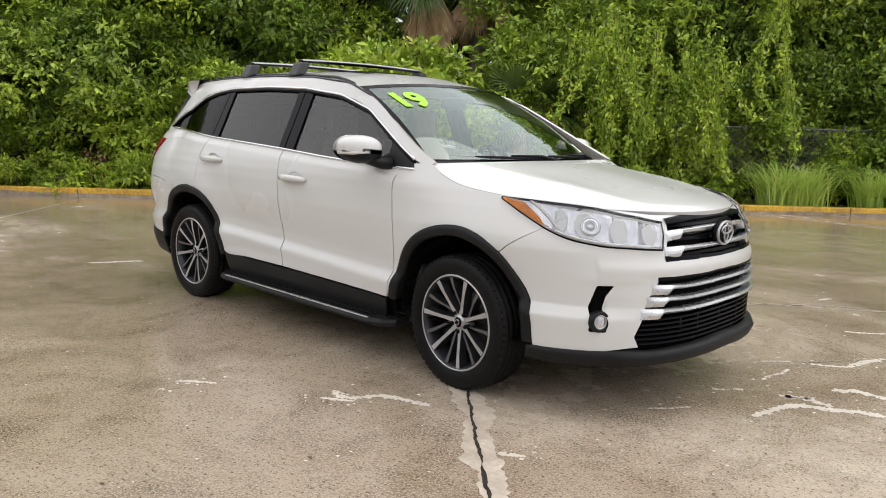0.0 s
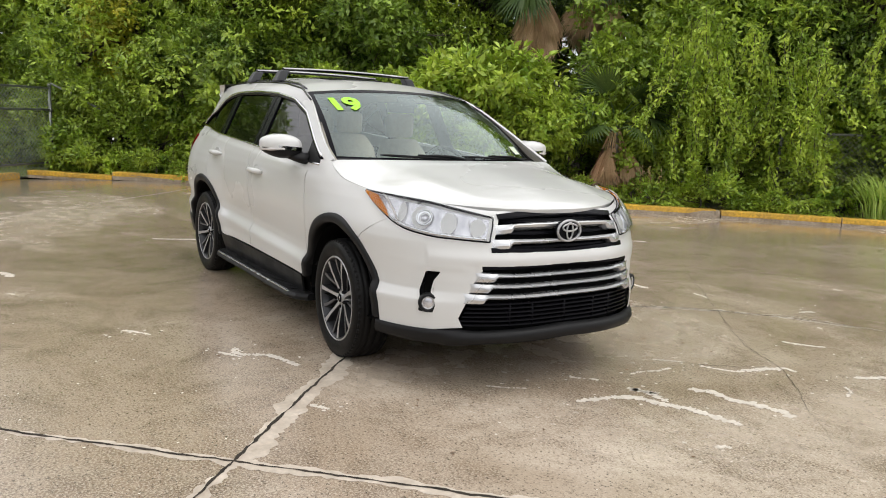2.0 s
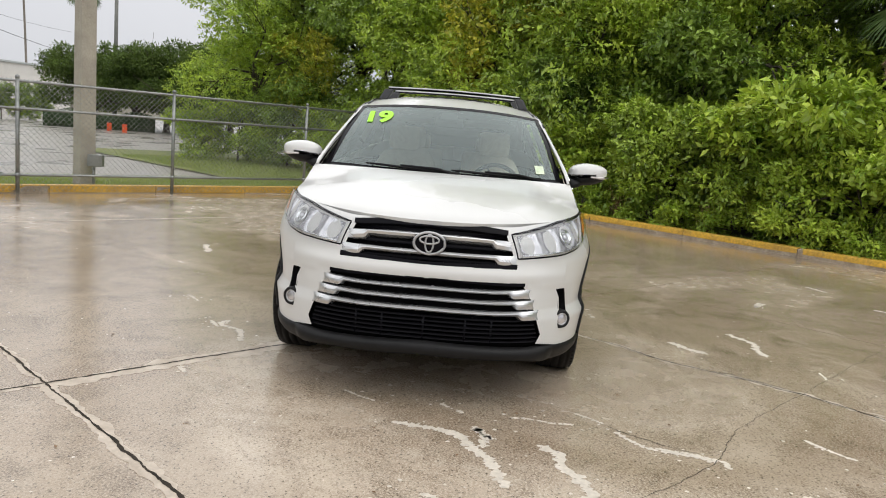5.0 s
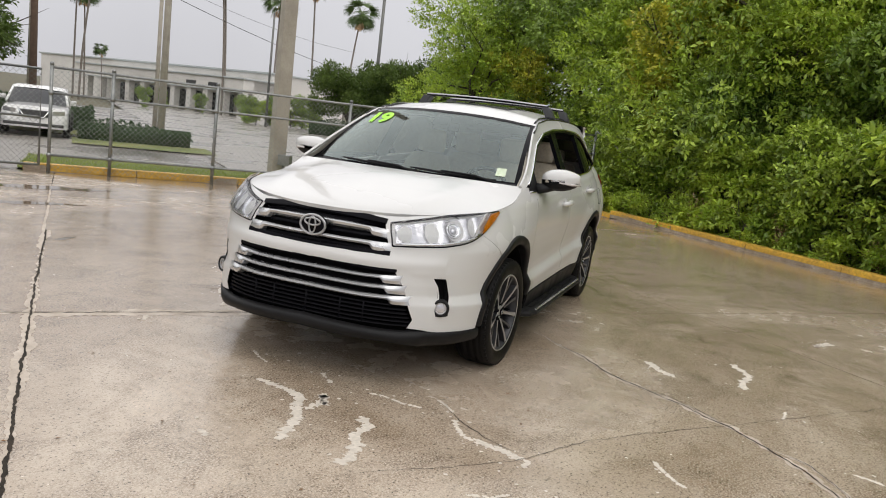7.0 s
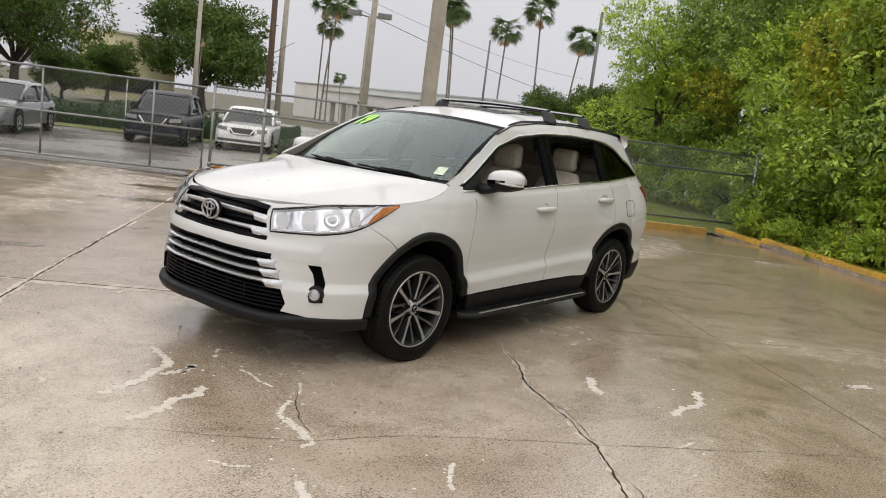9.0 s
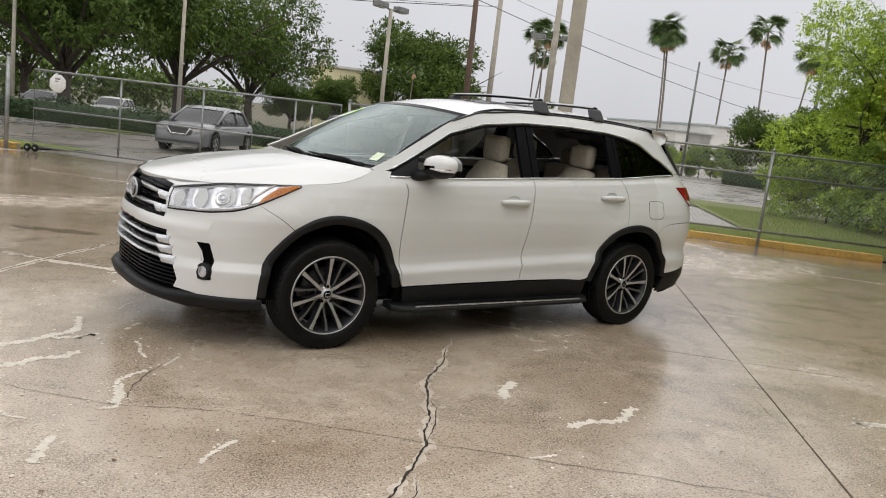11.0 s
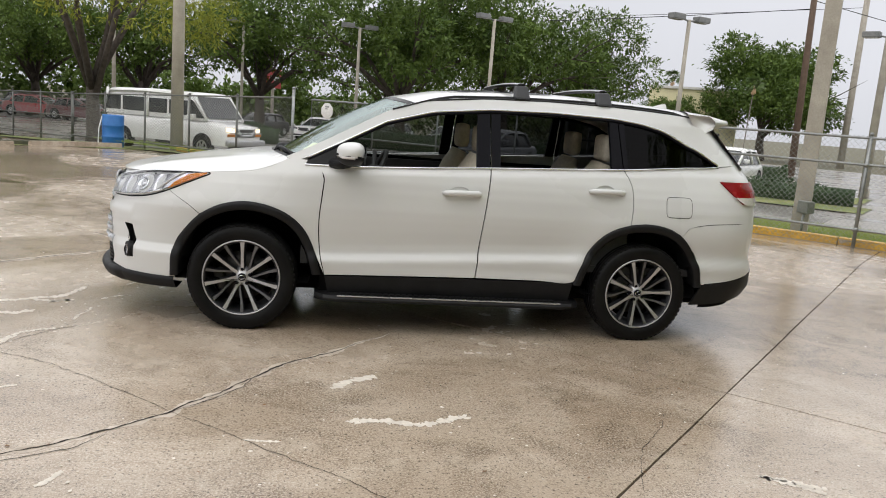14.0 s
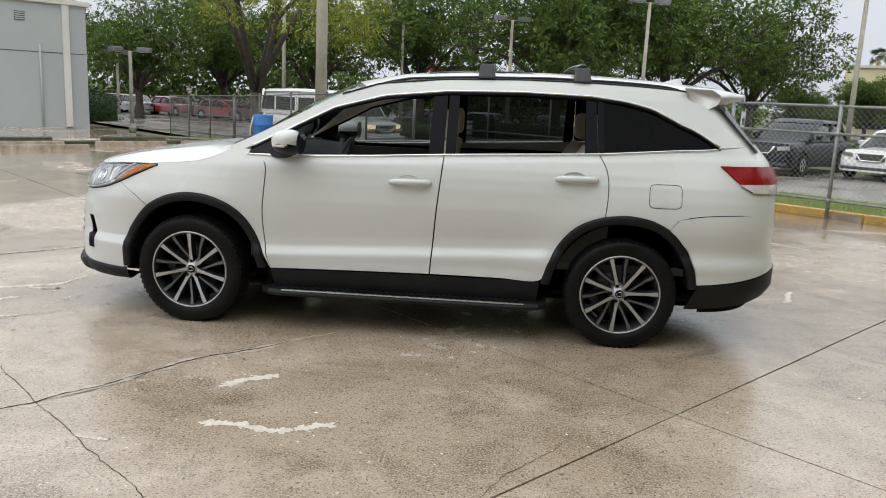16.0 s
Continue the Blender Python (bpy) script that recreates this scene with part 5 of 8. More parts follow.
UPF, LOF = UP + [(-y, z) for y, z in UP[::-1]], LO + [(-y, z) for y, z in LO[::-1]]
pts = skin(gs[..., 0], gs[..., 1])
# the corner in front of the fog lamp is dished in
dish = np.exp(-(((np.abs(pts[..., 1]) - 0.72) / 0.075) ** 2) - ((pts[..., 2] - 0.54) / 0.10) ** 2)
pts[..., 0] -= 0.010 * dish
brow = np.exp(-(((pts[..., 2] - 0.675) / 0.022) ** 2)) * np.clip((np.abs(pts[..., 1]) - 0.55) / 0.06, 0, 1) * np.clip((0.84 - np.abs(pts[..., 1])) / 0.08, 0, 1)
pts[..., 0] += 0.005 * brow
pts[..., 0] += 0.012 * np.exp(-(((pts[..., 2] - 0.725) / 0.035) ** 2)) * (np.abs(pts[..., 1]) < 0.75)
flat = pts.reshape(-1, 3)
fs, cut = [], {}
for q in grid_faces(nv, nu):
    c = np.mean([flat[i] for i in q], axis=0)
    hit = next((p for p in (UPF, LOF, FOG) if inside(p, c[1], c[2])), None) if c[0] > 1.95 else None
    if hit is None:
        fs.append(q)
    else:
        for i in q:
            cut[i] = hit
# the rim of each opening is drawn onto its outline
for i in {k for q in fs for k in q} & set(cut):
    y, z = flat[i, 1], flat[i, 2]
    best = None
    for (y0, z0), (y1, z1) in zip(cut[i], cut[i][1:] + cut[i][:1]):
        f = max(0, min(1, ((y - y0) * (y1 - y0) + (z - z0) * (z1 - z0)) / ((y1 - y0) ** 2 + (z1 - z0) ** 2 + 1e-9)))
        py, pz = y0 + f * (y1 - y0), z0 + f * (z1 - z0)
        d = math.hypot(py - y, pz - z)
        if best is None or d < best[0]:
            best = (d, py, pz)
    if best[0] < 0.02 and best[1] > 0.004:
        dx = flat[i, 0] - float(skin(s_at_y(y, z), z)[0])
        p = skin(s_at_y(best[1], best[2]), best[2])
        flat[i] = (p[0] + dx, best[1], best[2])
pts = flat.reshape(pts.shape)
vs, fs = merged([(pts.reshape(-1, 3), fs), (mirror(pts.reshape(-1, 3), -1), [q[::-1] for q in fs])])
part("front_bumper", outward(shape(vs, fs)), "pearl", car)


def on_nose(y, z, off):
    p = skin(s_at_y(y, z), z, off)
    return (float(p[0]), float(p[1]) * (1 if y >= 0 else -1), float(p[2]))


def nose_patch(outline_top, outline_bottom, ys, off, rows_=8, bulge=0.0):
    """A patch on the nose between two z(y) lines over -ys..ys."""
    vs = []
    for k in range(rows_):
        f = k / (rows_ - 1)
        for y in ys:
            z = outline_bottom(y) * (1 - f) + outline_top(y) * f
            vs.append(on_nose(y, z, off + bulge * math.sin(math.pi * f)))
    return vs, grid_faces(rows_, len(ys))


def zline(pairs):
    ys, zs = [p[0] for p in pairs], [p[1] for p in pairs]
    return lambda y: float(np.interp(abs(y), ys, zs))


grille = part("grille", outward(shape(*merged([nose_patch(zline([(0, 0.965), (0.41, 0.945)]), zline([(0, 0.745), (0.47, 0.755)]), np.linspace(-0.47, 0.47, 40), -0.055), nose_patch(zline([(0, 0.70), (0.55, 0.69)]), zline([(0, 0.33), (0.66, 0.33)]), np.linspace(-0.66, 0.66, 40), -0.055)]))), "dark_void", car, "black grille with bright silver bars")


def bar(pairs_top, pairs_bottom, y1, off0, off1, mat_, name, y0=0.0, label=""):
    """A bar across the nose: a rounded strip between two lines."""
    t, b_ = zline(pairs_top), zline(pairs_bottom)
    ys = np.linspace(-y1, y1, 121) if y0 == 0 else np.linspace(y0, y1, 16)
    obs = []
    for sgn in ((1,) if y0 == 0 else (1, -1)):
        prof = [(0.0, off0), (0.06, off1 * 0.9), (0.3, off1), (0.7, off1), (0.94, off1 * 0.85), (1.0, off0)]
        if off1 > 0.012:
            prof = [(0.0, off0), (0.05, off1 * 0.15), (0.40, off1), (0.60, off1 * 0.95), (0.93, off1 * 0.2), (1.0, off0)]
        vs = []
        for f, o in prof:
            for y in ys:
                z = b_(y) * (1 - f) + t(y) * f
                zc = 0.5 * (b_(y1) + t(y1))
                rake = (zc - z) * 0.42 * min(1.0, abs(y) / y1) ** 6 if mat_ == "satin_silver" else 0.0
                flush = float(np.interp(abs(y), [y1 - 0.06, y1], [1.0, 0.12])) if mat_ == "satin_silver" else 1.0
                vs.append(on_nose(sgn * y + math.copysign(rake, sgn * y), z, o * flush))
        obs.append(part(name, outward(shape(vs, grid_faces(len(prof), len(ys)), smooth=False)), mat_, grille, label))
    return obs


# upper grille: black lip, two silver bars, ends wrapped in silver
bar([(0, 0.978), (0.2, 0.972), (0.40, 0.952)], [(0, 0.945), (0.2, 0.94), (0.405, 0.925)], 0.405, -0.02, 0.006, "gloss_black", "grille_lip")
bar([(0, 0.915), (0.2, 0.913), (0.425, 0.900)], [(0, 0.890), (0.30, 0.886), (0.325, 0.884), (0.345, 0.858), (0.42, 0.850)], 0.425, -0.045, 0.014, "satin_silver", "grille_bar", label="satin silver bar")
bar([(0, 0.830), (0.2, 0.828), (0.455, 0.830)], [(0, 0.805), (0.30, 0.803), (0.345, 0.801), (0.367, 0.772), (0.46, 0.764)], 0.455, -0.045, 0.014, "satin_silver", "grille_bar", label="satin silver bar")
bar([(0, 0.772), (0.45, 0.785)], [(0, 0.748), (0.46, 0.755)], 0.465, -0.02, 0.005, "gloss_black", "grille_lip")
for z in (0.862, 0.788, 0.930):
    bar([(0, z + 0.012), (0.40, z + 0.010)], [(0, z - 0.012), (0.40, z - 0.010)], 0.40, -0.05, -0.03, "gloss_black", "grille_vane")
# lower grille: three silver bars on a black mesh
for z0, z1, ye in ((0.648, 0.628, 0.540), (0.592, 0.571, 0.566), (0.537, 0.514, 0.594)):
    step_in = ye - 0.105
    bar([(0, z0), (0.35, z0 - 0.002), (step_in, z0 + 0.002), (ye, z0 + 0.010)], [(0, z1), (0.35, z1 - 0.002), (step_in, z1 - 0.001), (step_in + 0.018, z1 - 0.026), (ye, z1 - 0.025)], ye, -0.04, 0.014, "satin_silver", "grille_bar", label="satin silver bar with a broad end")
bar([(0, 0.705), (0.50, 0.692)], [(0, 0.682), (0.51, 0.668)], 0.515, -0.03, 0.004, "gloss_black", "grille_lip")
for k in range(6):
    z = 0.488 - 0.023 * k
    bar([(0, z + 0.006), (0.60, z + 0.004)], [(0, z - 0.006), (0.60, z - 0.008)], 0.585 + 0.008 * k, -0.05, -0.014, "gloss_black", "grille_vane")
for y in (-0.36, -0.22, 0.0, 0.22, 0.36):
    p0, p1 = on_nose(y, 0.49, -0.02), on_nose(y, 0.362, -0.02)
    part("grille_rib", shape(*tube_vf([p0, p1], 0.008, 6)), "gloss_black", grille)
# chin
t, b_ = zline([(0, 0.356), (0.56, 0.338), (0.64, 0.345), (0.80, 0.338), (0.95, 0.328)]), zline([(0, 0.292), (0.50, 0.278), (0.66, 0.252), (0.80, 0.252), (0.95, 0.258)])
ss = np.linspace(s_at_x(1.835, 0.36), SF + QUARTER, 90)
half = []
for f, oo in [(1.0, -0.01), (0.97, 0.010), (0.7, 0.018), (0.35, 0.020), (0.05, 0.010), (0.0, -0.01), (-0.02, -0.12)]:
    row = []
    for s in ss:
        y = float(skin(s, 0.34)[1])
        row.append(skin(s, b_(y) * (1 - f) + t(y) * f, oo * float(np.interp(y, [0.0, 0.60, 0.66, 0.70], [2.2, 2.0, 1.7, 0.8]))))
    half.append(row)
half = np.array(half)
part("front_skirt", outward(shape(np.concatenate([half, mirror(half, -1)[:, ::-1]], 1).reshape(-1, 3), grid_faces(7, 180))), "black_plastic", car, "black textured plastic chin")
# badge: an oval ring with two crossed ovals
badge = part("badge", outward(shape(*moved(lathe_vf([(0.0, 0.012), (0.062, 0.012), (0.075, 0.0), (0.07, -0.02), (0.0, -0.02)], 28, "y"), Matrix.Translation((2.365, 0, 0.868)) @ pose(0, 0, 0, 0, 0, -90) @ Matrix.Diagonal((1.12, 1, 0.80, 1)))), (2.3, 0, 0.868)), "gloss_black", car, "oval bright metal badge")
ell = lambda ry, rz, cz, r, dx=0.0: tube_vf([(2.385 + dx, ry * math.cos(a), 0.868 + cz + rz * math.sin(a)) for a in np.linspace(0, 2 * math.pi, 33)], r, 6, False)
part("badge_ring", shape(*merged([ell(0.080, 0.056, 0, 0.0075, -0.006), ell(0.050, 0.020, 0.018, 0.0055), ell(0.021, 0.046, 0.0, 0.0052)])), "alloy", badge)

# headlamps and fog lamps
for side in (1, -1):
    def lamp_grid(off, rows_=12, cols=34, f0=0.0, f1=1.0, shrink=0.0):
        """The lamp's outline: from the grille's end out and back to a point on the fender."""
        tops = smooth_line([(s_at_y(0.425, 0.932), 0.932), (s_at_y(0.60, 0.970), 0.970), (s_at_x(2.03, 0.992), 0.992), (s_at_x(1.85, 1.010), 1.010), (s_at_x(1.625, 1.026), 1.026)], cols)
        bots = smooth_line([(s_at_y(0.468, 0.812), 0.812), (s_at_y(0.62, 0.822), 0.822), (s_at_x(2.10, 0.835), 0.835), (s_at_x(1.93, 0.880), 0.880), (s_at_x(1.625, 1.018), 1.018)], cols)
        vs = []
        i0, i1 = int(f0 * (cols - 1)), int(f1 * (cols - 1)) + 1
        for k in range(rows_):
            f = shrink + (1 - 2 * shrink) * k / (rows_ - 1)
            q = bots[i0:i1] * (1 - f) + tops[i0:i1] * f
            vs.append(skin(q[:, 0], q[:, 1], off))
        return np.array(vs)

    def lamp_part(name, off, mat_, parent, f0=0.0, f1=1.0, shrink=0.0, label=""):
        g = lamp_grid(off, 12, 60, f0, f1, shrink)
        return part(name, outward(shape(mirror(g.reshape(-1, 3), side), grid_faces(g.shape[0], g.shape[1]))), mat_, parent, label)

    head = lamp_part("headlamp", -0.010, "gloss_black", car, label="clear headlamp with an amber corner")
    # silver reflector in shallow scoops between a dark rim
    full = lamp_grid(0.0, 25, 121)
    lift = lamp_grid(0.010, 25, 121) - full
    u_, v_ = np.linspace(0, 1, 121)[None, :], np.linspace(-1, 1, 25)[:, None]
    scoop = sum(np.exp(-(((u_ - c0) / w0) ** 2) - (v_ / 0.75) ** 2) for c0, w0 in ((0.09, 0.05), (0.28, 0.055), (0.47, 0.075), (0.62, 0.03)))
    fac = full + lift * (0.9 - 2.3 * scoop[..., None])
    # the inner half is fluted
    flutes = 0.16 * np.sin(u_ * 6.283 * 19 + 0.9 * v_) * (0.6 + 0.4 * np.sin(v_ * 5.0)) * np.clip((0.36 - u_) / 0.04, 0, 1)
    fac = fac + lift * flutes[..., None]
    refl = fac[3:22, 3:117]
    part("reflector", outward(shape(mirror(refl.reshape(-1, 3), side), grid_faces(refl.shape[0], refl.shape[1]))), "lamp_silver", head)
    # the amber wedge lies along the lower rear edge, a pale bar before it
    edge = full + lift * 1.25
    wedge = np.array([[edge[int(round(24 * (0.06 + 0.74 * k / 7))), int(round(120 * (f0 + (0.985 - f0) * j / 15)))] for j in range(16)] for k in range(8) for f0 in [0.70 + 0.16 * k / 7]])
    part("amber_reflector", outward(shape(mirror(wedge.reshape(-1, 3), side), grid_faces(8, 16))), "amber", head, "amber reflector")
    guide = tube_vf([tuple(edge[k, int(120 * (0.60 + 0.20 * k / 22))]) for k in range(2, 23, 4)], [0.007] * 6, 6)
    part("light_guide", shape(mirror(np.array(guide[0]), side), guide[1]), "clear_lens", head, "pale curved light guide")
    # dark brow along the upper edge, bright sill along the lower
    brow = (full + lift * 1.7)[[22, 23, 24]][:, 1:116:5]
    part("lamp_brow", outward(shape(mirror(brow.reshape(-1, 3), side), grid_faces(3, brow.shape[1]))), "gloss_black", head)
    sill = tube_vf([tuple(p) for p in edge[2, 3:86:6]], 0.008, 6)
    part("lamp_sill", shape(mirror(np.array(sill[0]), side), sill[1]), "chrome", head)
    for fu, fv, r in ((0.45, 0.52, 0.044),):
        iv, iu = int(fv * 24), int(fu * 120)
        c = full[iv, iu] - lift[iv, iu] * 0.3
        nrm = lift[iv, iu] / np.linalg.norm(lift[iv, iu])
        rot = Vector((0, 0, 1)).rotation_difference(Vector(nrm)).to_matrix().to_4x4()
        for nm, prof, m_, lb in (("projector", [(r * 0.62, 0.002), (r * 0.70, 0.010), (r * 0.80, 0.006), (r * 0.90, 0.012), (r, 0.015), (r * 1.08, 0.008)], "chrome", "round bright projector bowl"),
                                 ("bowl_shade", [(r * 0.50, 0.004), (r * 0.56, 0.0), (r * 0.64, 0.002)], "alloy", ""),
                                 ("bulb_lens", [(0.0, 0.016), (r * 0.28, 0.0145), (r * 0.46, 0.009), (r * 0.54, 0.001)], "lamp_silver", "")):
            bowl = moved(lathe_vf(prof, 28), Matrix.Translation(Vector(c)) @ rot)
            part(nm, shape(mirror([tuple(p) for p in bowl[0]], side), bowl[1]), m_, head, lb)
    loop_ = list(full[0]) + [r_[-1] for r_ in full[1:]] + list(full[-1][::-1][1:]) + [r_[0] for r_ in full[::-1][1:-1]]
    seam = tube_vf([tuple(p) for p in loop_] + [tuple(loop_[0])], 0.0045, 5, False)
    part("lamp_seam", shape(mirror(np.array(seam[0]), side), seam[1]), "gloss_black", head)
    lamp_part("lens", 0.024, "lens_glass", head, 0.0, 1.0, 0.0).visible_shadow = False
    # fog lamp pocket
    pk = [on_nose(y, z, -0.05) for y, z in FOG]
    rim = [on_nose(y, z, -0.007) for y, z in FOG]
    n = len(FOG)
    pocket = part("fog_lamp_pocket", shape(mirror(pk + rim, side), [tuple(range(n))] + [(k, (k + 1) % n, n + (k + 1) % n, n + k) for k in range(n)], False), "black_plastic", car, "black pocket with a round fog lamp")
    c = Vector(on_nose(0.750, 0.480, -0.006))
    rot = Vector((0, 0, 1)).rotation_difference(Vector((0.90, 0.42, 0.03))).to_matrix().to_4x4()
    for nm, prof, m_ in (("fog_surround", [(0.034, 0.004), (0.040, 0.010), (0.048, 0.008), (0.052, -0.004), (0.052, -0.03)], "black_plastic"), ("fog_lamp", [(0.0, -0.006), (0.022, -0.002), (0.031, 0.005), (0.034, 0.005), (0.036, 0.001)], "alloy"), ("fog_lens", [(0.0, 0.006), (0.015, 0.005), (0.030, 0.001)], "lamp_silver")):
        w = moved(lathe_vf(prof, 24), Matrix.Translation(c) @ rot)
        part(nm, shape(mirror([tuple(p) for p in w[0]], side), w[1]), m_, pocket)

# bonnet: crowned, with two raised flanks
def bonnet(off=0.0, nx=40, ny=41, tuck=True):
    f = np.linspace(0, 1, nx)
    edge = smooth_line([tuple(skin(s, z, -0.002)) for s, z in ((s_at_x(2.01, 0.999), 0.999), (s_at_x(1.85, 1.014), 1.014), (s_at_x(1.64, 1.033), 1.033), (1.37, 1.062), (1.22, 1.109), (1.12, 1.159))], nx)
    mid_ = smooth_line([(2.315, 0, 0.978), (2.24, 0, 1.010), (2.0, 0, 1.066), (1.7, 0, 1.120), (1.45, 0, 1.155), (1.28, 0, 1.170)], nx)
    vs = []
    for i in range(nx):
        for k in range(ny):
            v = -1 + 2 * k / (ny - 1)
            a = abs(v)
            x = mid_[i, 0] + (edge[i, 0] - mid_[i, 0]) * a ** (2.0 if i > nx * 0.5 else 2.2)
            z = edge[i, 2] + (mid_[i, 2] - edge[i, 2]) * (1 - a**2.6)
            ridge = math.exp(-(((a - 0.62) / 0.10) ** 2)) * 0.010 * math.sin(math.pi * min(1, f[i] * 1.1)) - 0.006 * math.exp(-(((a - 0.30) / 0.22) ** 2)) * math.sin(math.pi * f[i])
            vs.append((x, v * edge[i, 1], z + ridge + off))
    return np.array(vs), nx, ny


vs, nx, ny = bonnet()
fs = grid_faces(nx, ny)
rim = [k for k in range(ny)] + [i * ny + ny - 1 for i in range(1, nx)] + [(nx - 1) * ny + k for k in range(ny - 2, -1, -1)] + [i * ny for i in range(nx - 2, 0, -1)]
nr = len(rim)
vs2 = np.vstack([vs, vs[rim], vs[rim] * np.array([0.997, 0.995, 1]) - np.array([0, 0, 0.022])])
fs += [(nx * ny + k, nx * ny + (k + 1) % nr, nx * ny + nr + (k + 1) % nr, nx * ny + nr + k) for k in range(nr)]
part("bonnet", outward(shape(vs2, fs), (1.6, 0, 0.6)), "pearl", car)

# windscreen, cowl and wipers
def screen_at(u, v, lift=0.0):
    """u across -1..1, v from the foot to the roof."""
    fx, fz = 1.245 - 0.215 * abs(u) ** 2.2, 1.150 + 0.0 * abs(u)
    tx, tz = 0.430 - 0.135 * abs(u) ** 2.2, 1.619 - 0.038 * abs(u) ** 2.4
    y = u * ((1 - v) * 0.800 + v * 0.665)
    x, z = fx * (1 - v) + tx * v, fz * (1 - v) + tz * v
    b = math.sin(math.pi * v) * 0.030 + lift
    return (x + 0.52 * b, y, z + 0.85 * b)


nu, nv = 31, 17
part("windscreen", outward(shape([screen_at(-1 + 2 * i / (nu - 1), j / (nv - 1)) for j in range(nv) for i in range(nu)], grid_faces(nv, nu)), (0, 0, 0.6)), "wind_glass", car).visible_shadow = False
for nm, js in (("screen_border", [(0.0, 0.045)]), ("screen_border", [(0.955, 1.0)])):
    a, b_ = js[0]
    part(nm, outward(shape([screen_at(-1 + 2 * i / 30, v, 0.002) for v in (a, b_) for i in range(31)], grid_faces(2, 31)), (0, 0, 0.6)), "gloss_black", car, "black ceramic glass border")
for sg_ in (1, -1):
    part("screen_border", outward(shape([screen_at(sg_ * u, j / 16, 0.002) for j in range(17) for u in (0.965, 1.012)], grid_faces(17, 2)), (0, 0, 0.6)), "gloss_black", car, "black ceramic glass border")
cowl = []
for i in range(31):
    u = -1 + 2 * i / 30
    x, y, z = screen_at(u, 0.02)
    cowl += [(x + 0.01, y, z + 0.004), (x + 0.06, y * 1.01, z - 0.022), (x + 0.13, y * 1.02, z - 0.010)]
part("cowl", outward(shape(cowl, grid_faces(31, 3)), (1.2, 0, 0.6)), "black_plastic", car, "black plastic cowl")
for ya, yb in ((0.12, -0.52), (0.66, 0.06)):
    pts_ = [Vector(screen_at((ya + (yb - ya) * t) / 0.80, 0.022 + 0.035 * t, 0.014)) for t in np.linspace(0, 1, 9)]
    wp = part("wiper", shape(*tube_vf(pts_, [0.012] + [0.009] * 7 + [0.005], 6)), "black_plastic", car, "black wiper resting on the screen foot")
    part("wiper_arm", shape(*tube_vf([Vector(screen_at(ya / 0.8, 0.0, 0.012)), pts_[2] + Vector((0.01, 0, 0.015)), pts_[5] + Vector((0, 0, 0.012))], [0.014, 0.009, 0.007], 6)), "black_plastic", wp)

# roof, sunroof, rails and cross bars
def roof_at(u, v, lift=0.0):
    """u across, v from the screen to the tail."""
    rail = np.array([(0.295, 1.582), (0.0, 1.632), (-0.4, 1.655), (-0.9, 1.668), (-1.3, 1.662), (-1.65, 1.646), (-1.93, 1.622)])
    xe = 0.295 + (-1.93 - 0.295) * v
    z = float(np.interp(-xe, -rail[:, 0], rail[:, 1]))
    w = float(width_at(xe, z)) - 0.005
    crown = (0.036 + 0.030 * math.sin(min(1.0, v / 0.35) * math.pi / 2) * (1 - 0.5 * max(0, v - 0.6))) * (1 - abs(u) ** 2.4)
    xe = xe + 0.135 * (1 - abs(u) ** 2.2) * (1 - v) - 0.05 * (1 - abs(u) ** 2) * v
    return (xe, u * w, z + crown + lift)


part("roof", outward(shape([roof_at(-1 + 2 * i / 30, j / 40) for j in range(41) for i in range(31)], grid_faces(41, 31)), (-0.8, 0, 0.9)), "pearl", car)
part("sunroof", outward(shape([roof_at(-0.52 + 1.04 * i / 14, 0.20 + 0.30 * j / 12, 0.005) for j in range(13) for i in range(15)], grid_faces(13, 15)), (-0.8, 0, 0.9)), "gloss_black", car, "dark tinted sunroof glass")
for side in (1, -1):
    line = [roof_at(side * 0.965, v) for v in np.linspace(0.04, 0.90, 30)]
    k = len(line) - 1
    part("roof_rail", shape(*tube_vf([(x, y, z + 0.001 + 0.008 * math.sin(math.pi * min(1, max(0, min(i / 3, (k - i) / 3))) / 2)) for i, (x, y, z) in enumerate(line)], [0.005] + [0.009] * (k - 1) + [0.005], 8)), "rail_black", car, "low gloss black roof rail")
for xb in (-0.475, -1.09):
    y1 = 0.565
    arc = [(xb, y, 1.765 + 0.012 * (1 - (y / y1) ** 2)) for y in np.linspace(-y1, y1, 13)]
    cb = part("cross_bar", outward(shape(*tube_vf(arc, 0.030, 10, flat=0.42))), "black_plastic", car, "grey metal roof cross bar with black feet")
    part("bar_face", shape(*tube_vf([(x + 0.002, y, z + 0.004) for x, y, z in arc], 0.029, 10, flat=0.36)), "alloy", cb)
    for side in (1, -1):
        foot = box_vf(0.115, 0.075, 0.095, 0, 0, 0, 0.014)
        foot = ([(xb + px * (1 - 2.6 * (pz + 0.047)), side * (0.605 - 0.55 * (pz + 0.047)) + py, 1.712 + pz) for px, py, pz in foot[0]], foot[1])
        part("bar_foot", shape(*foot, smooth=False), "bar_grey", cb, "dark grey clamp foot")
fin = merged([([(-1.70, 0, 1.70), (-1.80, 0.022, 1.69), (-1.86, 0.018, 1.688), (-1.80, -0.022, 1.69), (-1.86, -0.018, 1.688), (-1.81, 0, 1.735), (-1.845, 0, 1.74)], [(0, 1, 5), (0, 5, 3), (1, 2, 6, 5), (3, 5, 6, 4), (2, 4, 6)])])
part("antenna_fin", shape(*fin), "pearl", car)

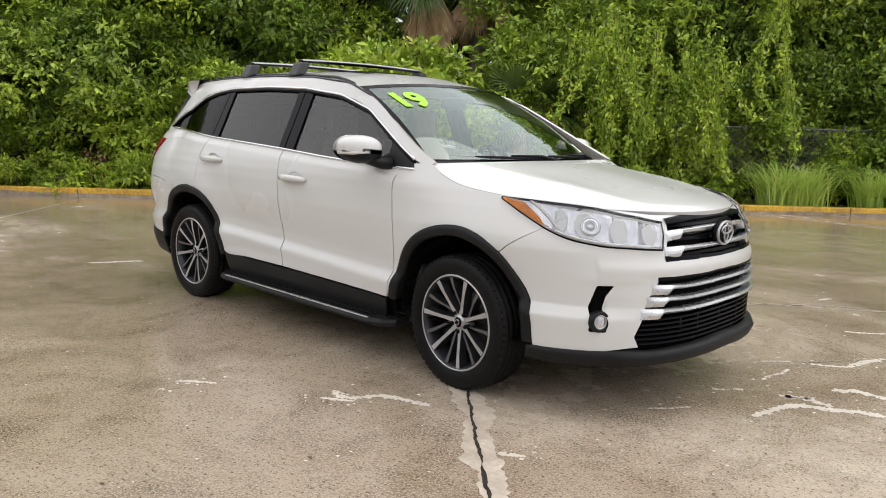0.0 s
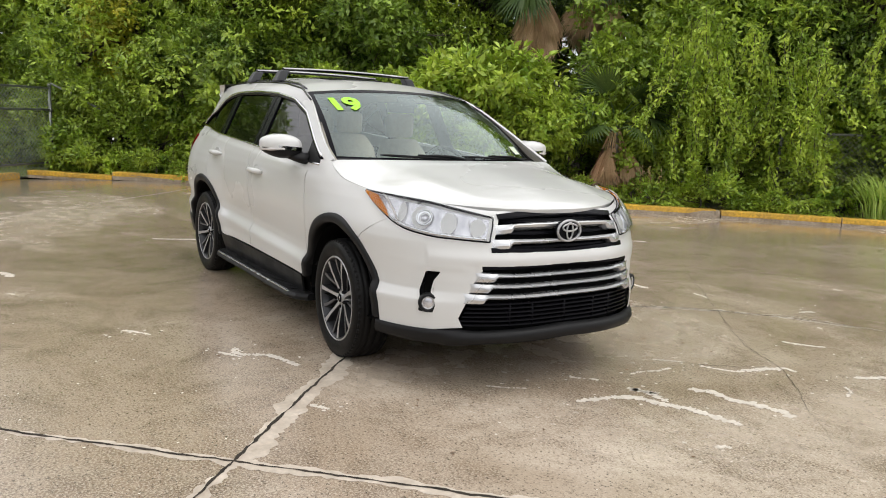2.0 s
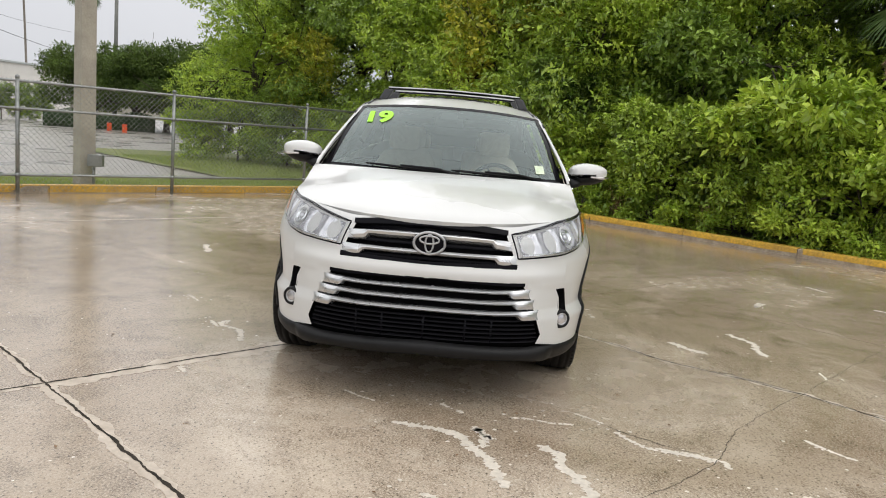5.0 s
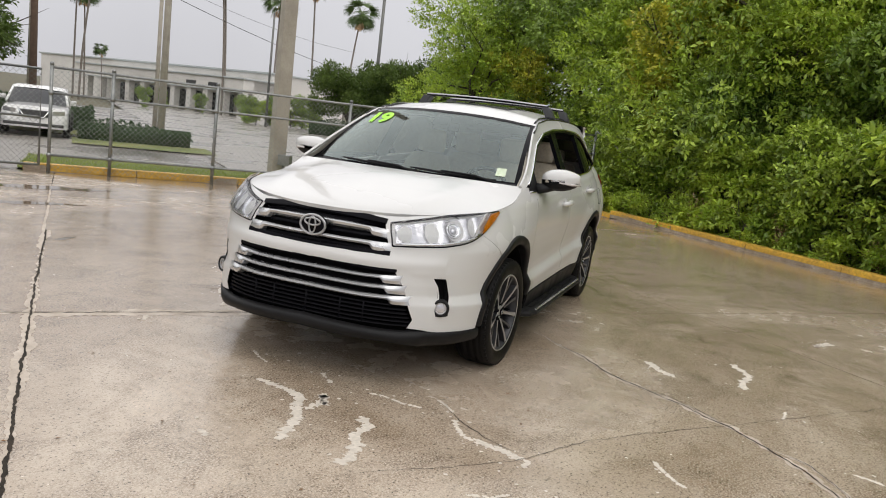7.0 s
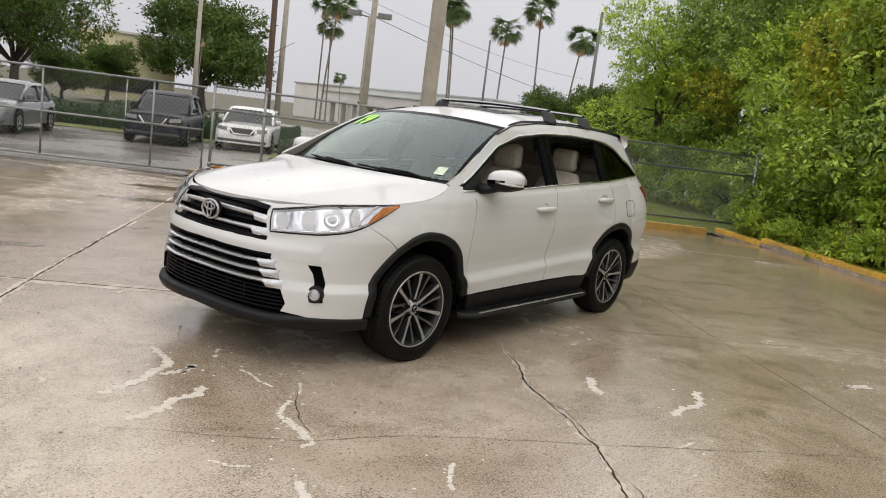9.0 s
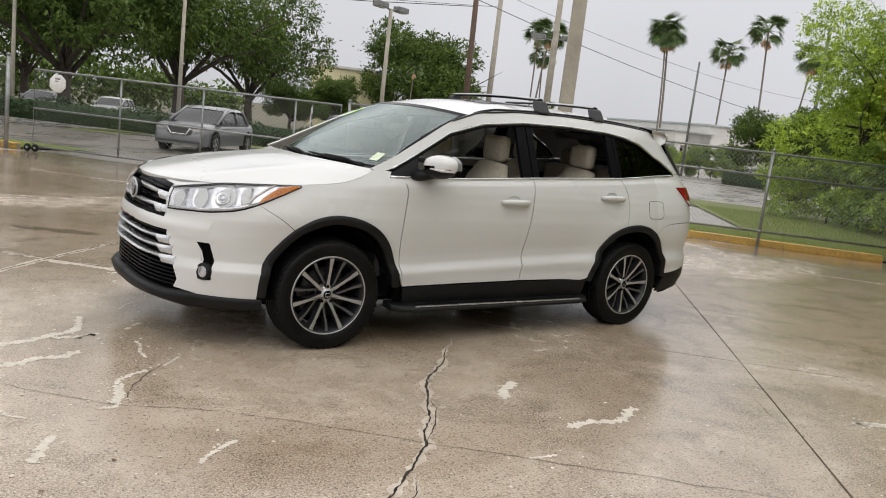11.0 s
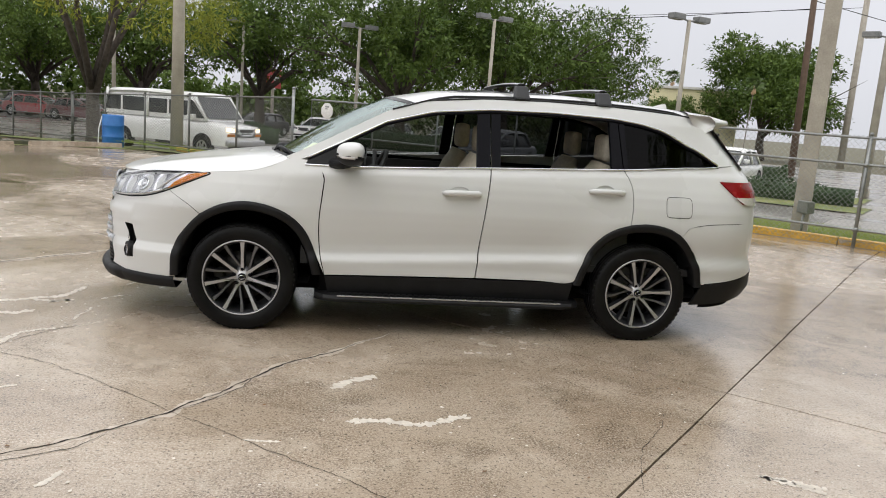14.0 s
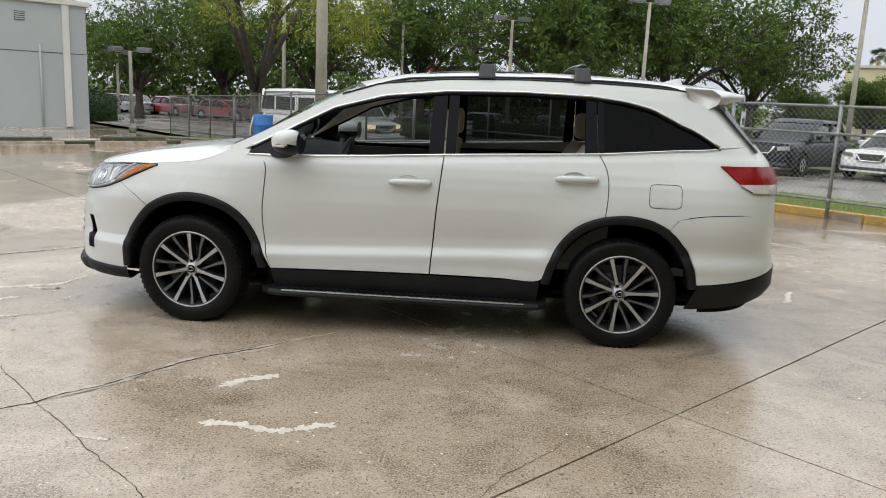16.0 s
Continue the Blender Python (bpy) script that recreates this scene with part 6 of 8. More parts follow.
# tailgate, spoiler, rear glass
tg = [skin(np.linspace(SR - QUARTER * 0.62, SR - QUARTER, 14), np.full(14, z), -0.003) for z in np.linspace(0.89, 1.32, 10)]
tg = np.array(tg)
full = np.concatenate([tg, mirror(tg, -1)[:, ::-1]], 1)
part("tailgate", outward(shape(full.reshape(-1, 3), grid_faces(10, 28))), "pearl", car)
rg = np.array([[(-2.345 + 0.26 * f + (0.125 + 0.03 * f) * abs(u) ** 2.6, u * (0.665 - 0.05 * f), 1.275 + 0.315 * f) for u in np.linspace(-1, 1, 21)] for f in np.linspace(0, 1, 9)])
part("rear_screen", outward(shape(rg.reshape(-1, 3), grid_faces(9, 21))), "privacy_glass", car)
sp = []
for u in np.linspace(-1, 1, 25):
    y = u * 0.648
    e = 0.11 * abs(u) ** 3
    tip = 1.2 * e + 0.13 * abs(u) ** 7
    sp += [(-1.84 + e, y, 1.655 + 0.040 * (1 - u * u)), (-2.02 + e, y, 1.650 + 0.028 * (1 - u * u)), (-2.225 + tip, y * 0.965, 1.622 + 0.018 * (1 - u * u)), (-2.235 + tip, y * 0.96, 1.596 + 0.016 * (1 - u * u)), (-2.06 + e, y * 0.985, 1.560), (-1.95 + e, y * 0.985, 1.500)]
fs = grid_faces(25, 6) + [(0, 1, 2, 3, 4, 5), tuple(range(144, 150))[::-1]]
part("roof_spoiler", outward(shape(sp, fs), (-2.0, 0, 1.6)), "pearl", car)

# underbody and cabin
part("underbody", shape(*merged([box_vf(3.8, 1.45, 0.10, -0.15, 0, 0.30, 0.02)]), smooth=False), "dark_void", car)
cab = part("cabin_tub", shape(*merged([box_vf(2.9, 1.66, 0.05, -0.55, 0, 0.50), box_vf(2.2, 0.04, 0.60, -0.2, 0.80, 0.80), box_vf(2.2, 0.04, 0.60, -0.2, -0.80, 0.80), box_vf(0.04, 1.6, 0.55, -2.0, 0, 0.85), box_vf(0.05, 1.62, 0.55, 1.0, 0, 0.72)]), smooth=False), "dash", car, "dark cabin trim")
dashv = []
for y in np.linspace(-0.80, 0.80, 21):
    d = 0.04 * (1 - (y / 0.8) ** 2)
    dashv += [(1.16 + d, y, 1.12), (0.95 + d, y, 1.145), (0.72 + d, y, 1.12), (0.64, y, 1.06), (0.66, y, 0.90), (0.80, y, 0.62)]
part("dashboard", outward(shape(dashv, grid_faces(21, 6)), (1.0, 0, 0.7)), "dash", cab)
part("headlining", shape([roof_at(-0.97 + 1.94 * i / 12, 0.02 + 0.9 * j / 20, -0.045) for j in range(21) for i in range(13)], grid_faces(21, 13)), "headliner", cab)
for side in (1, -1):
    inner = [(s, z - 0.002) for s, z in low]
    part("pillar_trim", shape(mirror(np.array([skin(s, z, -0.030) for s, z in low[:8]] + [skin(s, z, -0.034) for s, z in high[:8]]), side), grid_faces(2, 8)), "headliner", cab)
for side in (1, -1):
    for x0, hgt in ((-0.05, 1.0), (-1.02, 0.98)):
        y0 = 0.38 * side
        seat = part("seat", shape(*merged([box_vf(0.52, 0.50, 0.16, x0 + 0.22, y0, 0.74, 0.05)])), "beige", car, "beige leather seat")
        back = tube_vf([(x0 - 0.02, y0, 0.76), (x0 - 0.08, y0, 0.95), (x0 - 0.14, y0, 1.12), (x0 - 0.19, y0, 1.235)], [0.25, 0.255, 0.235, 0.17], 16, flat=0.36)
        part("backrest", shape(*back), "beige", seat)
        part("head_restraint", shape(*box_vf(0.10, 0.25, 0.20, x0 - 0.20, y0, 1.36, 0.045)), "beige", seat)
    seat = part("rear_bench", shape(*box_vf(0.16, 0.52, 0.50, -1.78, 0.36 * side, 1.0, 0.05)), "beige", car, "beige leather seat")
    part("head_restraint", shape(*box_vf(0.09, 0.25, 0.15, -1.82, 0.36 * side, 1.32, 0.04)), "beige", seat)
wheel_ring = moved(lathe_vf([(0.185 + 0.017 * math.cos(a), 0.017 * math.sin(a)) for a in np.linspace(0, 2 * math.pi, 9)], 36), Matrix.Translation((0.52, 0.38, 1.05)) @ pose(0, 0, 0, 0, 66, 0))
sw = part("steering_wheel", shape(*wheel_ring), "dash", car)
part("wheel_hub", shape(*moved(merged([lathe_vf([(0.0, 0.03), (0.06, 0.025), (0.075, 0.0), (0.0, -0.02)], 20), box_vf(0.36, 0.03, 0.015), box_vf(0.03, 0.18, 0.015, 0, -0.09)]), Matrix.Translation((0.525, 0.38, 1.05)) @ pose(0, 0, 0, 0, 66, 90))), "dash", sw)
part("inner_mirror", shape(*moved(box_vf(0.03, 0.22, 0.07, 0, 0, 0, 0.012), pose(0.45, 0, 1.50))), "dash", cab)
part("camera_pod", outward(shape(*moved(box_vf(0.10, 0.13, 0.03, 0, 0, 0, 0.01), Matrix.Translation(screen_at(0.0, 0.86, -0.025)) @ pose(0, 0, 0, 0, 32, 0)))), "dash", cab)

# year number and sticker on the screen
txt = bpy.data.curves.new("digits", "FONT")
txt.body, txt.size, txt.extrude, txt.offset = "19", 0.185, 0.0, 0.008
tob = bpy.data.objects.new("digits", txt)
scene.collection.objects.link(tob)
bpy.context.view_layer.update()
me = bpy.data.meshes.new_from_object(tob.evaluated_get(bpy.context.evaluated_depsgraph_get()))
bpy.data.objects.remove(tob)
bpy.data.curves.remove(txt)
for v in me.vertices:
    # letters run from the car's right towards its middle, seen from the front
    yy, vv = -0.625 + v.co.x * 1.18, 0.655 + v.co.y * 1.50
    v.co = screen_at(yy / (0.80 * (1 - vv) + 0.665 * vv), vv, 0.006)
me.materials.clear()
part("year_number", me, "neon", car, "neon green painted number 19")
part("sticker", outward(shape([screen_at(u, v, 0.004) for v in (0.10, 0.20) for u in (0.80, 0.88)], [(0, 1, 3, 2)], False), (0, 0, 0.6)), "sticker", car, "small pale green windscreen sticker")


# ---- wheels ----
def road_wheel():
    R = 0.358
    prof = [(0.238, 0.085), (0.252, 0.100), (0.270, 0.112), (0.300, 0.118), (0.328, 0.114), (0.345, 0.100), (0.354, 0.082)]
    tread = []
    for y in (0.070, 0.062, 0.058, 0.030, 0.026, 0.020, 0.016, -0.016, -0.020, -0.026, -0.030, -0.058, -0.062, -0.070):
        tread.append((R - (0.007 if abs(y) in (0.062, 0.026, 0.020) else 0.0), y))
    prof = prof + tread + [(r, -y) for r, y in prof[::-1]]
    tv, tf = lathe_vf(prof, 72, "y")
    # shoulder blocks
    blocks = []
    for k in range(60):
        a = 2 * math.pi * k / 60
        for sy in (1, -1):
            bx = box_vf(0.024, 0.026, 0.008, 0, sy * 0.090, 0.3455)
            blocks.append(moved(bx, pose(0, 0, 0, 0, math.degrees(a), 0)))
    bv, bf = merged(blocks)
    rim = [(0.248, 0.100), (0.252, 0.092), (0.255, 0.100), (0.250, 0.106), (0.243, 0.104), (0.237, 0.096), (0.226, 0.060), (0.216, 0.0), (0.216, -0.09), (0.240, -0.10)]
    rm = part("wheel", shape(*lathe_vf(rim, 64, "y")), "alloy_dark", car, "two-tone ten-spoke alloy wheel with a black tyre")
    part("tyre", shape(*merged([(tv, tf), (bv, bf)])), "rubber", rm, "black tyre with worn tread")
    part("rim_lip", shape(*lathe_vf([(0.2435, 0.1030), (0.247, 0.1065), (0.252, 0.1075), (0.2555, 0.1015)], 64, "y")), "alloy", rm)
    part("brake_disc", shape(*lathe_vf([(0.06, 0.0), (0.165, 0.0), (0.168, -0.02), (0.06, -0.025)], 40, "y")), "brake", rm)
    part("wheel_back", shape(*lathe_vf([(0.0, -0.03), (0.21, -0.03)], 32, "y")), "dark_void", rm)
    cal = moved(box_vf(0.07, 0.06, 0.15, 0.15, -0.005, 0.02, 0.015), pose(0, 0, 0, 0, 20, 0))
    part("brake_caliper", shape(*cal), "brake", rm)
    part("hub", shape(*lathe_vf([(0.0, 0.076), (0.030, 0.076), (0.036, 0.070), (0.046, 0.064), (0.060, 0.048), (0.066, 0.02)], 40, "y")), "alloy", rm)
    part("centre_cap", shape(*lathe_vf([(0.0, 0.085), (0.020, 0.084), (0.027, 0.078)], 28, "y")), "gloss_black", rm, "dark cap with a bright oval")
    part("cap_oval", shape(*tube_vf([(0.019 * math.cos(a), 0.0865, 0.013 * math.sin(a)) for a in np.linspace(0, 2 * math.pi, 21)], 0.0022, 5, False)), "chrome", rm)
    for k in range(5):
        a = 2 * math.pi * (k + 0.25) / 5
        nut = lathe_vf([(0.0, 0.066), (0.008, 0.066), (0.011, 0.060), (0.012, 0.045), (0.018, 0.043), (0.018, 0.035)], 8, "y")
        part("wheel_nut", shape(*moved(nut, Matrix.Translation((0.052 * math.cos(a), 0.012, 0.052 * math.sin(a))))), "gloss_black", rm)
    # seven broad spokes with a machined face, seven slim dark ones that lean between them
    def spoke(wide):
        st = [(0.034, 0.016, 0.066), (0.07, 0.0115, 0.072), (0.11, 0.0098, 0.080), (0.17, 0.0105, 0.092), (0.240, 0.0150, 0.101)] if wide else [(0.050, 0.009, 0.052), (0.09, 0.0075, 0.060), (0.13, 0.007, 0.070), (0.18, 0.0085, 0.082), (0.238, 0.012, 0.093)]
        lean = [0.0] * 5 if wide else [-0.020, -0.012, -0.004, 0.006, 0.010]
        vs = []
        for (r, w, y), q in zip(st, lean):
            vs += [(q - w, y, r), (q + w, y, r), (q + w * 1.25 + 0.003, y - 0.045, r), (q - w * 1.25 - 0.003, y - 0.045, r)]
        fs = [(i * 4 + k, i * 4 + (k + 1) % 4, i * 4 + 4 + (k + 1) % 4, i * 4 + 4 + k) for i in range(4) for k in range(4)]
        face = []
        for (r, w, y), q in zip(st, lean):
            face += [(q - w * 0.92, y + 0.0016, r), (q + w * 0.92, y + 0.0016, r)]
        return shape(vs, fs, False), shape(face, [(2 * i, 2 * i + 1, 2 * i + 3, 2 * i + 2) for i in range(4)], False)
    for wide in (True, False):
        body, face = spoke(wide)
        for k in range(7):
            ang = 360 / 7 * (k + (0 if wide else 0.5))
            part("spoke", body, "alloy_dark", rm, m=pose(0, 0, 0, 0, ang, 0))
            if not wide:
                part("painted_face", face, "alloy_grey", rm, m=pose(0, 0, 0, 0, ang, 0))
            if wide:
                part("machined_face", face, "alloy", rm, "bright machined spoke face", m=pose(0, 0, 0, 0, ang, 0))
    return rm


WH = road_wheel()
spots = [(1.395, 0.82, 1, -3), (-1.395, 0.82, 1, 0), (1.395, -0.82, -1, -3), (-1.395, -0.82, -1, 0)]
for i, (x, y, sgn, steer) in enumerate(spots):
    m_ = pose(x, y, 0.350, 0, 17 * i, (0 if sgn > 0 else 180) + steer)
    w = WH if i == 0 else copy_thing(WH, m_)
    w.matrix_basis = m_


# ---- plants ----
def leaves_mesh(centres, sizes, rng, droop=0.2, slim=0.42, up=0.35, ways=None, faces=None):
    """Many small pointed leaves, each a folded diamond of its own; ways and faces bend their directions and normals."""
    n = len(centres)
    d = rng.normal(size=(n, 3)) * (1.0 if ways is None else 0.55)
    if ways is not None:
        d += ways
    d[:, 2] -= droop
    d /= np.linalg.norm(d, axis=1, keepdims=True)
    nn = rng.normal(size=(n, 3)) * (1.0 if faces is None else 0.55)
    if faces is not None:
        nn += faces
    nn[:, 2] += up * 3
    side = np.cross(d, nn)
    side /= np.linalg.norm(side, axis=1, keepdims=True) + 1e-9
    s = np.asarray(sizes)[:, None]
    fold = np.cross(side, d) * s * 0.12
    v = np.stack([centres - d * s * 0.5, centres + side * s * slim * 0.5 + fold, centres + d * s * 0.5, centres - side * s * slim * 0.5 + fold], 1).reshape(-1, 3)
    me = bpy.data.meshes.new("leaves")
    me.vertices.add(4 * n)
    me.vertices.foreach_set("co", v.ravel())
    me.loops.add(4 * n)
    me.loops.foreach_set("vertex_index", np.arange(4 * n, dtype=np.int32))
    me.polygons.add(n)
    me.polygons.foreach_set("loop_start", np.arange(0, 4 * n, 4, dtype=np.int32))
    me.update(calc_edges=True)
    return me


def crown_points(rng, lobes, clumps, per, spread, shell=0.5):
    """Leaf places, ways and faces: starry clumps on the outer parts of several lobes (x, y, z, rx, ry, rz), with gaps between them."""
    vol = np.array([l[3] * l[4] * l[5] for l in lobes]) ** 0.67
    pick = rng.choice(len(lobes), clumps, p=vol / vol.sum())
    L = np.array(lobes)[pick]
    d = rng.normal(size=(clumps, 3))
    d /= np.linalg.norm(d, axis=1, keepdims=True)
    r = shell + (1 - shell) * rng.random(clumps) ** 0.6
    c = L[:, :3] + d * L[:, 3:] * r[:, None]
    size = spread * (0.6 + 0.8 * rng.random(clumps))
    o = rng.normal(size=(clumps * per, 3))
    pts = np.repeat(c, per, 0) + o * np.repeat(size, per)[:, None] * np.array([1, 1, 0.6])
    out = np.repeat(d, per, 0)
    return pts, c, o * 1.1 + out * 0.5, out * 0.75 + o * np.array([0.25, 0.25, 0.3])


def limbs_vf(rng, base, tips, r0, trunk_top, sway=0.12):
    """A tapered trunk that parts into limbs reaching for the given tips."""
    b, t = np.array(base, float), np.array(trunk_top, float)
    lean = rng.normal(size=3) * sway
    out = [tube_vf([b - [0, 0, 0.15], b + (t - b) * 0.1, b + (t - b) * 0.5 + lean * 0.5, t], [r0 * 1.5, r0 * 1.1, r0 * 0.9, r0 * 0.72], 10)]
    for tip in tips:
        tip = np.array(tip, float)
        f = rng.uniform(0.55, 1.0)
        s = b + (t - b) * f + lean * 0.5 * min(1, (1 - f) * 4)
        m1 = s + (tip - s) * 0.4 + np.array([0, 0, 0.12]) * np.linalg.norm(tip - s) + rng.normal(size=3) * 0.1
        m2 = s + (tip - s) * 0.75 + rng.normal(size=3) * 0.15
        rr = r0 * rng.uniform(0.35, 0.55)
        out.append(tube_vf([s, m1, m2, tip], [rr, rr * 0.75, rr * 0.45, rr * 0.12], 7))
        for k in range(3):
            q = tip + rng.normal(size=3) * np.linalg.norm(tip - s) * 0.13
            out.append(tube_vf([m2, (m2 + q) / 2 + rng.normal(size=3) * 0.08, q], [rr * 0.35, rr * 0.22, rr * 0.05], 5))
    return merged(out)


def make_tree(seed, lobes, clumps, per, spread, leaf, mat_, r0, trunk_h, label, category="tree", droop=0.2, shell=0.5, slim=0.42, name="tree", bark="bark", limbs=9):
    rng = np.random.default_rng(seed)
    root = thing(name, label, category)
    pts, c, ways, faces = crown_points(rng, lobes, clumps, per, spread, shell)
    keep = pts[:, 2] > 0.03
    pts, ways, faces = pts[keep], ways[keep], faces[keep]
    tips = c[rng.choice(len(c), min(limbs, len(c)), replace=False)]
    top = (0.15 * rng.normal(), 0.15 * rng.normal(), trunk_h)
    part("trunk", shape(*limbs_vf(rng, (0, 0, 0), tips, r0, top)), bark, root)
    part("crown", leaves_mesh(pts, leaf * (0.6 + 0.8 * rng.random(len(pts))), rng, droop, slim, ways=ways, faces=faces), mat_, root)
    return root


def lobes_of(seed, n, w, h0, h1, r):
    g = random.Random(seed)
    return [(g.uniform(-w, w), g.uniform(-w, w), g.uniform(h0, h1), r * g.uniform(0.7, 1.25), r * g.uniform(0.7, 1.25), r * g.uniform(0.55, 1.0)) for _ in range(n)]


def place(ob, b, a, turn=0.0, size=1.0, z=0.0, lean=0.0):
    ob.matrix_basis = pose(*lot(b, a, fall(a) + z), lean, 0, turn) @ Matrix.Diagonal((size, size, size, 1))
    return ob


def again(ob, b, a, turn, size, z=0.0, label=""):
    c = copy_thing(ob, pose(*lot(b, a, fall(a) + z), 0, 0, turn))
    c.scale = (size, size, size)
    if label:
        c["label"] = label
    return c


# the thicket along the kerb: tall trees behind, shrubs in front
tall_a = make_tree(1, lobes_of(1, 9, 1.9, 2.0, 8.2, 1.7), 1950, 17, 0.100, 0.125, "leaf_mid", 0.16, 4.2, "tall dense broadleaf tree in a green thicket", slim=0.44, shell=0.45)
tall_b = make_tree(2, lobes_of(2, 9, 2.0, 1.8, 8.6, 1.6), 1950, 17, 0.100, 0.120, "leaf_dark", 0.15, 4.6, "tall dark-leaved tree in a green thicket", slim=0.46, shell=0.45)
tall_c = make_tree(3, lobes_of(3, 8, 1.8, 2.2, 8.4, 1.6), 1800, 17, 0.105, 0.130, "leaf_light", 0.13, 4.0, "tall light green tree in a green thicket", slim=0.42, shell=0.45)
bush_a = make_tree(4, lobes_of(4, 7, 0.8, 0.4, 2.0, 0.62), 760, 16, 0.072, 0.100, "leaf_mid", 0.04, 0.9, "dense green shrub behind the kerb", "shrub", name="shrub", limbs=12, slim=0.46, shell=0.5)
bush_b = make_tree(5, lobes_of(5, 6, 0.7, 0.3, 1.5, 0.55), 640, 16, 0.072, 0.105, "leaf_light", 0.035, 0.7, "light green shrub behind the kerb", "shrub", name="shrub", limbs=12, slim=0.42, shell=0.5)
bush_c = make_tree(6, lobes_of(6, 8, 0.85, 0.5, 2.9, 0.68), 960, 16, 0.076, 0.100, "leaf_dark", 0.05, 1.3, "tall dark green shrub behind the kerb", "shrub", name="shrub", limbs=14, slim=0.46, shell=0.5)
weed_a = make_tree(7, lobes_of(7, 5, 0.30, 0.05, 0.42, 0.20), 70, 24, 0.06, 0.075, "leaf_light", 0.012, 0.25, "low leafy weeds spilling over the kerb", "weeds", name="weed_clump", limbs=8, slim=0.40)
weed_b = make_tree(8, lobes_of(8, 5, 0.32, 0.05, 0.60, 0.22), 80, 24, 0.06, 0.080, "leaf_light", 0.014, 0.35, "low leafy weeds spilling over the kerb", "weeds", name="weed_clump", limbs=8, slim=0.34)
sparse = make_tree(9, lobes_of(9, 7, 0.85, 1.6, 6.2, 0.85), 560, 13, 0.09, 0.115, "leaf_yellow", 0.07, 3.2, "slender yellow-leaved tree at the corner of the thicket", slim=0.5, shell=0.3)
place(sparse, -12.7, -8.5, 0, 1.0)
place(tall_a, -14.0, -6.6, 20, 1.0)
again(tall_b, -15.6, -14.8, 40, 1.0)
again(tall_a, -15.4, -11.8, 300, 0.95)
again(tall_b, -18.0, -20.2, 130, 1.0)
again(tall_c, -14.0, -21.6, 10, 0.85)
again(tall_b, -19.0, -11.0, 10, 1.1)
again(sparse, -15.0, -19.4, 80, 0.9, label="slender yellow-leaved tree beyond the fence")
place(tall_b, -17.0, -6.4, 80, 1.0)
again(tall_c, -13.8, -3.9, 120, 0.95)
place(tall_c, -14.2, -8.9, 10, 0.95)
again(tall_b, -16.4, -0.2, 200, 1.0)
place(bush_a, -11.9, -3.2, 0, 1.0)
place(bush_b, -11.6, -5.2, 40, 1.0)
again(bush_b, -12.0, -0.8, 160, 1.55, label="bright light green shrub rising above the others")
place(bush_c, -12.2, -6.6, 90, 1.0)
place(weed_a, -11.12, -7.8, 0, 1.0)
place(weed_b, -11.15, -7.2, 0, 1.0)
g = random.Random(21)
for a, src, d in ((3.5, tall_a, 14.4), (5.6, tall_c, 13.8), (8.2, tall_b, 13.6), (10.6, tall_c, 13.9), (12.8, tall_a, 13.8), (15.5, tall_b, 14.2), (18.5, tall_a, 14.0), (22, tall_b, 14.0), (26, tall_a, 14.5),
                  (1.4, tall_b, 18.2), (4.6, tall_c, 17.4), (8, tall_a, 16.6), (12, tall_b, 17.0), (16, tall_a, 17.2), (20, tall_b, 17.5), (-1.6, tall_b, 18.6), (-4.5, tall_a, 17.2), (-8.4, tall_b, 17.2), (-10.8, tall_c, 15.0), (-13.2, tall_a, 16.6), (-15.4, tall_b, 17.2), (-18.0, tall_c, 17.6), (-21.4, tall_b, 16.2), (-24.2, tall_c, 17.0), (-13.0, tall_a, 19.5), (-17.0, tall_b, 19.5)):
    again(src, -d + g.uniform(-0.3, 0.3), a + g.uniform(-0.3, 0.3), g.uniform(0, 360), g.uniform(0.92, 1.10))
for i in range(23):
    a = -8.6 + i * 1.28 + g.uniform(-0.25, 0.25)
    src = (bush_a, bush_b, bush_c, bush_b, bush_a)[i % 5]
    size = g.uniform(0.8, 1.15)
    if -1.4 < a < 1.0:
        src = bush_b if i % 2 else bush_a
    if 1.0 < a < 9.0:
        again(src, -12.55 - g.uniform(0, 0.3), a, g.uniform(0, 360), size)
    else:
        again(src, -11.85 - g.uniform(0, 0.4), a, g.uniform(0, 360), size)
for a, d_ in ((-9.7, 12.6), (-11.2, 13.9), (-12.4, 13.4), (-13.4, 15.0), (-15.0, 15.3), (-16.8, 15.5), (-18.4, 15.3), (-19.6, 14.4), (-21.0, 13.2), (-22.2, 12.2), (-12.8, 14.6), (-14.2, 14.2), (-16.0, 14.4), (-17.6, 14.6)):
    again((bush_b, bush_a, bush_b, bush_c)[int(-a) % 4], -d_, a, a * 77, 1.0)
for i in range(14):
    a = -8 + i * 2.1 + g.uniform(-0.4, 0.4)
    if not -1.5 < a < 1.0:
        again((bush_c, bush_a)[i % 2], -13.1 - g.uniform(0, 0.5), a, g.uniform(0, 360), g.uniform(1.1, 1.45))
for i in range(36):
    a = -8.9 + i * 0.52 + g.uniform(-0.2, 0.2)
    if not 5.8 < a < 9.0:
        again((weed_a, weed_b, weed_a, weed_b, weed_b)[i % 5], -11.12 - g.uniform(0, 0.25), a, g.uniform(0, 360), g.uniform(0.7, 1.25))


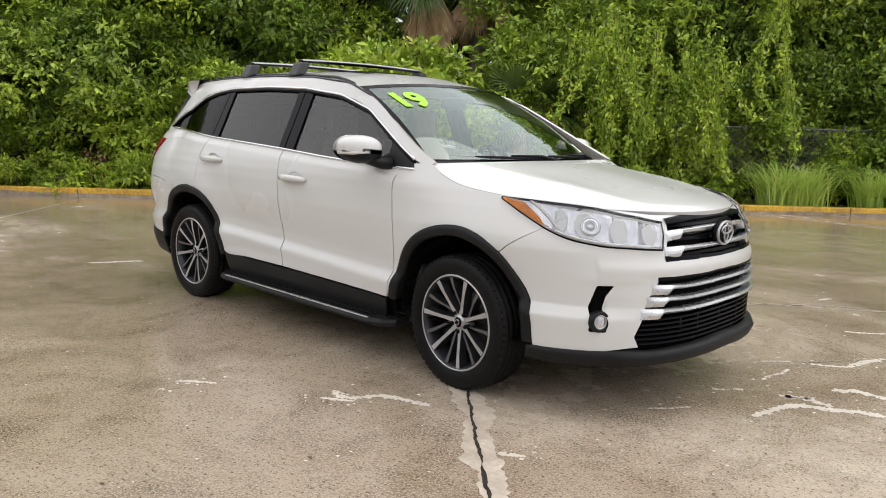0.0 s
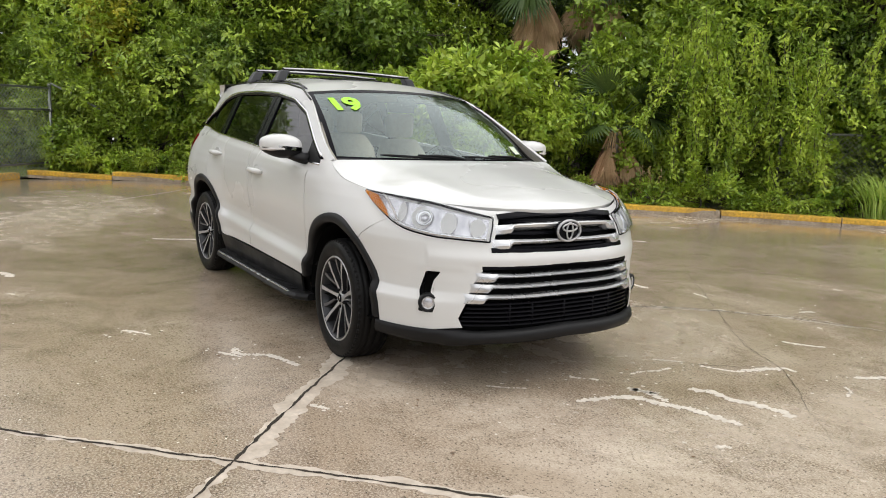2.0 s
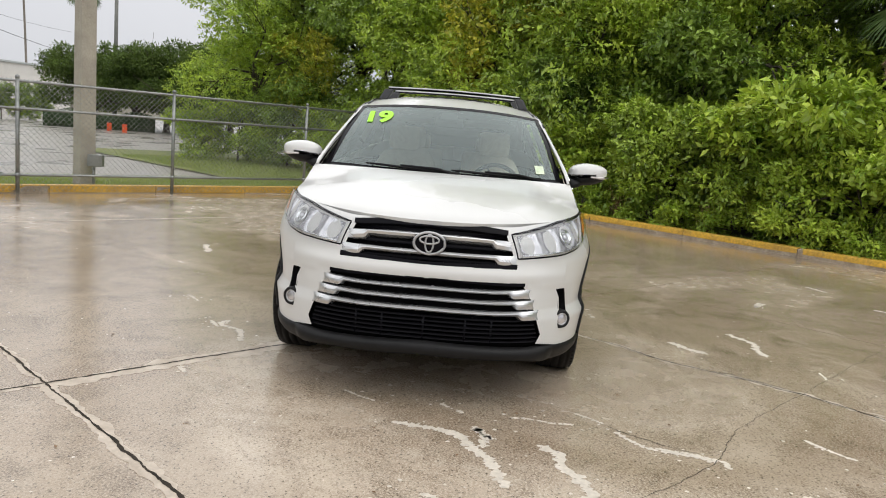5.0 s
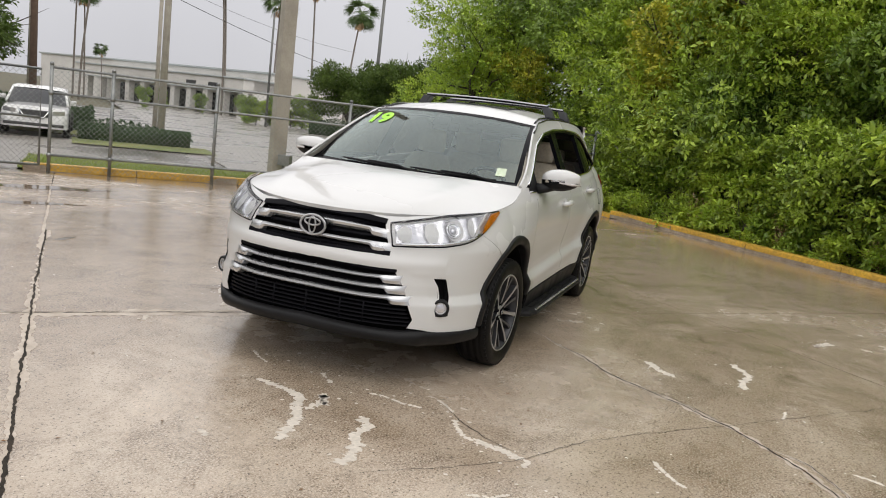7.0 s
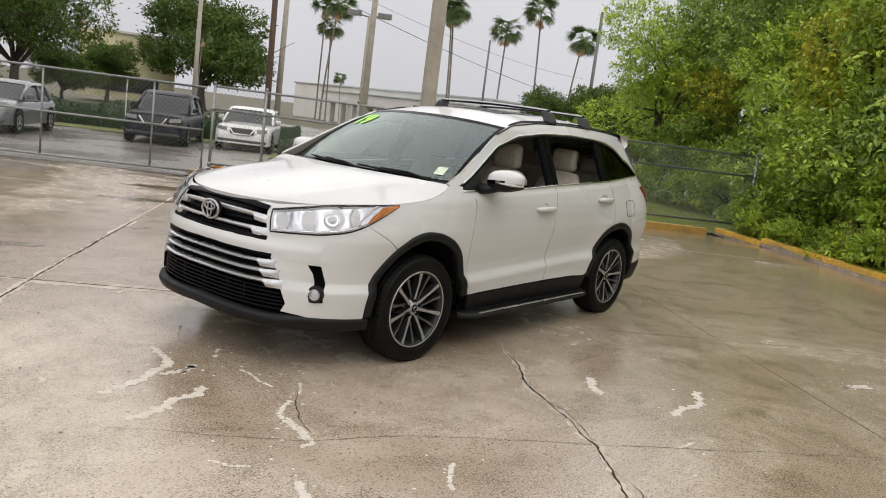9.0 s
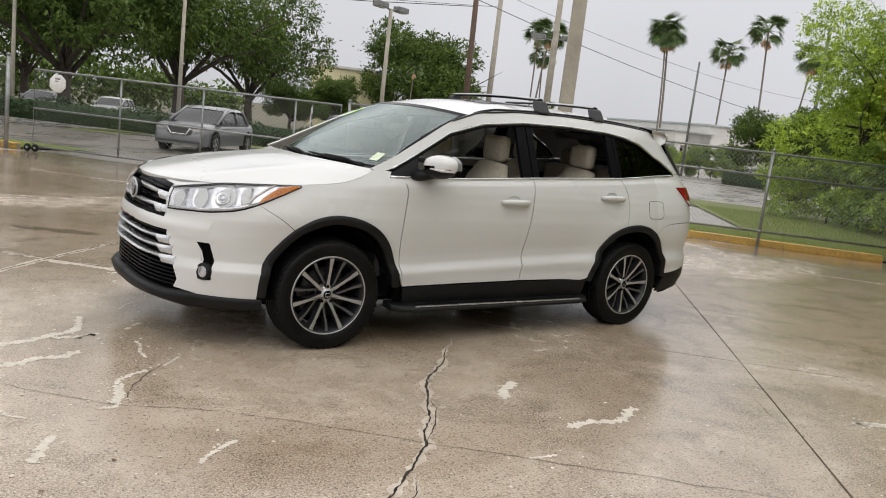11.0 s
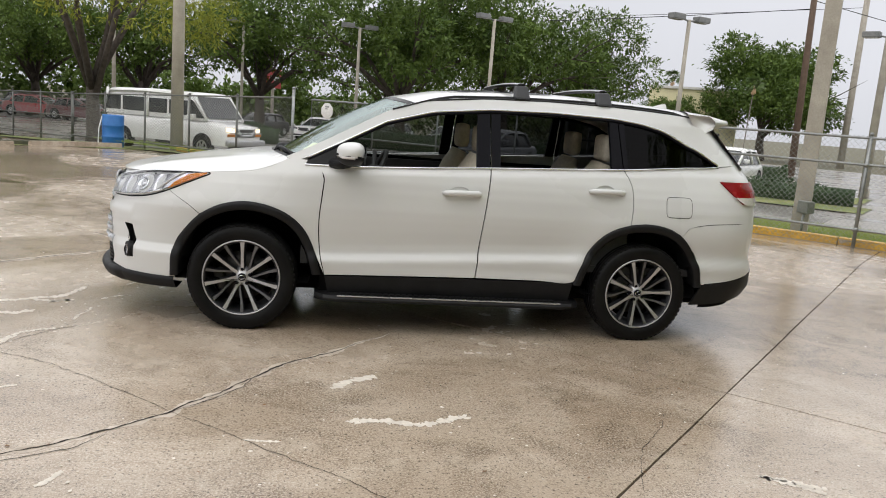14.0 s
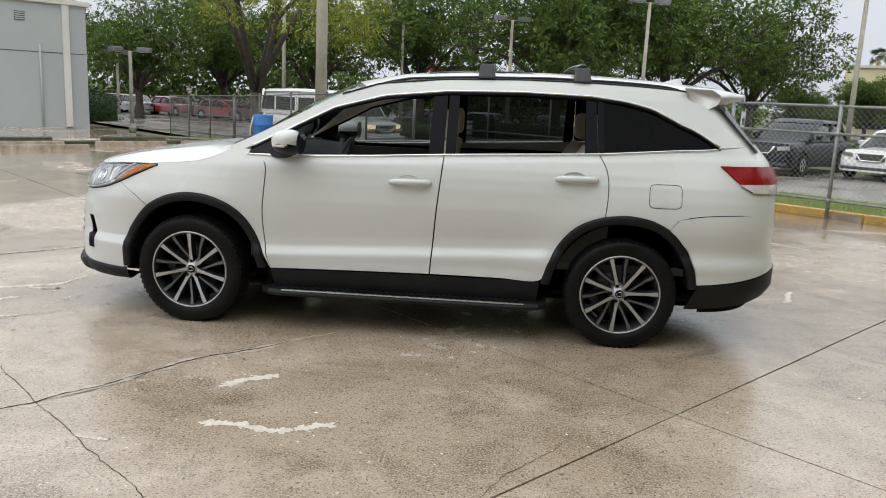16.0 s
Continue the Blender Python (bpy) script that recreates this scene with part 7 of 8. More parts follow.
def vine_curtain(seed, width, height, strands, label):
    """Leafy strands that hang from above and sway a little."""
    rng = np.random.default_rng(seed)
    root = thing("hanging_vine", label, "vine")
    pts, stems = [], []
    for k in range(strands):
        x, y = rng.uniform(-width / 2, width / 2), rng.normal() * 0.30
        h = height * rng.uniform(0.75, 1.05)
        low = h * rng.uniform(0.08, 0.6)
        n = int((h - low) / 0.03)
        t = np.linspace(0, 1, n)
        line = np.stack([x + 0.25 * np.sin(3 * t + k) * t + rng.normal() * 0.3 * t, y + 0.45 * t + 0.1 * np.cos(4 * t + k), h - (h - low) * t], 1)
        stems.append(tube_vf(line[:: max(1, n // 8)], 0.006, 4, False))
        pts.append(np.repeat(line, 4, 0) + rng.normal(size=(n * 4, 3)) * np.array([0.05, 0.05, 0.03]))
    pts = np.concatenate(pts)
    part("stem", shape(*merged(stems)), "bark", root)
    part("leaves", leaves_mesh(pts, 0.090 * (0.6 + 0.8 * rng.random(len(pts))), rng, 1.0, 0.40), "leaf_light", root)
    return root


v1 = vine_curtain(31, 1.5, 3.4, 26, "light green vine hanging like a curtain over the shrubs")
v1.matrix_basis = pose(*lot(-11.55, 3.1, 0.0), 0, 0, -133.5)
v2 = vine_curtain(32, 1.1, 3.1, 18, "light green vine hanging like a curtain over the shrubs")
v2.matrix_basis = pose(*lot(-11.6, 4.6, 0.0), 0, 0, -133.5)
v3 = vine_curtain(33, 0.35, 4.6, 7, "thin light green vine hanging from a tree")
v3.matrix_basis = pose(*lot(-11.7, 6.1, 0.0), 0, 0, -133.5)


def fan_leaf(rng, length, droop, dead=False):
    """A palm fan: a stalk and narrow blades from its end."""
    vs, fs = [], []
    blades = 26
    for k in range(blades):
        a = -1.25 + 2.5 * k / (blades - 1)
        l = length * (0.75 + 0.25 * math.cos(a)) * rng.uniform(0.9, 1.1)
        w = 0.030 * length
        if dead:
            a *= 0.35
        d = np.array([math.cos(a), math.sin(a), 0])
        s = np.array([-d[1], d[0], 0])
        n = len(vs)
        for t, ww in ((0.0, 0.4), (0.4, 1.0), (0.75, 0.6), (1.0, 0.05)):
            c = d * l * t + np.array([0, 0, -droop * length * t * t * rng.uniform(0.8, 1.2)])
            vs += [tuple(c + s * w * ww + [0, 0, 0.25 * w * ww]), tuple(c - s * w * ww)]
        fs += [(n + 2 * i, n + 2 * i + 1, n + 2 * i + 3, n + 2 * i + 2) for i in range(3)]
    return vs, fs


def palm(seed, height, r0, fronds, length, label, dead=10, lean=0.3, dead_len=0.9, hang=(62, 84), drop=0.5):
    rng = np.random.default_rng(seed)
    root = thing("palm_tree", label, "palm")
    line = [(lean * (t**1.7), 0.4 * lean * t * t, height * t) for t in np.linspace(0, 1, 9)]
    part("trunk", shape(*tube_vf([(0, 0, -0.2)] + line, [r0 * 1.35] + [r0 * (1.1 - 0.3 * t) for t in np.linspace(0, 1, 9)], 10)), "palm_bark", root)
    top = Vector(line[-1])
    live, old = [], []
    for k in range(fronds):
        az, el = rng.uniform(0, 360), rng.uniform(-35, 75)
        st = 0.55 * length
        m = Matrix.Translation(top) @ pose(0, 0, 0, 0, 0, az) @ pose(0, 0, 0, 0, -el, 0)
        live.append(moved(tube_vf([(0, 0, 0), (st * 0.5, 0, 0.03), (st, 0, 0)], [0.025, 0.018, 0.010], 5, False), m))
        live.append(moved(fan_leaf(rng, length * 0.62, 0.35), m @ Matrix.Translation((st, 0, 0)) @ pose(0, 0, 0, rng.uniform(-40, 40), 18, 0)))
    for k in range(dead):
        az = rng.uniform(0, 360)
        m = Matrix.Translation(top - Vector((0, 0, rng.uniform(0.05, drop)))) @ pose(0, 0, 0, 0, 0, az) @ Matrix.Translation((r0 * 0.9, 0, 0)) @ pose(0, 0, 0, 0, rng.uniform(*hang), 0)
        old.append(moved(tube_vf([(0, 0, 0), (0.3 * length, 0, 0)], [0.02, 0.012], 5, False), m))
        old.append(moved(fan_leaf(rng, dead_len * length * 0.8, 0.1, True), m @ Matrix.Translation((0.3 * length, 0, 0)) @ pose(0, 0, 0, rng.uniform(-50, 50), 0, 0)))
    part("fronds", shape(*merged(live), smooth=False), "frond", root)
    if old:
        part("dead_fronds", shape(*merged(old), smooth=False), "dead_frond", root, "dry brown hanging fronds")
    return root


# cabbage palms within the thicket, with skirts of dead fronds
p1 = palm(41, 4.55, 0.15, 16, 1.4, "cabbage palm with a skirt of dry brown fronds", 20, 0.2, 0.85, (74, 88))
p1.matrix_basis = pose(*lot(-14.6, -0.25, 0.0), 0, 0, 0)
p2 = palm(42, 1.45, 0.11, 14, 1.1, "short palm with dry brown fronds hanging down", 20, 0.1, 0.80, (64, 86), 0.22)
p2.matrix_basis = pose(*lot(-11.75, 1.68, 0.0), 0, 0, 120)
p3 = palm(43, 5.0, 0.16, 16, 1.5, "cabbage palm with a skirt of dry brown fronds", 14, 0.25, 1.0)
p3.matrix_basis = pose(*lot(-15.2, 0.9, 0.0), 0, 0, 60)


def tuft(seed, blades, height, spread, mat_, name, label, category, width=0.009):
    rng = np.random.default_rng(seed)
    root = thing(name, label, category)
    vs, fs = [], []
    for k in range(blades):
        x, y = rng.normal() * spread, rng.normal() * spread
        az, h = math.atan2(y, x) + rng.normal() * 0.6, height * rng.uniform(0.45, 1.1)
        out = h * rng.uniform(0.2, 0.95)
        n = len(vs)
        for t, w in ((0, 1.0), (0.35, 1.0), (0.7, 0.7), (1.0, 0.1)):
            cx, cy = x + math.cos(az) * out * t * t, y + math.sin(az) * out * t * t
            cz = h * (t - 0.28 * t * t * t)
            dx, dy = -math.sin(az) * width * w, math.cos(az) * width * w
            vs += [(cx + dx, cy + dy, cz), (cx - dx, cy - dy, cz)]
        fs += [(n + 2 * i, n + 2 * i + 1, n + 2 * i + 3, n + 2 * i + 2) for i in range(3)]
    part("foliage", shape(vs, fs, False), mat_, root)
    return root


tg1 = tuft(51, 330, 1.12, 0.18, "tall_grass", "tall_grass_clump", "clump of tall bright green grass behind the kerb", "grass", 0.012)
tg1.matrix_basis = pose(*lot(-11.25, 6.25, 0.08))
for a, d, s in ((6.62, 11.22, 0.9), (7.95, 11.25, 0.85), (8.4, 11.2, 1.0), (9.1, 11.3, 0.8), (10.9, 11.35, 1.0)):
    c = copy_thing(tg1, pose(*lot(-d, a, 0.08), 0, 0, a * 50))
    c.scale = (s, s, s)


def dry_brush(seed, stems, height, spread):
    """A tangle of thin dead twigs with a few curled brown leaves."""
    rng = np.random.default_rng(seed)
    root = thing("dry_twigs", "tangle of dry brown twigs at the kerb", "twigs")
    tw, pts = [], []
    for k in range(stems):
        b0 = np.array([rng.normal() * spread * 0.4, rng.normal() * spread * 0.4, 0.0])
        tip = b0 + np.array([rng.normal() * spread, rng.normal() * spread, height * rng.uniform(0.4, 1.0)])
        m1 = (b0 + tip) / 2 + rng.normal(size=3) * 0.05
        tw.append(tube_vf([b0, m1, tip], [0.006, 0.004, 0.0015], 4, False))
        pts += [b0 + (tip - b0) * f + rng.normal(size=3) * 0.03 for f in (0.4, 0.6, 0.75, 0.9, 1.0)]
    pts = np.array(pts)
    part("twigs", shape(*merged(tw)), "litter", root)
    part("dead_leaves", leaves_mesh(pts, 0.06 * (0.5 + rng.random(len(pts))), rng, 0.6, 0.3), "dead_frond", root)
    return root


db = dry_brush(71, 60, 0.75, 0.16)
db.matrix_basis = pose(*lot(-11.25, -5.75, 0.08))
for a, d, s in ((-2.0, 11.15, 0.7), (0.85, 11.25, 0.6), (2.35, 11.3, 0.9), (-3.9, 11.3, 0.8)):
    c = copy_thing(db, pose(*lot(-d, a, 0.08), 0, 0, a * 60))
    c.scale = (s, s, s)


def grass_stuff(seed, b0, b1, a0, a1, count, h, label):
    rng = np.random.default_rng(seed)
    b, a = rng.uniform(b0, b1, count), rng.uniform(a0, a1, count)
    pts = np.array([tuple(lot(x, y, fall(y) + 0.03)) for x, y in zip(b, a)])
    az = rng.uniform(0, 6.283, count)
    hh = h * rng.uniform(0.5, 1.2, count)
    w = 0.006
    d = np.stack([np.cos(az), np.sin(az), 0 * az], 1)
    tip = pts + d * (hh * rng.uniform(0.1, 0.7, count))[:, None] + np.stack([0 * hh, 0 * hh, hh], 1)
    s = np.stack([-d[:, 1], d[:, 0], 0 * az], 1) * w
    v = np.stack([pts + s, pts - s, tip], 1).reshape(-1, 3)
    me = bpy.data.meshes.new("grass")
    me.from_pydata(v.tolist(), [], np.arange(3 * count).reshape(-1, 3).tolist())
    tagged(part("grass", me, "grass"), label, "grass", kind="stuff")


grass_stuff(65, -15.5, -9.4, -22.5, -14.5, 14000, 0.09, "short green grass before the thicket")
grass_stuff(64, -15.5, -10.5, -14.5, -9.9, 11000, 0.08, "short green grass at the end of the fence")
grass_stuff(61, -10.5, 0.6, -14.5, -9.9, 26000, 0.07, "short green grass on the strip behind the fence")
grass_stuff(62, 7.6, 17.0, -12.5, -9.9, 9000, 0.06, "short green grass behind the yellow kerb")
grass_stuff(63, -11.6, -10.85, -9.5, 16, 9000, 0.10, "weeds along the foot of the shrubs")


# ---- beyond the fence: poles, lamps, wires ----
def ground_z(x, y):
    d = LOT.inverted() @ Vector((x, y, 0))
    return fall(d.y, d.x) - (0.02 if d.y < -12.4 else 0.0)


def at(x, y, turn=0.0, size=1.0):
    return pose(x, y, ground_z(x, y), 0, 0, turn) @ Matrix.Diagonal((size, size, size, 1))


def pole(x, y, height, r0, r1, mat_, label, name="utility_pole", lean=(0, 0), sides=12):
    root = thing(name, label, "pole", at(x, y))
    part("shaft", shape(*tube_vf([(0, 0, -0.3), (lean[0] * 0.5, lean[1] * 0.5, height * 0.5), (lean[0], lean[1], height)], [r0, (r0 + r1) / 2, r1], sides)), mat_, root)
    return root


# square concrete pole with a meter box, just behind the fence
sq = thing("utility_pole", "tall square concrete pole on the grass strip with a grey box", "pole", at(-8.0, -6.95, 8))
part("shaft", shape(*tube_vf([(0, 0, -0.3), (0, 0, 5.5), (0, 0, 11)], [0.205, 0.185, 0.165], 4), smooth=False), "pole", sq)
bx = part("meter_box", shape(*box_vf(0.16, 0.26, 0.22, 0.16, 0.26, 0.55, 0.012), smooth=False), "galvanised", sq, "small grey metal box")
part("conduit", shape(*tube_vf([(0.15, 0.22, 0.0), (0.15, 0.22, 0.45)], 0.025, 8)), "galvanised", sq)
pole(5.40, -20.6, 10.0, 0.21, 0.16, "pole", "tall round concrete pole by the fence")
pole(-25.2, -33.4, 13, 0.20, 0.14, "wood_pole", "dark leaning wooden utility pole", lean=(0.5, 0.35))
pole(-44.5, -55.6, 17, 0.30, 0.22, "pole", "tall pale concrete utility pole")
pole(-19.0, -19.5, 10, 0.15, 0.11, "pole", "tall concrete utility pole")
pole(-52, -26.5, 12, 0.16, 0.12, "galv_dark", "thin dark steel pole")
pole(-45, -32, 8.5, 0.10, 0.07, "galv_dark", "thin dark lamp pole with a small head", "lamp_post")
pole(12.0, -40.0, 9, 0.12, 0.09, "pole", "thin pale pole in a parking lot")


def street_lamp(x, y, height, turn, heads=2, label="pale lamp post with two flat box heads"):
    root = thing("street_lamp", label, "lamp post", at(x, y, turn))
    part("pole", shape(*tube_vf([(0, 0, -0.2), (0, 0, height)], [0.100, 0.075], 10)), "pole", root)
    part("base", shape(*tube_vf([(0, 0, -0.2), (0, 0, 0.30)], 0.17, 14)), "pole", root)
    for s in (1, -1)[:heads]:
        part("arm", shape(*tube_vf([(0, 0, height - 0.06), (s * 0.42, 0, height + 0.02)], 0.035, 6)), "lamp_head", root)
        hd = part("lamp_head", shape(*moved(box_vf(0.62, 0.36, 0.22, s * 0.66, 0, height + 0.06, 0.03), pose(0, 0, 0, 0, 0, 0)), smooth=False), "lamp_head", root)
        part("lens", shape(*box_vf(0.50, 0.28, 0.02, s * 0.66, 0, height - 0.055), smooth=False), "clear_lens", hd)
    return root


street_lamp(-13.0, -22.9, 6.15, 20)
street_lamp(-7.0, -30.3, 6.45, 25)
street_lamp(-1.1, -35.6, 6.25, 20)
street_lamp(-20.0, -20.7, 6.0, -50)
street_lamp(16.9, -30.9, 3.7, 10)
street_lamp(24.0, -44.0, 4.2, 10)
street_lamp(5.4, -42.8, 6.8, 10, 1, "pale lamp post with one flat head")


def wire(p0, p1, sag):
    pts_ = [Vector(p0).lerp(Vector(p1), t) - Vector((0, 0, sag * 4 * t * (1 - t))) for t in np.linspace(0, 1, 14)]
    ob = thing("power_line", "thin sagging black overhead wire", "wire")
    part("cable", shape(*tube_vf(pts_, 0.022, 5)), "cable", ob)


wire((-25.0, -33.2, 9.0), (-95, -42, 5.6), 1.2)
wire((-25.0, -33.2, 8.6), (40, -88, 9.5), 1.5)
wire((-44.5, -55.6, 14.5), (-130, -70, 13), 1.5)
wire((-44.5, -55.6, 15.2), (60, -120, 15), 2.0)
wire((-44.5, -55.6, 13.2), (60, -120, 13), 2.0)


# ---- beyond the fence: buildings ----
def white_shops():
    """A white shop row: an arcade wing with square pillars before a higher plain block."""
    root = thing("shop_building", "long white flat-roofed shop row with an arcade", "building", pose(-62.3, -46.6, -0.8, 0, 0, -102.7))
    part("wall", shape(*box_vf(30, 0.4, 3.1, 15.3, -4.6, 1.55), smooth=False), "stucco", root)
    part("side_wall", shape(*box_vf(0.4, 13.0, 4.3, 0.2, -7.9, 2.15), smooth=False), "stucco", root)
    part("fascia", shape(*box_vf(30, 4.6, 1.35, 15, -2.3, 3.70, 0.05), smooth=False), "stucco", root)
    part("roof_edge", shape(*box_vf(30.4, 5.0, 0.16, 15, -2.3, 4.46, 0.03), smooth=False), "stucco_grey", root)
    part("string_course", shape(*box_vf(30.1, 0.12, 0.12, 15, 0.06, 3.06), smooth=False), "stucco_grey", root)
    for k in range(11):
        x = 0.4 + 2.75 * k
        part("pillar", shape(*box_vf(0.75, 0.75, 3.03, x, -0.42, 1.52, 0.02), smooth=False), "stucco", root)
        if k < 10:
            part("window", shape(*box_vf(2.1, 0.08, 2.6, x + 1.38, -4.36, 1.45), smooth=False), "window_dark", root, "dark shop window")
    for x in (4.6, 8.2):
        part("sign_panel", shape(*box_vf(1.5, 0.08, 0.45, x, 0.06, 3.55), smooth=False), "ink", root, "small dark shop sign")
    part("upper_block", shape(*box_vf(46, 12, 5.4, 24, -11.0, 2.70, 0.05), smooth=False), "stucco", root)
    part("upper_edge", shape(*box_vf(46.4, 12.4, 0.20, 24, -11.0, 5.49, 0.03), smooth=False), "stucco_grey", root)
    return root


white_shops()
cr = thing("shop_building", "cream flat-roofed building behind the trees", "building", pose(-37.5, -70.5, -0.3, 0, 0, -30))
part("wall", shape(*box_vf(9, 6, 6.4, 0, -3, 3.2), smooth=False), "stucco_cream", cr)
part("roof_edge", shape(*box_vf(9.4, 6.4, 0.25, 0, -3, 6.5), smooth=False), "stucco", cr)
part("window", shape(*box_vf(6, 0.1, 1.4, 0, 0.03, 1.4), smooth=False), "window_dark", cr)

shed = thing("grey_building", "plain grey painted block building with a white downpipe", "building", pose(*lot(28.6, -8.6, fall(-8.6, 28.6)), 0, 0, -43.5))
part("wall", shape(*box_vf(16, 26, 5.4, 8.0, 13.0, 2.6, 0.02), smooth=False), "stucco_grey", shed)
part("roof_edge", shape(*box_vf(16.3, 26.3, 0.20, 8.0, 13.0, 5.3, 0.02), smooth=False), "stucco", shed)
part("downpipe", shape(*box_vf(0.10, 0.28, 5.1, -0.06, 0.85, 2.65, 0.02), smooth=False), "stucco", shed, "square white downpipe")
part("conduit", shape(*tube_vf([(-0.04, 1.9, 0.1), (-0.04, 1.9, 3.5)], 0.05, 8)), "stucco_grey", shed)
vt = part("vent", shape(*box_vf(0.04, 0.40, 0.36, -0.02, 2.6, 4.6, 0.01), smooth=False), "ink", shed, "louvred wall vent")
for k in range(4):
    part("slat", shape(*box_vf(0.03, 0.38, 0.045, -0.045, 2.6, 4.475 + 0.083 * k), smooth=False), "stucco_grey", vt)
part("wall_joint", shape(*box_vf(0.012, 26, 0.03, -0.006, 13.0, 3.2), smooth=False), "ink", shed)

# wheel stops and a blue barrel
stop = thing("wheel_stop", "weathered brown concrete wheel stop on the ground", "wheel stop", group="wheel stops")
sv = [(x, y * k, z) for x in (-0.92, 0.92) for y, z, k in ((-0.09, 0.0, 1), (-0.06, 0.125, 1), (0.06, 0.125, 1), (0.09, 0.0, 1))]
part("block", shape(sv, [(0, 1, 2, 3), (7, 6, 5, 4), (0, 4, 5, 1), (1, 5, 6, 2), (2, 6, 7, 3), (3, 7, 4, 0)], False), "kerb_bare", stop)
stops = [(13.4, -4.6, 88), (13.5, -2.0, 92), (11.7, -2.0, 90), (13.6, 0.4, 90), (13.6, -7.0, 89), (15.2, -8.7, 70)]
for i, (b, a, t) in enumerate(stops):
    mm = pose(*lot(b, a, fall(a, b) + 0.002), 0, 0, -43.5 + t)
    if i == 0:
        stop.matrix_basis = mm
    else:
        copy_thing(stop, mm)
sheet("verge", [13.75, 15, 16.2], [-9.6, -8, -6, -3, 2], "grass_soil", "thin strip of worn grass beside the wheel stops", "grass", 0.012)

barrel = thing("barrel", "blue plastic drum standing by the fence", "barrel", at(7.3, -20.3, 0, 1.15))
part("drum", shape(*lathe_vf([(0.0, 0.0), (0.27, 0.0), (0.285, 0.02), (0.285, 0.27), (0.298, 0.29), (0.285, 0.31), (0.285, 0.58), (0.298, 0.60), (0.285, 0.62), (0.285, 0.86), (0.272, 0.89), (0.25, 0.88), (0.24, 0.865), (0.0, 0.865)], 32)), "blue", barrel)
part("hose", shape(*tube_vf([(0.25, 0.12, 0.85), (0.33, 0.16, 0.5), (0.34, 0.2, 0.05), (0.55, 0.35, 0.02)], 0.02, 6)), "sign_white", barrel)


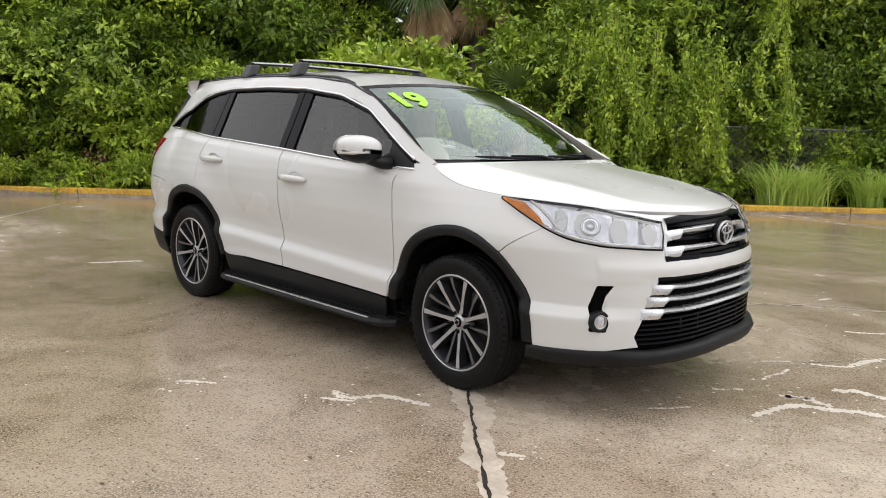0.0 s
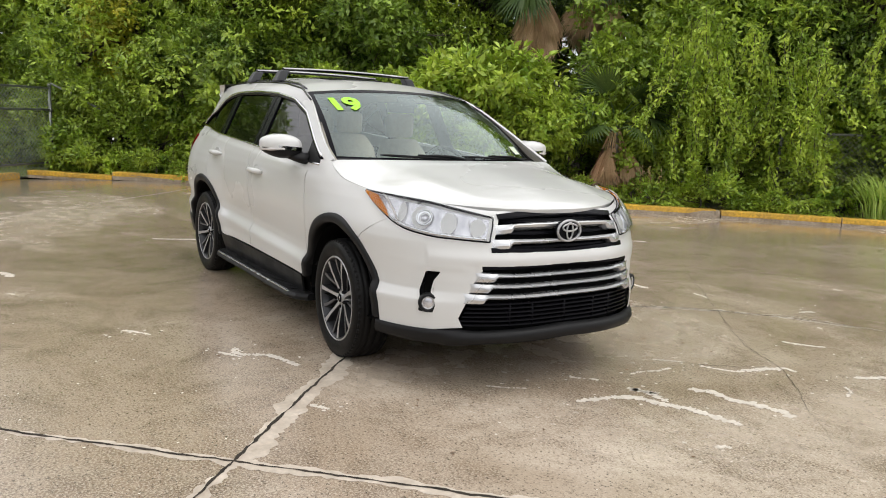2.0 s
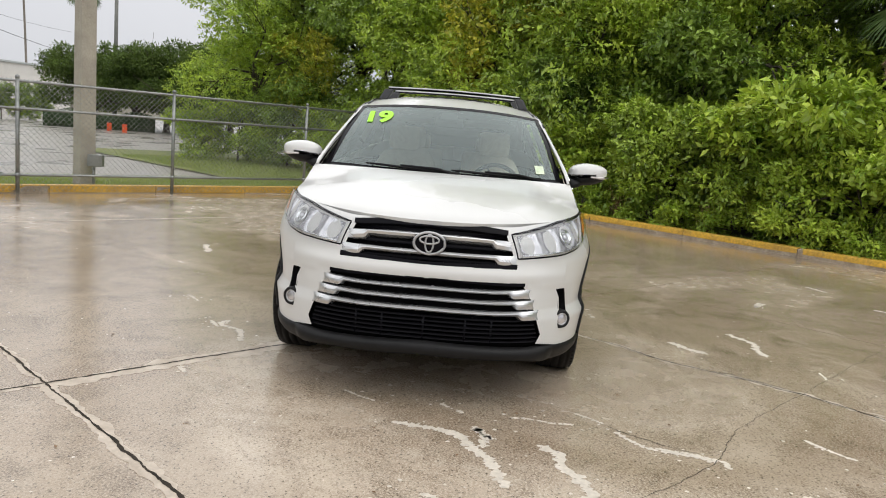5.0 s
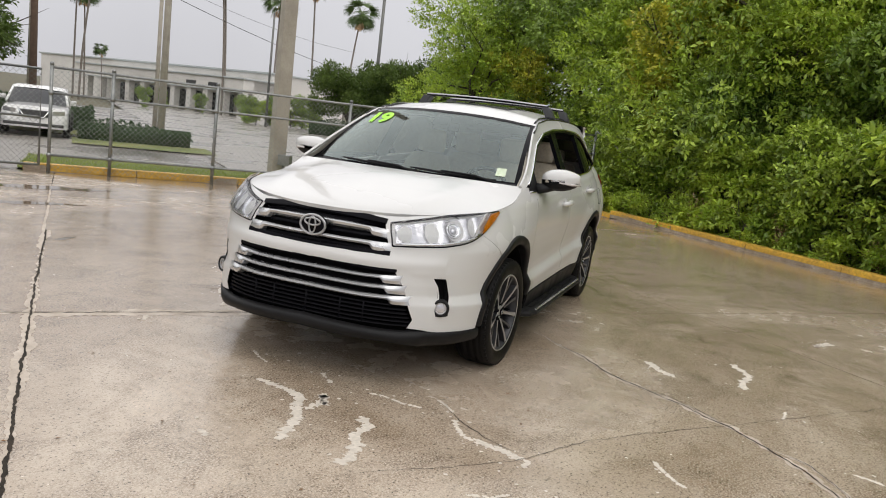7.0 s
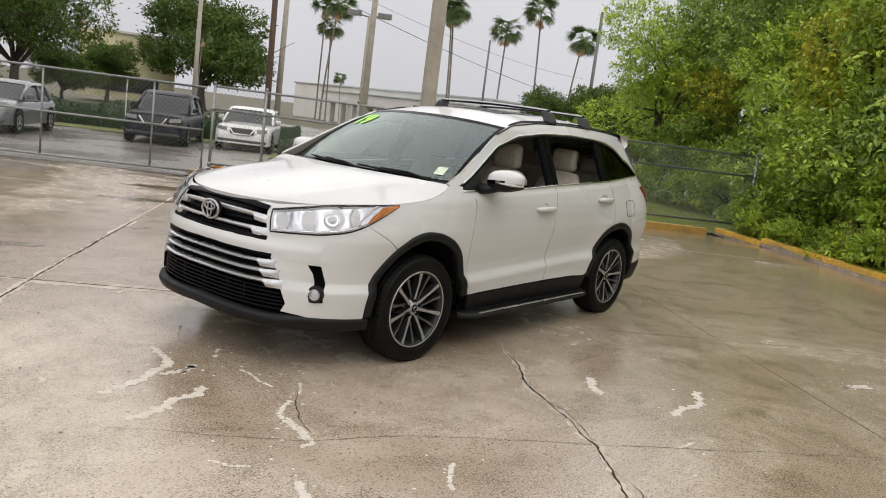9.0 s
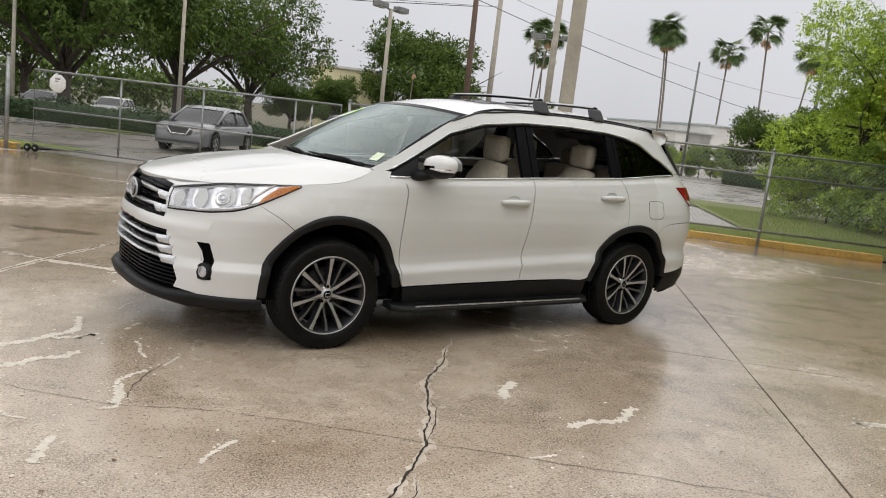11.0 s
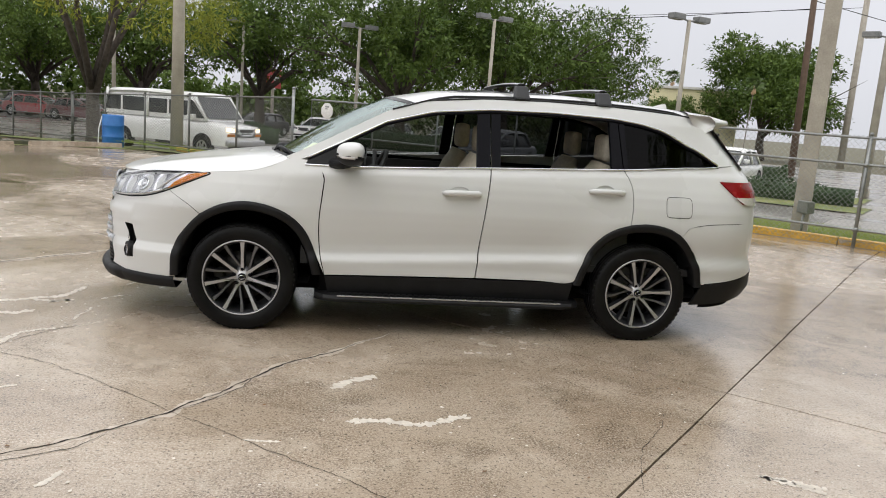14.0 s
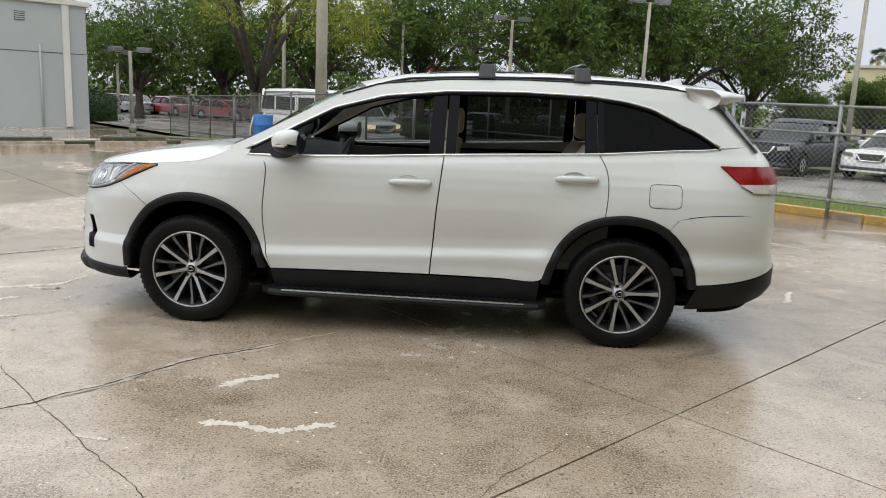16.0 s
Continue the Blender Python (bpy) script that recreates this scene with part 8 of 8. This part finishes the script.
# ---- parked vehicles beyond the fence ----
def parked_car(name, label, paint, L, W, H, hood, deck, belt, nose, m, van=False, grille_mat="chrome", lights_on=False):
    """A parked car from a lengthwise profile: lower body, glasshouse, lamps, grille and wheels. It faces +x."""
    root = thing(name, label, "van" if van else "car", m)
    hl, hw = L / 2, W / 2
    base = 0.40 if van else 0.26
    prof = [(hl - 0.02, 0.30), (hl, 0.50), (hl - 0.04, nose), (hl - 0.25, nose + 0.07), (hood, belt - 0.02), (hood - 0.4, belt), (deck, belt + 0.02), (-hl + 0.12, belt - (0.02 if not van else -0.03)), (-hl + 0.02, belt - 0.25), (-hl, 0.5), (-hl + 0.05, 0.30)]
    top = smooth_line(prof[1:10], 40)
    vs, n = [], len(top)
    ring = [(-1.0, 0.0), (-1.0, 0.45), (-0.97, 0.8), (-0.88, 0.97), (-0.5, 1.0), (0, 1.01), (0.5, 1.0), (0.88, 0.97), (0.97, 0.8), (1.0, 0.45), (1.0, 0.0)]
    xs = np.linspace(hl, -hl, 36)
    zs = np.interp(-xs, -np.maximum.accumulate(top[::-1, 0])[::-1], top[:, 1])
    for x, z in zip(xs, zs):
        k = (1 - abs(x / hl) ** 6) ** 0.5 * 0.14 + 0.86 if abs(x) < hl else 0.80
        for y, f in ring:
            vs.append((x, y * hw * k, base + (z - base) * f))
    fs = grid_faces(36, len(ring)) + [tuple(range(len(ring)))[::-1], tuple(range(35 * len(ring), 36 * len(ring)))]
    part("body", outward(shape(vs, fs), (0, 0, 0.5)), paint, root)
    # glasshouse
    a0, a1 = hood + 0.02, (hood - 0.95 if not van else hood - 0.62)
    r0, r1 = deck, deck + (0.35 if not van else 0.12)
    gl = [(a0, belt - 0.02), (a1, H - 0.03), ((a1 + r1) / 2, H), (r1, H - 0.05), (r0, belt)]
    k = 0.78 if not van else 0.90
    arc = smooth_line(gl, 60) if not van else np.array(gl)
    gx = np.linspace(a0, r0, 40)
    gz = np.interp(-gx, -arc[:, 0], arc[:, 1])
    vs = []
    for x, z in zip(gx, gz):
        f = max(0.0, (z - belt) / (H - belt))
        for y, g_ in ((-0.93, 0), (-0.93 + (0.93 - k) * f, 0.93), (-k * 0.9, 1.0), (0, 1.015), (k * 0.9, 1.0), (0.93 - (0.93 - k) * f, 0.93), (0.93, 0)):
            vs.append((x, y * hw, belt - 0.03 + (z - belt + 0.03) * g_))
    cabin = part("cabin_shell" if van else "cabin_glass", outward(shape(vs, grid_faces(40, 7)), (0, 0, 0.8)), paint if van else "window_dark", root, "" if van else "dark car windows")
    if van:
        # separate side panes and a raked screen
        for s in (1, -1):
            x = a1 - 0.12
            for ln in (0.85, 0.95, 1.05, 0.75):
                part("side_window", shape(*box_vf(ln - 0.10, 0.03, 0.46, x - ln / 2, s * hw * 0.925, belt + 0.34, 0.012)), "window_dark", cabin, "dark van window")
                x -= ln
            front = [(a0 - 0.10, s * hw * 0.93, belt + 0.05), (a1 - 0.08, s * hw * 0.92, belt + 0.05), (a1 - 0.08, s * hw * 0.92, H - 0.26), (a1 + 0.06, s * hw * 0.92, H - 0.26)]
            part("quarter_light", shape([(px, py + s * 0.012, pz) for px, py, pz in front], [(0, 1, 2, 3)], False), "window_dark", cabin)
        scr = [(a0 + (a1 - a0) * f + 0.035, y * hw * (0.86 - 0.06 * f), belt + (H - 0.03 - belt) * f + 0.015) for f in (0.06, 0.5, 0.86) for y in np.linspace(-1, 1, 7)]
        part("screen", outward(shape(scr, grid_faces(3, 7)), (0, 0, 0.8)), "window_dark", cabin, "dark van windscreen")
    rv, rx = [], np.linspace(a1 + 0.16, r1 - 0.10, 16)
    for x, z in zip(rx, np.interp(-rx, -arc[:, 0], arc[:, 1])):
        rv += [(x, y * hw * k, z + dz) for y, dz in ((-1.10, -0.085), (-1.03, -0.03), (-0.9, 0.012), (-0.45, 0.022), (0, 0.026), (0.45, 0.022), (0.9, 0.012), (1.03, -0.03), (1.10, -0.085))]
    part("roof", outward(shape(rv, grid_faces(16, 9)), (0, 0, 0.5)), paint, root)
    for s in (1, -1):
        for x0, x1 in ((a0, a1), (r0, r1)):
            part("pillar", shape(*tube_vf([(x0, s * hw * 0.92, belt - 0.02), (x1, s * hw * k, H - 0.04)], 0.045, 6)), paint, root)
        mid_x = (a1 + r1) / 2
        part("pillar", shape(*tube_vf([(mid_x, s * hw * 0.945, belt - 0.02), (mid_x, s * hw * (k + 0.015), H - 0.05)], 0.045, 6)), paint, root)
        part("door_mirror", shape(*box_vf(0.12, 0.20, 0.14, a0 - 0.45, s * (hw + 0.06), belt + 0.10, 0.03)), paint, root)
        lampv = [(hl - 0.035 - 0.05 * t, s * hw * (0.52 + 0.36 * t), nose - 0.03 - 0.12 * u + 0.03 * t) for u in (0, 1) for t in (0, 0.5, 1)]
        lampv = [(x + 0.035 - 0.10 * (abs(y) / hw) ** 6, y, z) for x, y, z in lampv]
        part("headlamp", shape(lampv, grid_faces(2, 3)), "lit_lamp" if lights_on else "lamp_white", root, "clear headlamp")
        if van:
            part("turn_signal", shape(*box_vf(0.05, W * 0.17, 0.08, hl - 0.045, s * W * 0.345, nose - 0.235, 0.015)), "amber", root, "amber turn signal")
        else:
            part("lower_intake", shape(*box_vf(0.03, W * 0.20, 0.09, hl - 0.035, s * W * 0.28, 0.47, 0.01), smooth=False), "ink", root)
        for xw in (hl - 0.18 * L, -hl + 0.19 * L):
            # black disc on the closed body side, standing in for the arch's shade
            part("wheel_arch", shape(*moved(lathe_vf([(0.0, s * 0.098), (0.37, s * 0.098), (0.385, s * 0.09)], 28, "y"), Matrix.Translation((xw, s * (hw - 0.09), 0.37)))), "dark_void", root)
            w = part("wheel", shape(*moved(lathe_vf([(0.20, 0.09), (0.29, 0.125), (0.325, 0.10), (0.33, 0), (0.325, -0.085), (0.20, -0.09)], 28, "y"), Matrix.Translation((xw, s * (hw - 0.09), 0.33)))), "rubber", root, "black tyre with a bright rim")
            part("rim", shape(*moved(lathe_vf([(0.0, s * 0.105), (0.05, s * 0.11), (0.19, s * 0.102), (0.205, s * 0.108)], 20, "y"), Matrix.Translation((xw, s * (hw - 0.09), 0.33)))), "alloy", w)
            # black plates on the solid rim imitate shade in the spoke openings
            for q in range(5):
                ang = math.radians(72 * q)
                part("rim_gap", shape(*moved(box_vf(0.055, 0.01, 0.09, 0.12 * math.sin(ang), s * 0.112, 0.12 * math.cos(ang)), Matrix.Translation((xw, s * (hw - 0.09), 0.33)))), "dark_void", w)
    part("grille", shape(*box_vf(0.05, W * (0.50 if van else 0.42), 0.26 if van else 0.20, hl - 0.012, 0, nose - (0.16 if van else 0.13), 0.02), smooth=False), "ink", root)
    part("grille_frame", shape(*tube_vf([(hl + 0.012, -W * 0.22, nose - 0.03), (hl + 0.012, -W * 0.14, nose - 0.24), (hl + 0.014, W * 0.14, nose - 0.24), (hl + 0.012, W * 0.22, nose - 0.03)], 0.03, 6)), grille_mat, root)
    if van:
        part("grille_bar", shape(*box_vf(0.03, W * 0.84, 0.045, hl + 0.012, 0, nose - 0.165, 0.01)), "satin_silver", root)
        part("bumper", shape(*box_vf(0.20, W * 0.94, 0.20, hl + 0.01, 0, 0.50, 0.05)), "alloy", root, "grey steel bumper")
        part("air_dam", shape(*box_vf(0.06, W * 0.80, 0.12, hl - 0.06, 0, 0.36, 0.02)), "ink", root)
        return root
    part("bumper", shape(*box_vf(0.10, W * 0.86, 0.10, hl - 0.04, 0, 0.36, 0.03)), "ink", root)
    return root


parked_car("parked_suv", "dark navy SUV parked beside a hedge", "car_navy", 4.75, 1.90, 1.66, 1.05, -1.95, 1.06, 0.90, at(-10.2, -20.2, 47))
parked_car("parked_sedan", "white sedan with a bright grille parked on paving", "car_white", 5.0, 1.90, 1.47, 1.05, -1.75, 0.97, 0.82, at(-13.3, -19.6, 45))
parked_car("parked_sedan", "dark grey sedan parked beside a hedge", "car_grey", 4.4, 1.75, 1.46, 1.15, -1.5, 0.97, 0.82, at(-5.2, -20.9, 48), grille_mat="satin_silver")
parked_car("passenger_van", "white passenger van with lit headlamps behind the fence", "car_white", 5.3, 1.95, 2.02, 1.80, -2.55, 1.16, 0.98, at(5.6, -22.9, 147, 1.05), van=True, lights_on=True, grille_mat="satin_silver")
g = random.Random(77)
for x, y, t, paint, nm in ((19.6, -51.5, 160, "car_red", "bright red"), (16.4, -50.0, 155, "car_maroon", "dark maroon"), (25.0, -55, 150, "car_red", "bright red"), (22.0, -57, 150, "car_black", "black"), (28.5, -56, 150, "car_silver", "silver"), (31, -59, 150, "car_maroon", "dark maroon"),
                           (0.5, -46, 60, "car_white", "white"), (-4.2, -47.5, 60, "car_silver", "silver"), (-8.5, -49, 60, "car_white", "white"), (4.5, -48, 60, "car_black", "black")):
    parked_car("parked_sedan", nm + " sedan parked in a far lot", paint, 4.6, 1.8, 1.46, 1.2, -1.6, 0.98, 0.84, at(x, y, t))

# ---- beyond the fence: trees, palms, hedges ----
oak_a = make_tree(71, lobes_of(71, 13, 4.2, 4.9, 9.2, 2.1), 1250, 14, 0.24, 0.26, "leaf_oak", 0.30, 2.7, "large dark oak with spreading limbs", limbs=12, shell=0.6)
oak_b = make_tree(72, lobes_of(72, 14, 3.9, 5.0, 8.4, 1.7), 1200, 13, 0.20, 0.19, "leaf_willow", 0.27, 2.3, "yellow-green tree with dark spreading limbs", limbs=8, droop=0.9, shell=0.35, slim=0.3)
oak_c = make_tree(73, lobes_of(73, 16, 4.8, 3.4, 8.8, 2.3), 2100, 14, 0.30, 0.34, "leaf_oak", 0.35, 2.6, "round dense green tree beyond the parking lot", limbs=8, shell=0.5)
oak_a.matrix_basis = at(-3.9, -39.0, 30, 1.15)
oak_b.matrix_basis = at(10.0, -28.6, 0, 1.12)


def more(src, x, y, turn, size, label=""):
    m_ = at(x, y, turn)
    c = copy_thing(src, m_)
    c.scale = (size, size, size)
    if label:
        c["label"] = label
    return c


for x, y, t, s in ((-11, -44, 200, 1.2), (4.5, -46, 90, 1.15), (-18, -50, 20, 1.05), (24, -47, 120, 0.9), (13, -52, 160, 1.1), (22, -58, 250, 1.15), (34, -50, 10, 1.0), (-5, -62, 290, 1.1)):
    more(oak_a, x, y, t, s)
oak_c.matrix_basis = at(-41.5, -63.5, 30, 1.16)
more(oak_c, -33.0, -66, 200, 0.55)
more(oak_c, -24, -56, 80, 0.42)
for x, y, t, s in ((-46, -25.5, 30, 0.62), (-48, -21, 120, 0.72), (-45, -17, 240, 0.66), (-52, -25, 10, 0.7), (-53, -18, 90, 0.8)):
    more(oak_c, x, y, t, s * 0.85, "loose green tree beyond the paved yard")

palm_a = palm(81, 11.4, 0.095, 34, 1.75, "tall slender fan palm with a round green head", 6, 0.8, 0.6)
palm_b = palm(82, 13.5, 0.10, 34, 1.8, "tall slender fan palm with a round green head", 7, -0.9, 0.6)
palm_a.matrix_basis = at(-62.0, -67.5, 0)
palm_b.matrix_basis = at(-62.8, -49.5, 60)
for src, x, y, t, s in ((palm_a, -56, -62, 100, 1.15), (palm_b, -59, -66, 210, 1.0), (palm_a, -64.5, -50.5, 330, 1.25), (palm_a, -79.5, -54.4, 20, 1.25), (palm_b, -81.4, -50, 160, 1.25), (palm_a, -72, -40, 90, 1.1), (palm_b, -58, -120, 30, 0.85), (palm_a, -52, -110, 30, 0.75), (palm_a, -57, -60, 250, 0.45), (palm_b, -33, -52, 12, 0.45)):
    more(src, x, y, t, s)


def hedge(x0, y0, x1, y1, h, w, seed, label):
    rng = np.random.default_rng(seed)
    ln = math.hypot(x1 - x0, y1 - y0)
    n = int(ln * h * 420)
    t = rng.random(n)
    u = rng.normal(size=n) * w * 0.35
    z = h * rng.random(n) ** 0.7 * (0.85 + 0.15 * np.sin(t * ln * 1.7 + seed))
    d = np.array([x1 - x0, y1 - y0]) / ln
    pts = np.stack([x0 + (x1 - x0) * t - d[1] * u, y0 + (y1 - y0) * t + d[0] * u, np.full(n, ground_z(x0, y0)) + z], 1)
    root = thing("hedge", label, "hedge")
    part("leaves", leaves_mesh(pts, 0.12 * (0.6 + 0.8 * rng.random(n)), rng, 0.0, 0.6), "hedge", root)
    core = box_vf(ln, w * 0.5, h * 0.75, 0, 0, h * 0.375)
    part("core", shape(*moved(core, Matrix.Translation(((x0 + x1) / 2, (y0 + y1) / 2, ground_z(x0, y0))) @ pose(0, 0, 0, 0, 0, math.degrees(math.atan2(d[1], d[0]))))), "hedge", root)


hedge(-16.5, -20.5, -7.5, -27.5, 1.15, 0.9, 3, "low dark clipped hedge behind parked cars")
hedge(-12.7, -17.3, -15.3, -15.1, 0.75, 0.7, 12, "low dark clipped hedge on a grass island")
sheet("verge", [-4.4, -3, -1.5, -0.3], [-21.9, -20.6, -19.4], "grass_soil", "small grass island in the paved lot", "grass", 0.02)
hedge(-7.0, -28.0, 0.5, -34.5, 1.1, 0.9, 4, "low dark clipped hedge behind parked cars")
hedge(3, -37, 14, -46, 1.1, 0.9, 5, "low dark clipped hedge by the far lot")
hedge(-46, -21, -43, -27, 1.3, 1.1, 6, "low dark hedge under far trees")
hedge(21.4, -31.5, 20.4, -36.0, 1.8, 1.2, 9, "tall dark hedge beside the grey building")
for k in range(7):
    more((bush_c, bush_a, bush_c)[k % 3], -45.9 - 0.9 * k, -34.6 + 0.5 * k, 70 * k, (0.68, 0.85, 0.62, 0.8)[k % 4], "rounded green shrub on a grass strip by the shops")
for k, (x, y) in enumerate(((-53.0, -51.0), (-61.0, -56.0), (-60.0, -50.0))):
    more(bush_c, x, y, 70 * k, 0.6, "small dark clipped shrub before the shops")
sheet("verge", [-3.9, 0, 8, 16], [-27, -24.5, -23.6], "grass_soil", "grass verge behind the parked cars", "grass", 0.0)
sheet("verge", [-45, -40, -34, -30], [-36, -30, -24], "grass_soil", "grass verge beyond the paved yard", "grass", 0.03)

# orange barriers and a red sign far off
for x, y in ((-42.5, -22.5), (-41.8, -21.2)):
    ob = thing("traffic_barrier", "small orange plastic barrier on grass", "barrier", at(x, y, 30))
    part("panel", shape(*merged([box_vf(0.7, 0.06, 0.16, 0, 0, 0.42), box_vf(0.7, 0.06, 0.10, 0, 0, 0.20), box_vf(0.06, 0.22, 0.52, -0.28, 0, 0.26), box_vf(0.06, 0.22, 0.52, 0.28, 0, 0.26)]), smooth=False), "orange", ob)
sgn = thing("pole_sign", "red roadside sign board on a pale post", "sign", at(4.6, -62, 70))
part("post", shape(*tube_vf([(0, 0, 0), (0, 0, 4.6)], 0.14, 8)), "pole", sgn)
part("board", shape(*box_vf(3.0, 0.25, 1.6, 0, 0, 4.2, 0.05), smooth=False), "sign_red", sgn)
part("writing_bar", shape(*box_vf(2.0, 0.03, 0.35, 0, 0.14, 4.2), smooth=False), "sign_white", sgn)
bn = thing("banner_sign", "narrow white vertical banner with dark bars", "sign", at(-8.3, -19.6, 60))
part("banner", shape(*box_vf(0.42, 0.03, 1.5, 0, 0, 1.1), smooth=False), "sign_white", bn)
part("pole", shape(*tube_vf([(-0.24, 0, 0), (-0.24, 0, 1.95)], 0.02, 6)), "galvanised", bn)
part("writing_bar", shape(*merged([box_vf(0.26, 0.02, 0.22, 0, 0.02, 0.62 + 0.31 * k) for k in range(4)]), smooth=False), "ink", bn)


def far_woods(seed, x0, y0, x1, y1, height, depth, label):
    """A distant belt of trees: clumps of leaves over a ragged skyline."""
    rng = np.random.default_rng(seed)
    ln = math.hypot(x1 - x0, y1 - y0)
    clumps = int(ln * height * 3.2)
    t, u = rng.random(clumps), rng.normal(size=clumps) * depth * 0.3
    top = height * (0.72 + 0.16 * np.sin(t * ln * 0.21 + seed) + 0.12 * np.sin(t * ln * 0.63 + 2 * seed))
    z = top * rng.random(clumps) ** 0.75
    d = np.array([x1 - x0, y1 - y0]) / ln
    c = np.stack([x0 + (x1 - x0) * t - d[1] * u, y0 + (y1 - y0) * t + d[0] * u, z - 0.3], 1)
    o = rng.normal(size=(clumps * 16, 3))
    pts = np.repeat(c, 16, 0) + o * np.array([0.7, 0.7, 0.5])
    tagged(part("far_woods", leaves_mesh(pts, 0.55 * (0.6 + 0.8 * rng.random(len(pts))), rng, 0.0, 0.6, faces=o * 0.6), "leaf_oak"), label, "woods", kind="stuff")


far_woods(91, 2, -72, 60, -58, 5.5, 6.0, "dark green belt of far trees and hedges beyond the lot")
far_woods(92, -30, -84, 4, -74, 4.5, 5.0, "dark green belt of far trees and hedges beyond the lot")
far_woods(93, -26, 3, 0.3, 30.5, 9.0, 4.0, "dark green belt of trees behind the thicket")
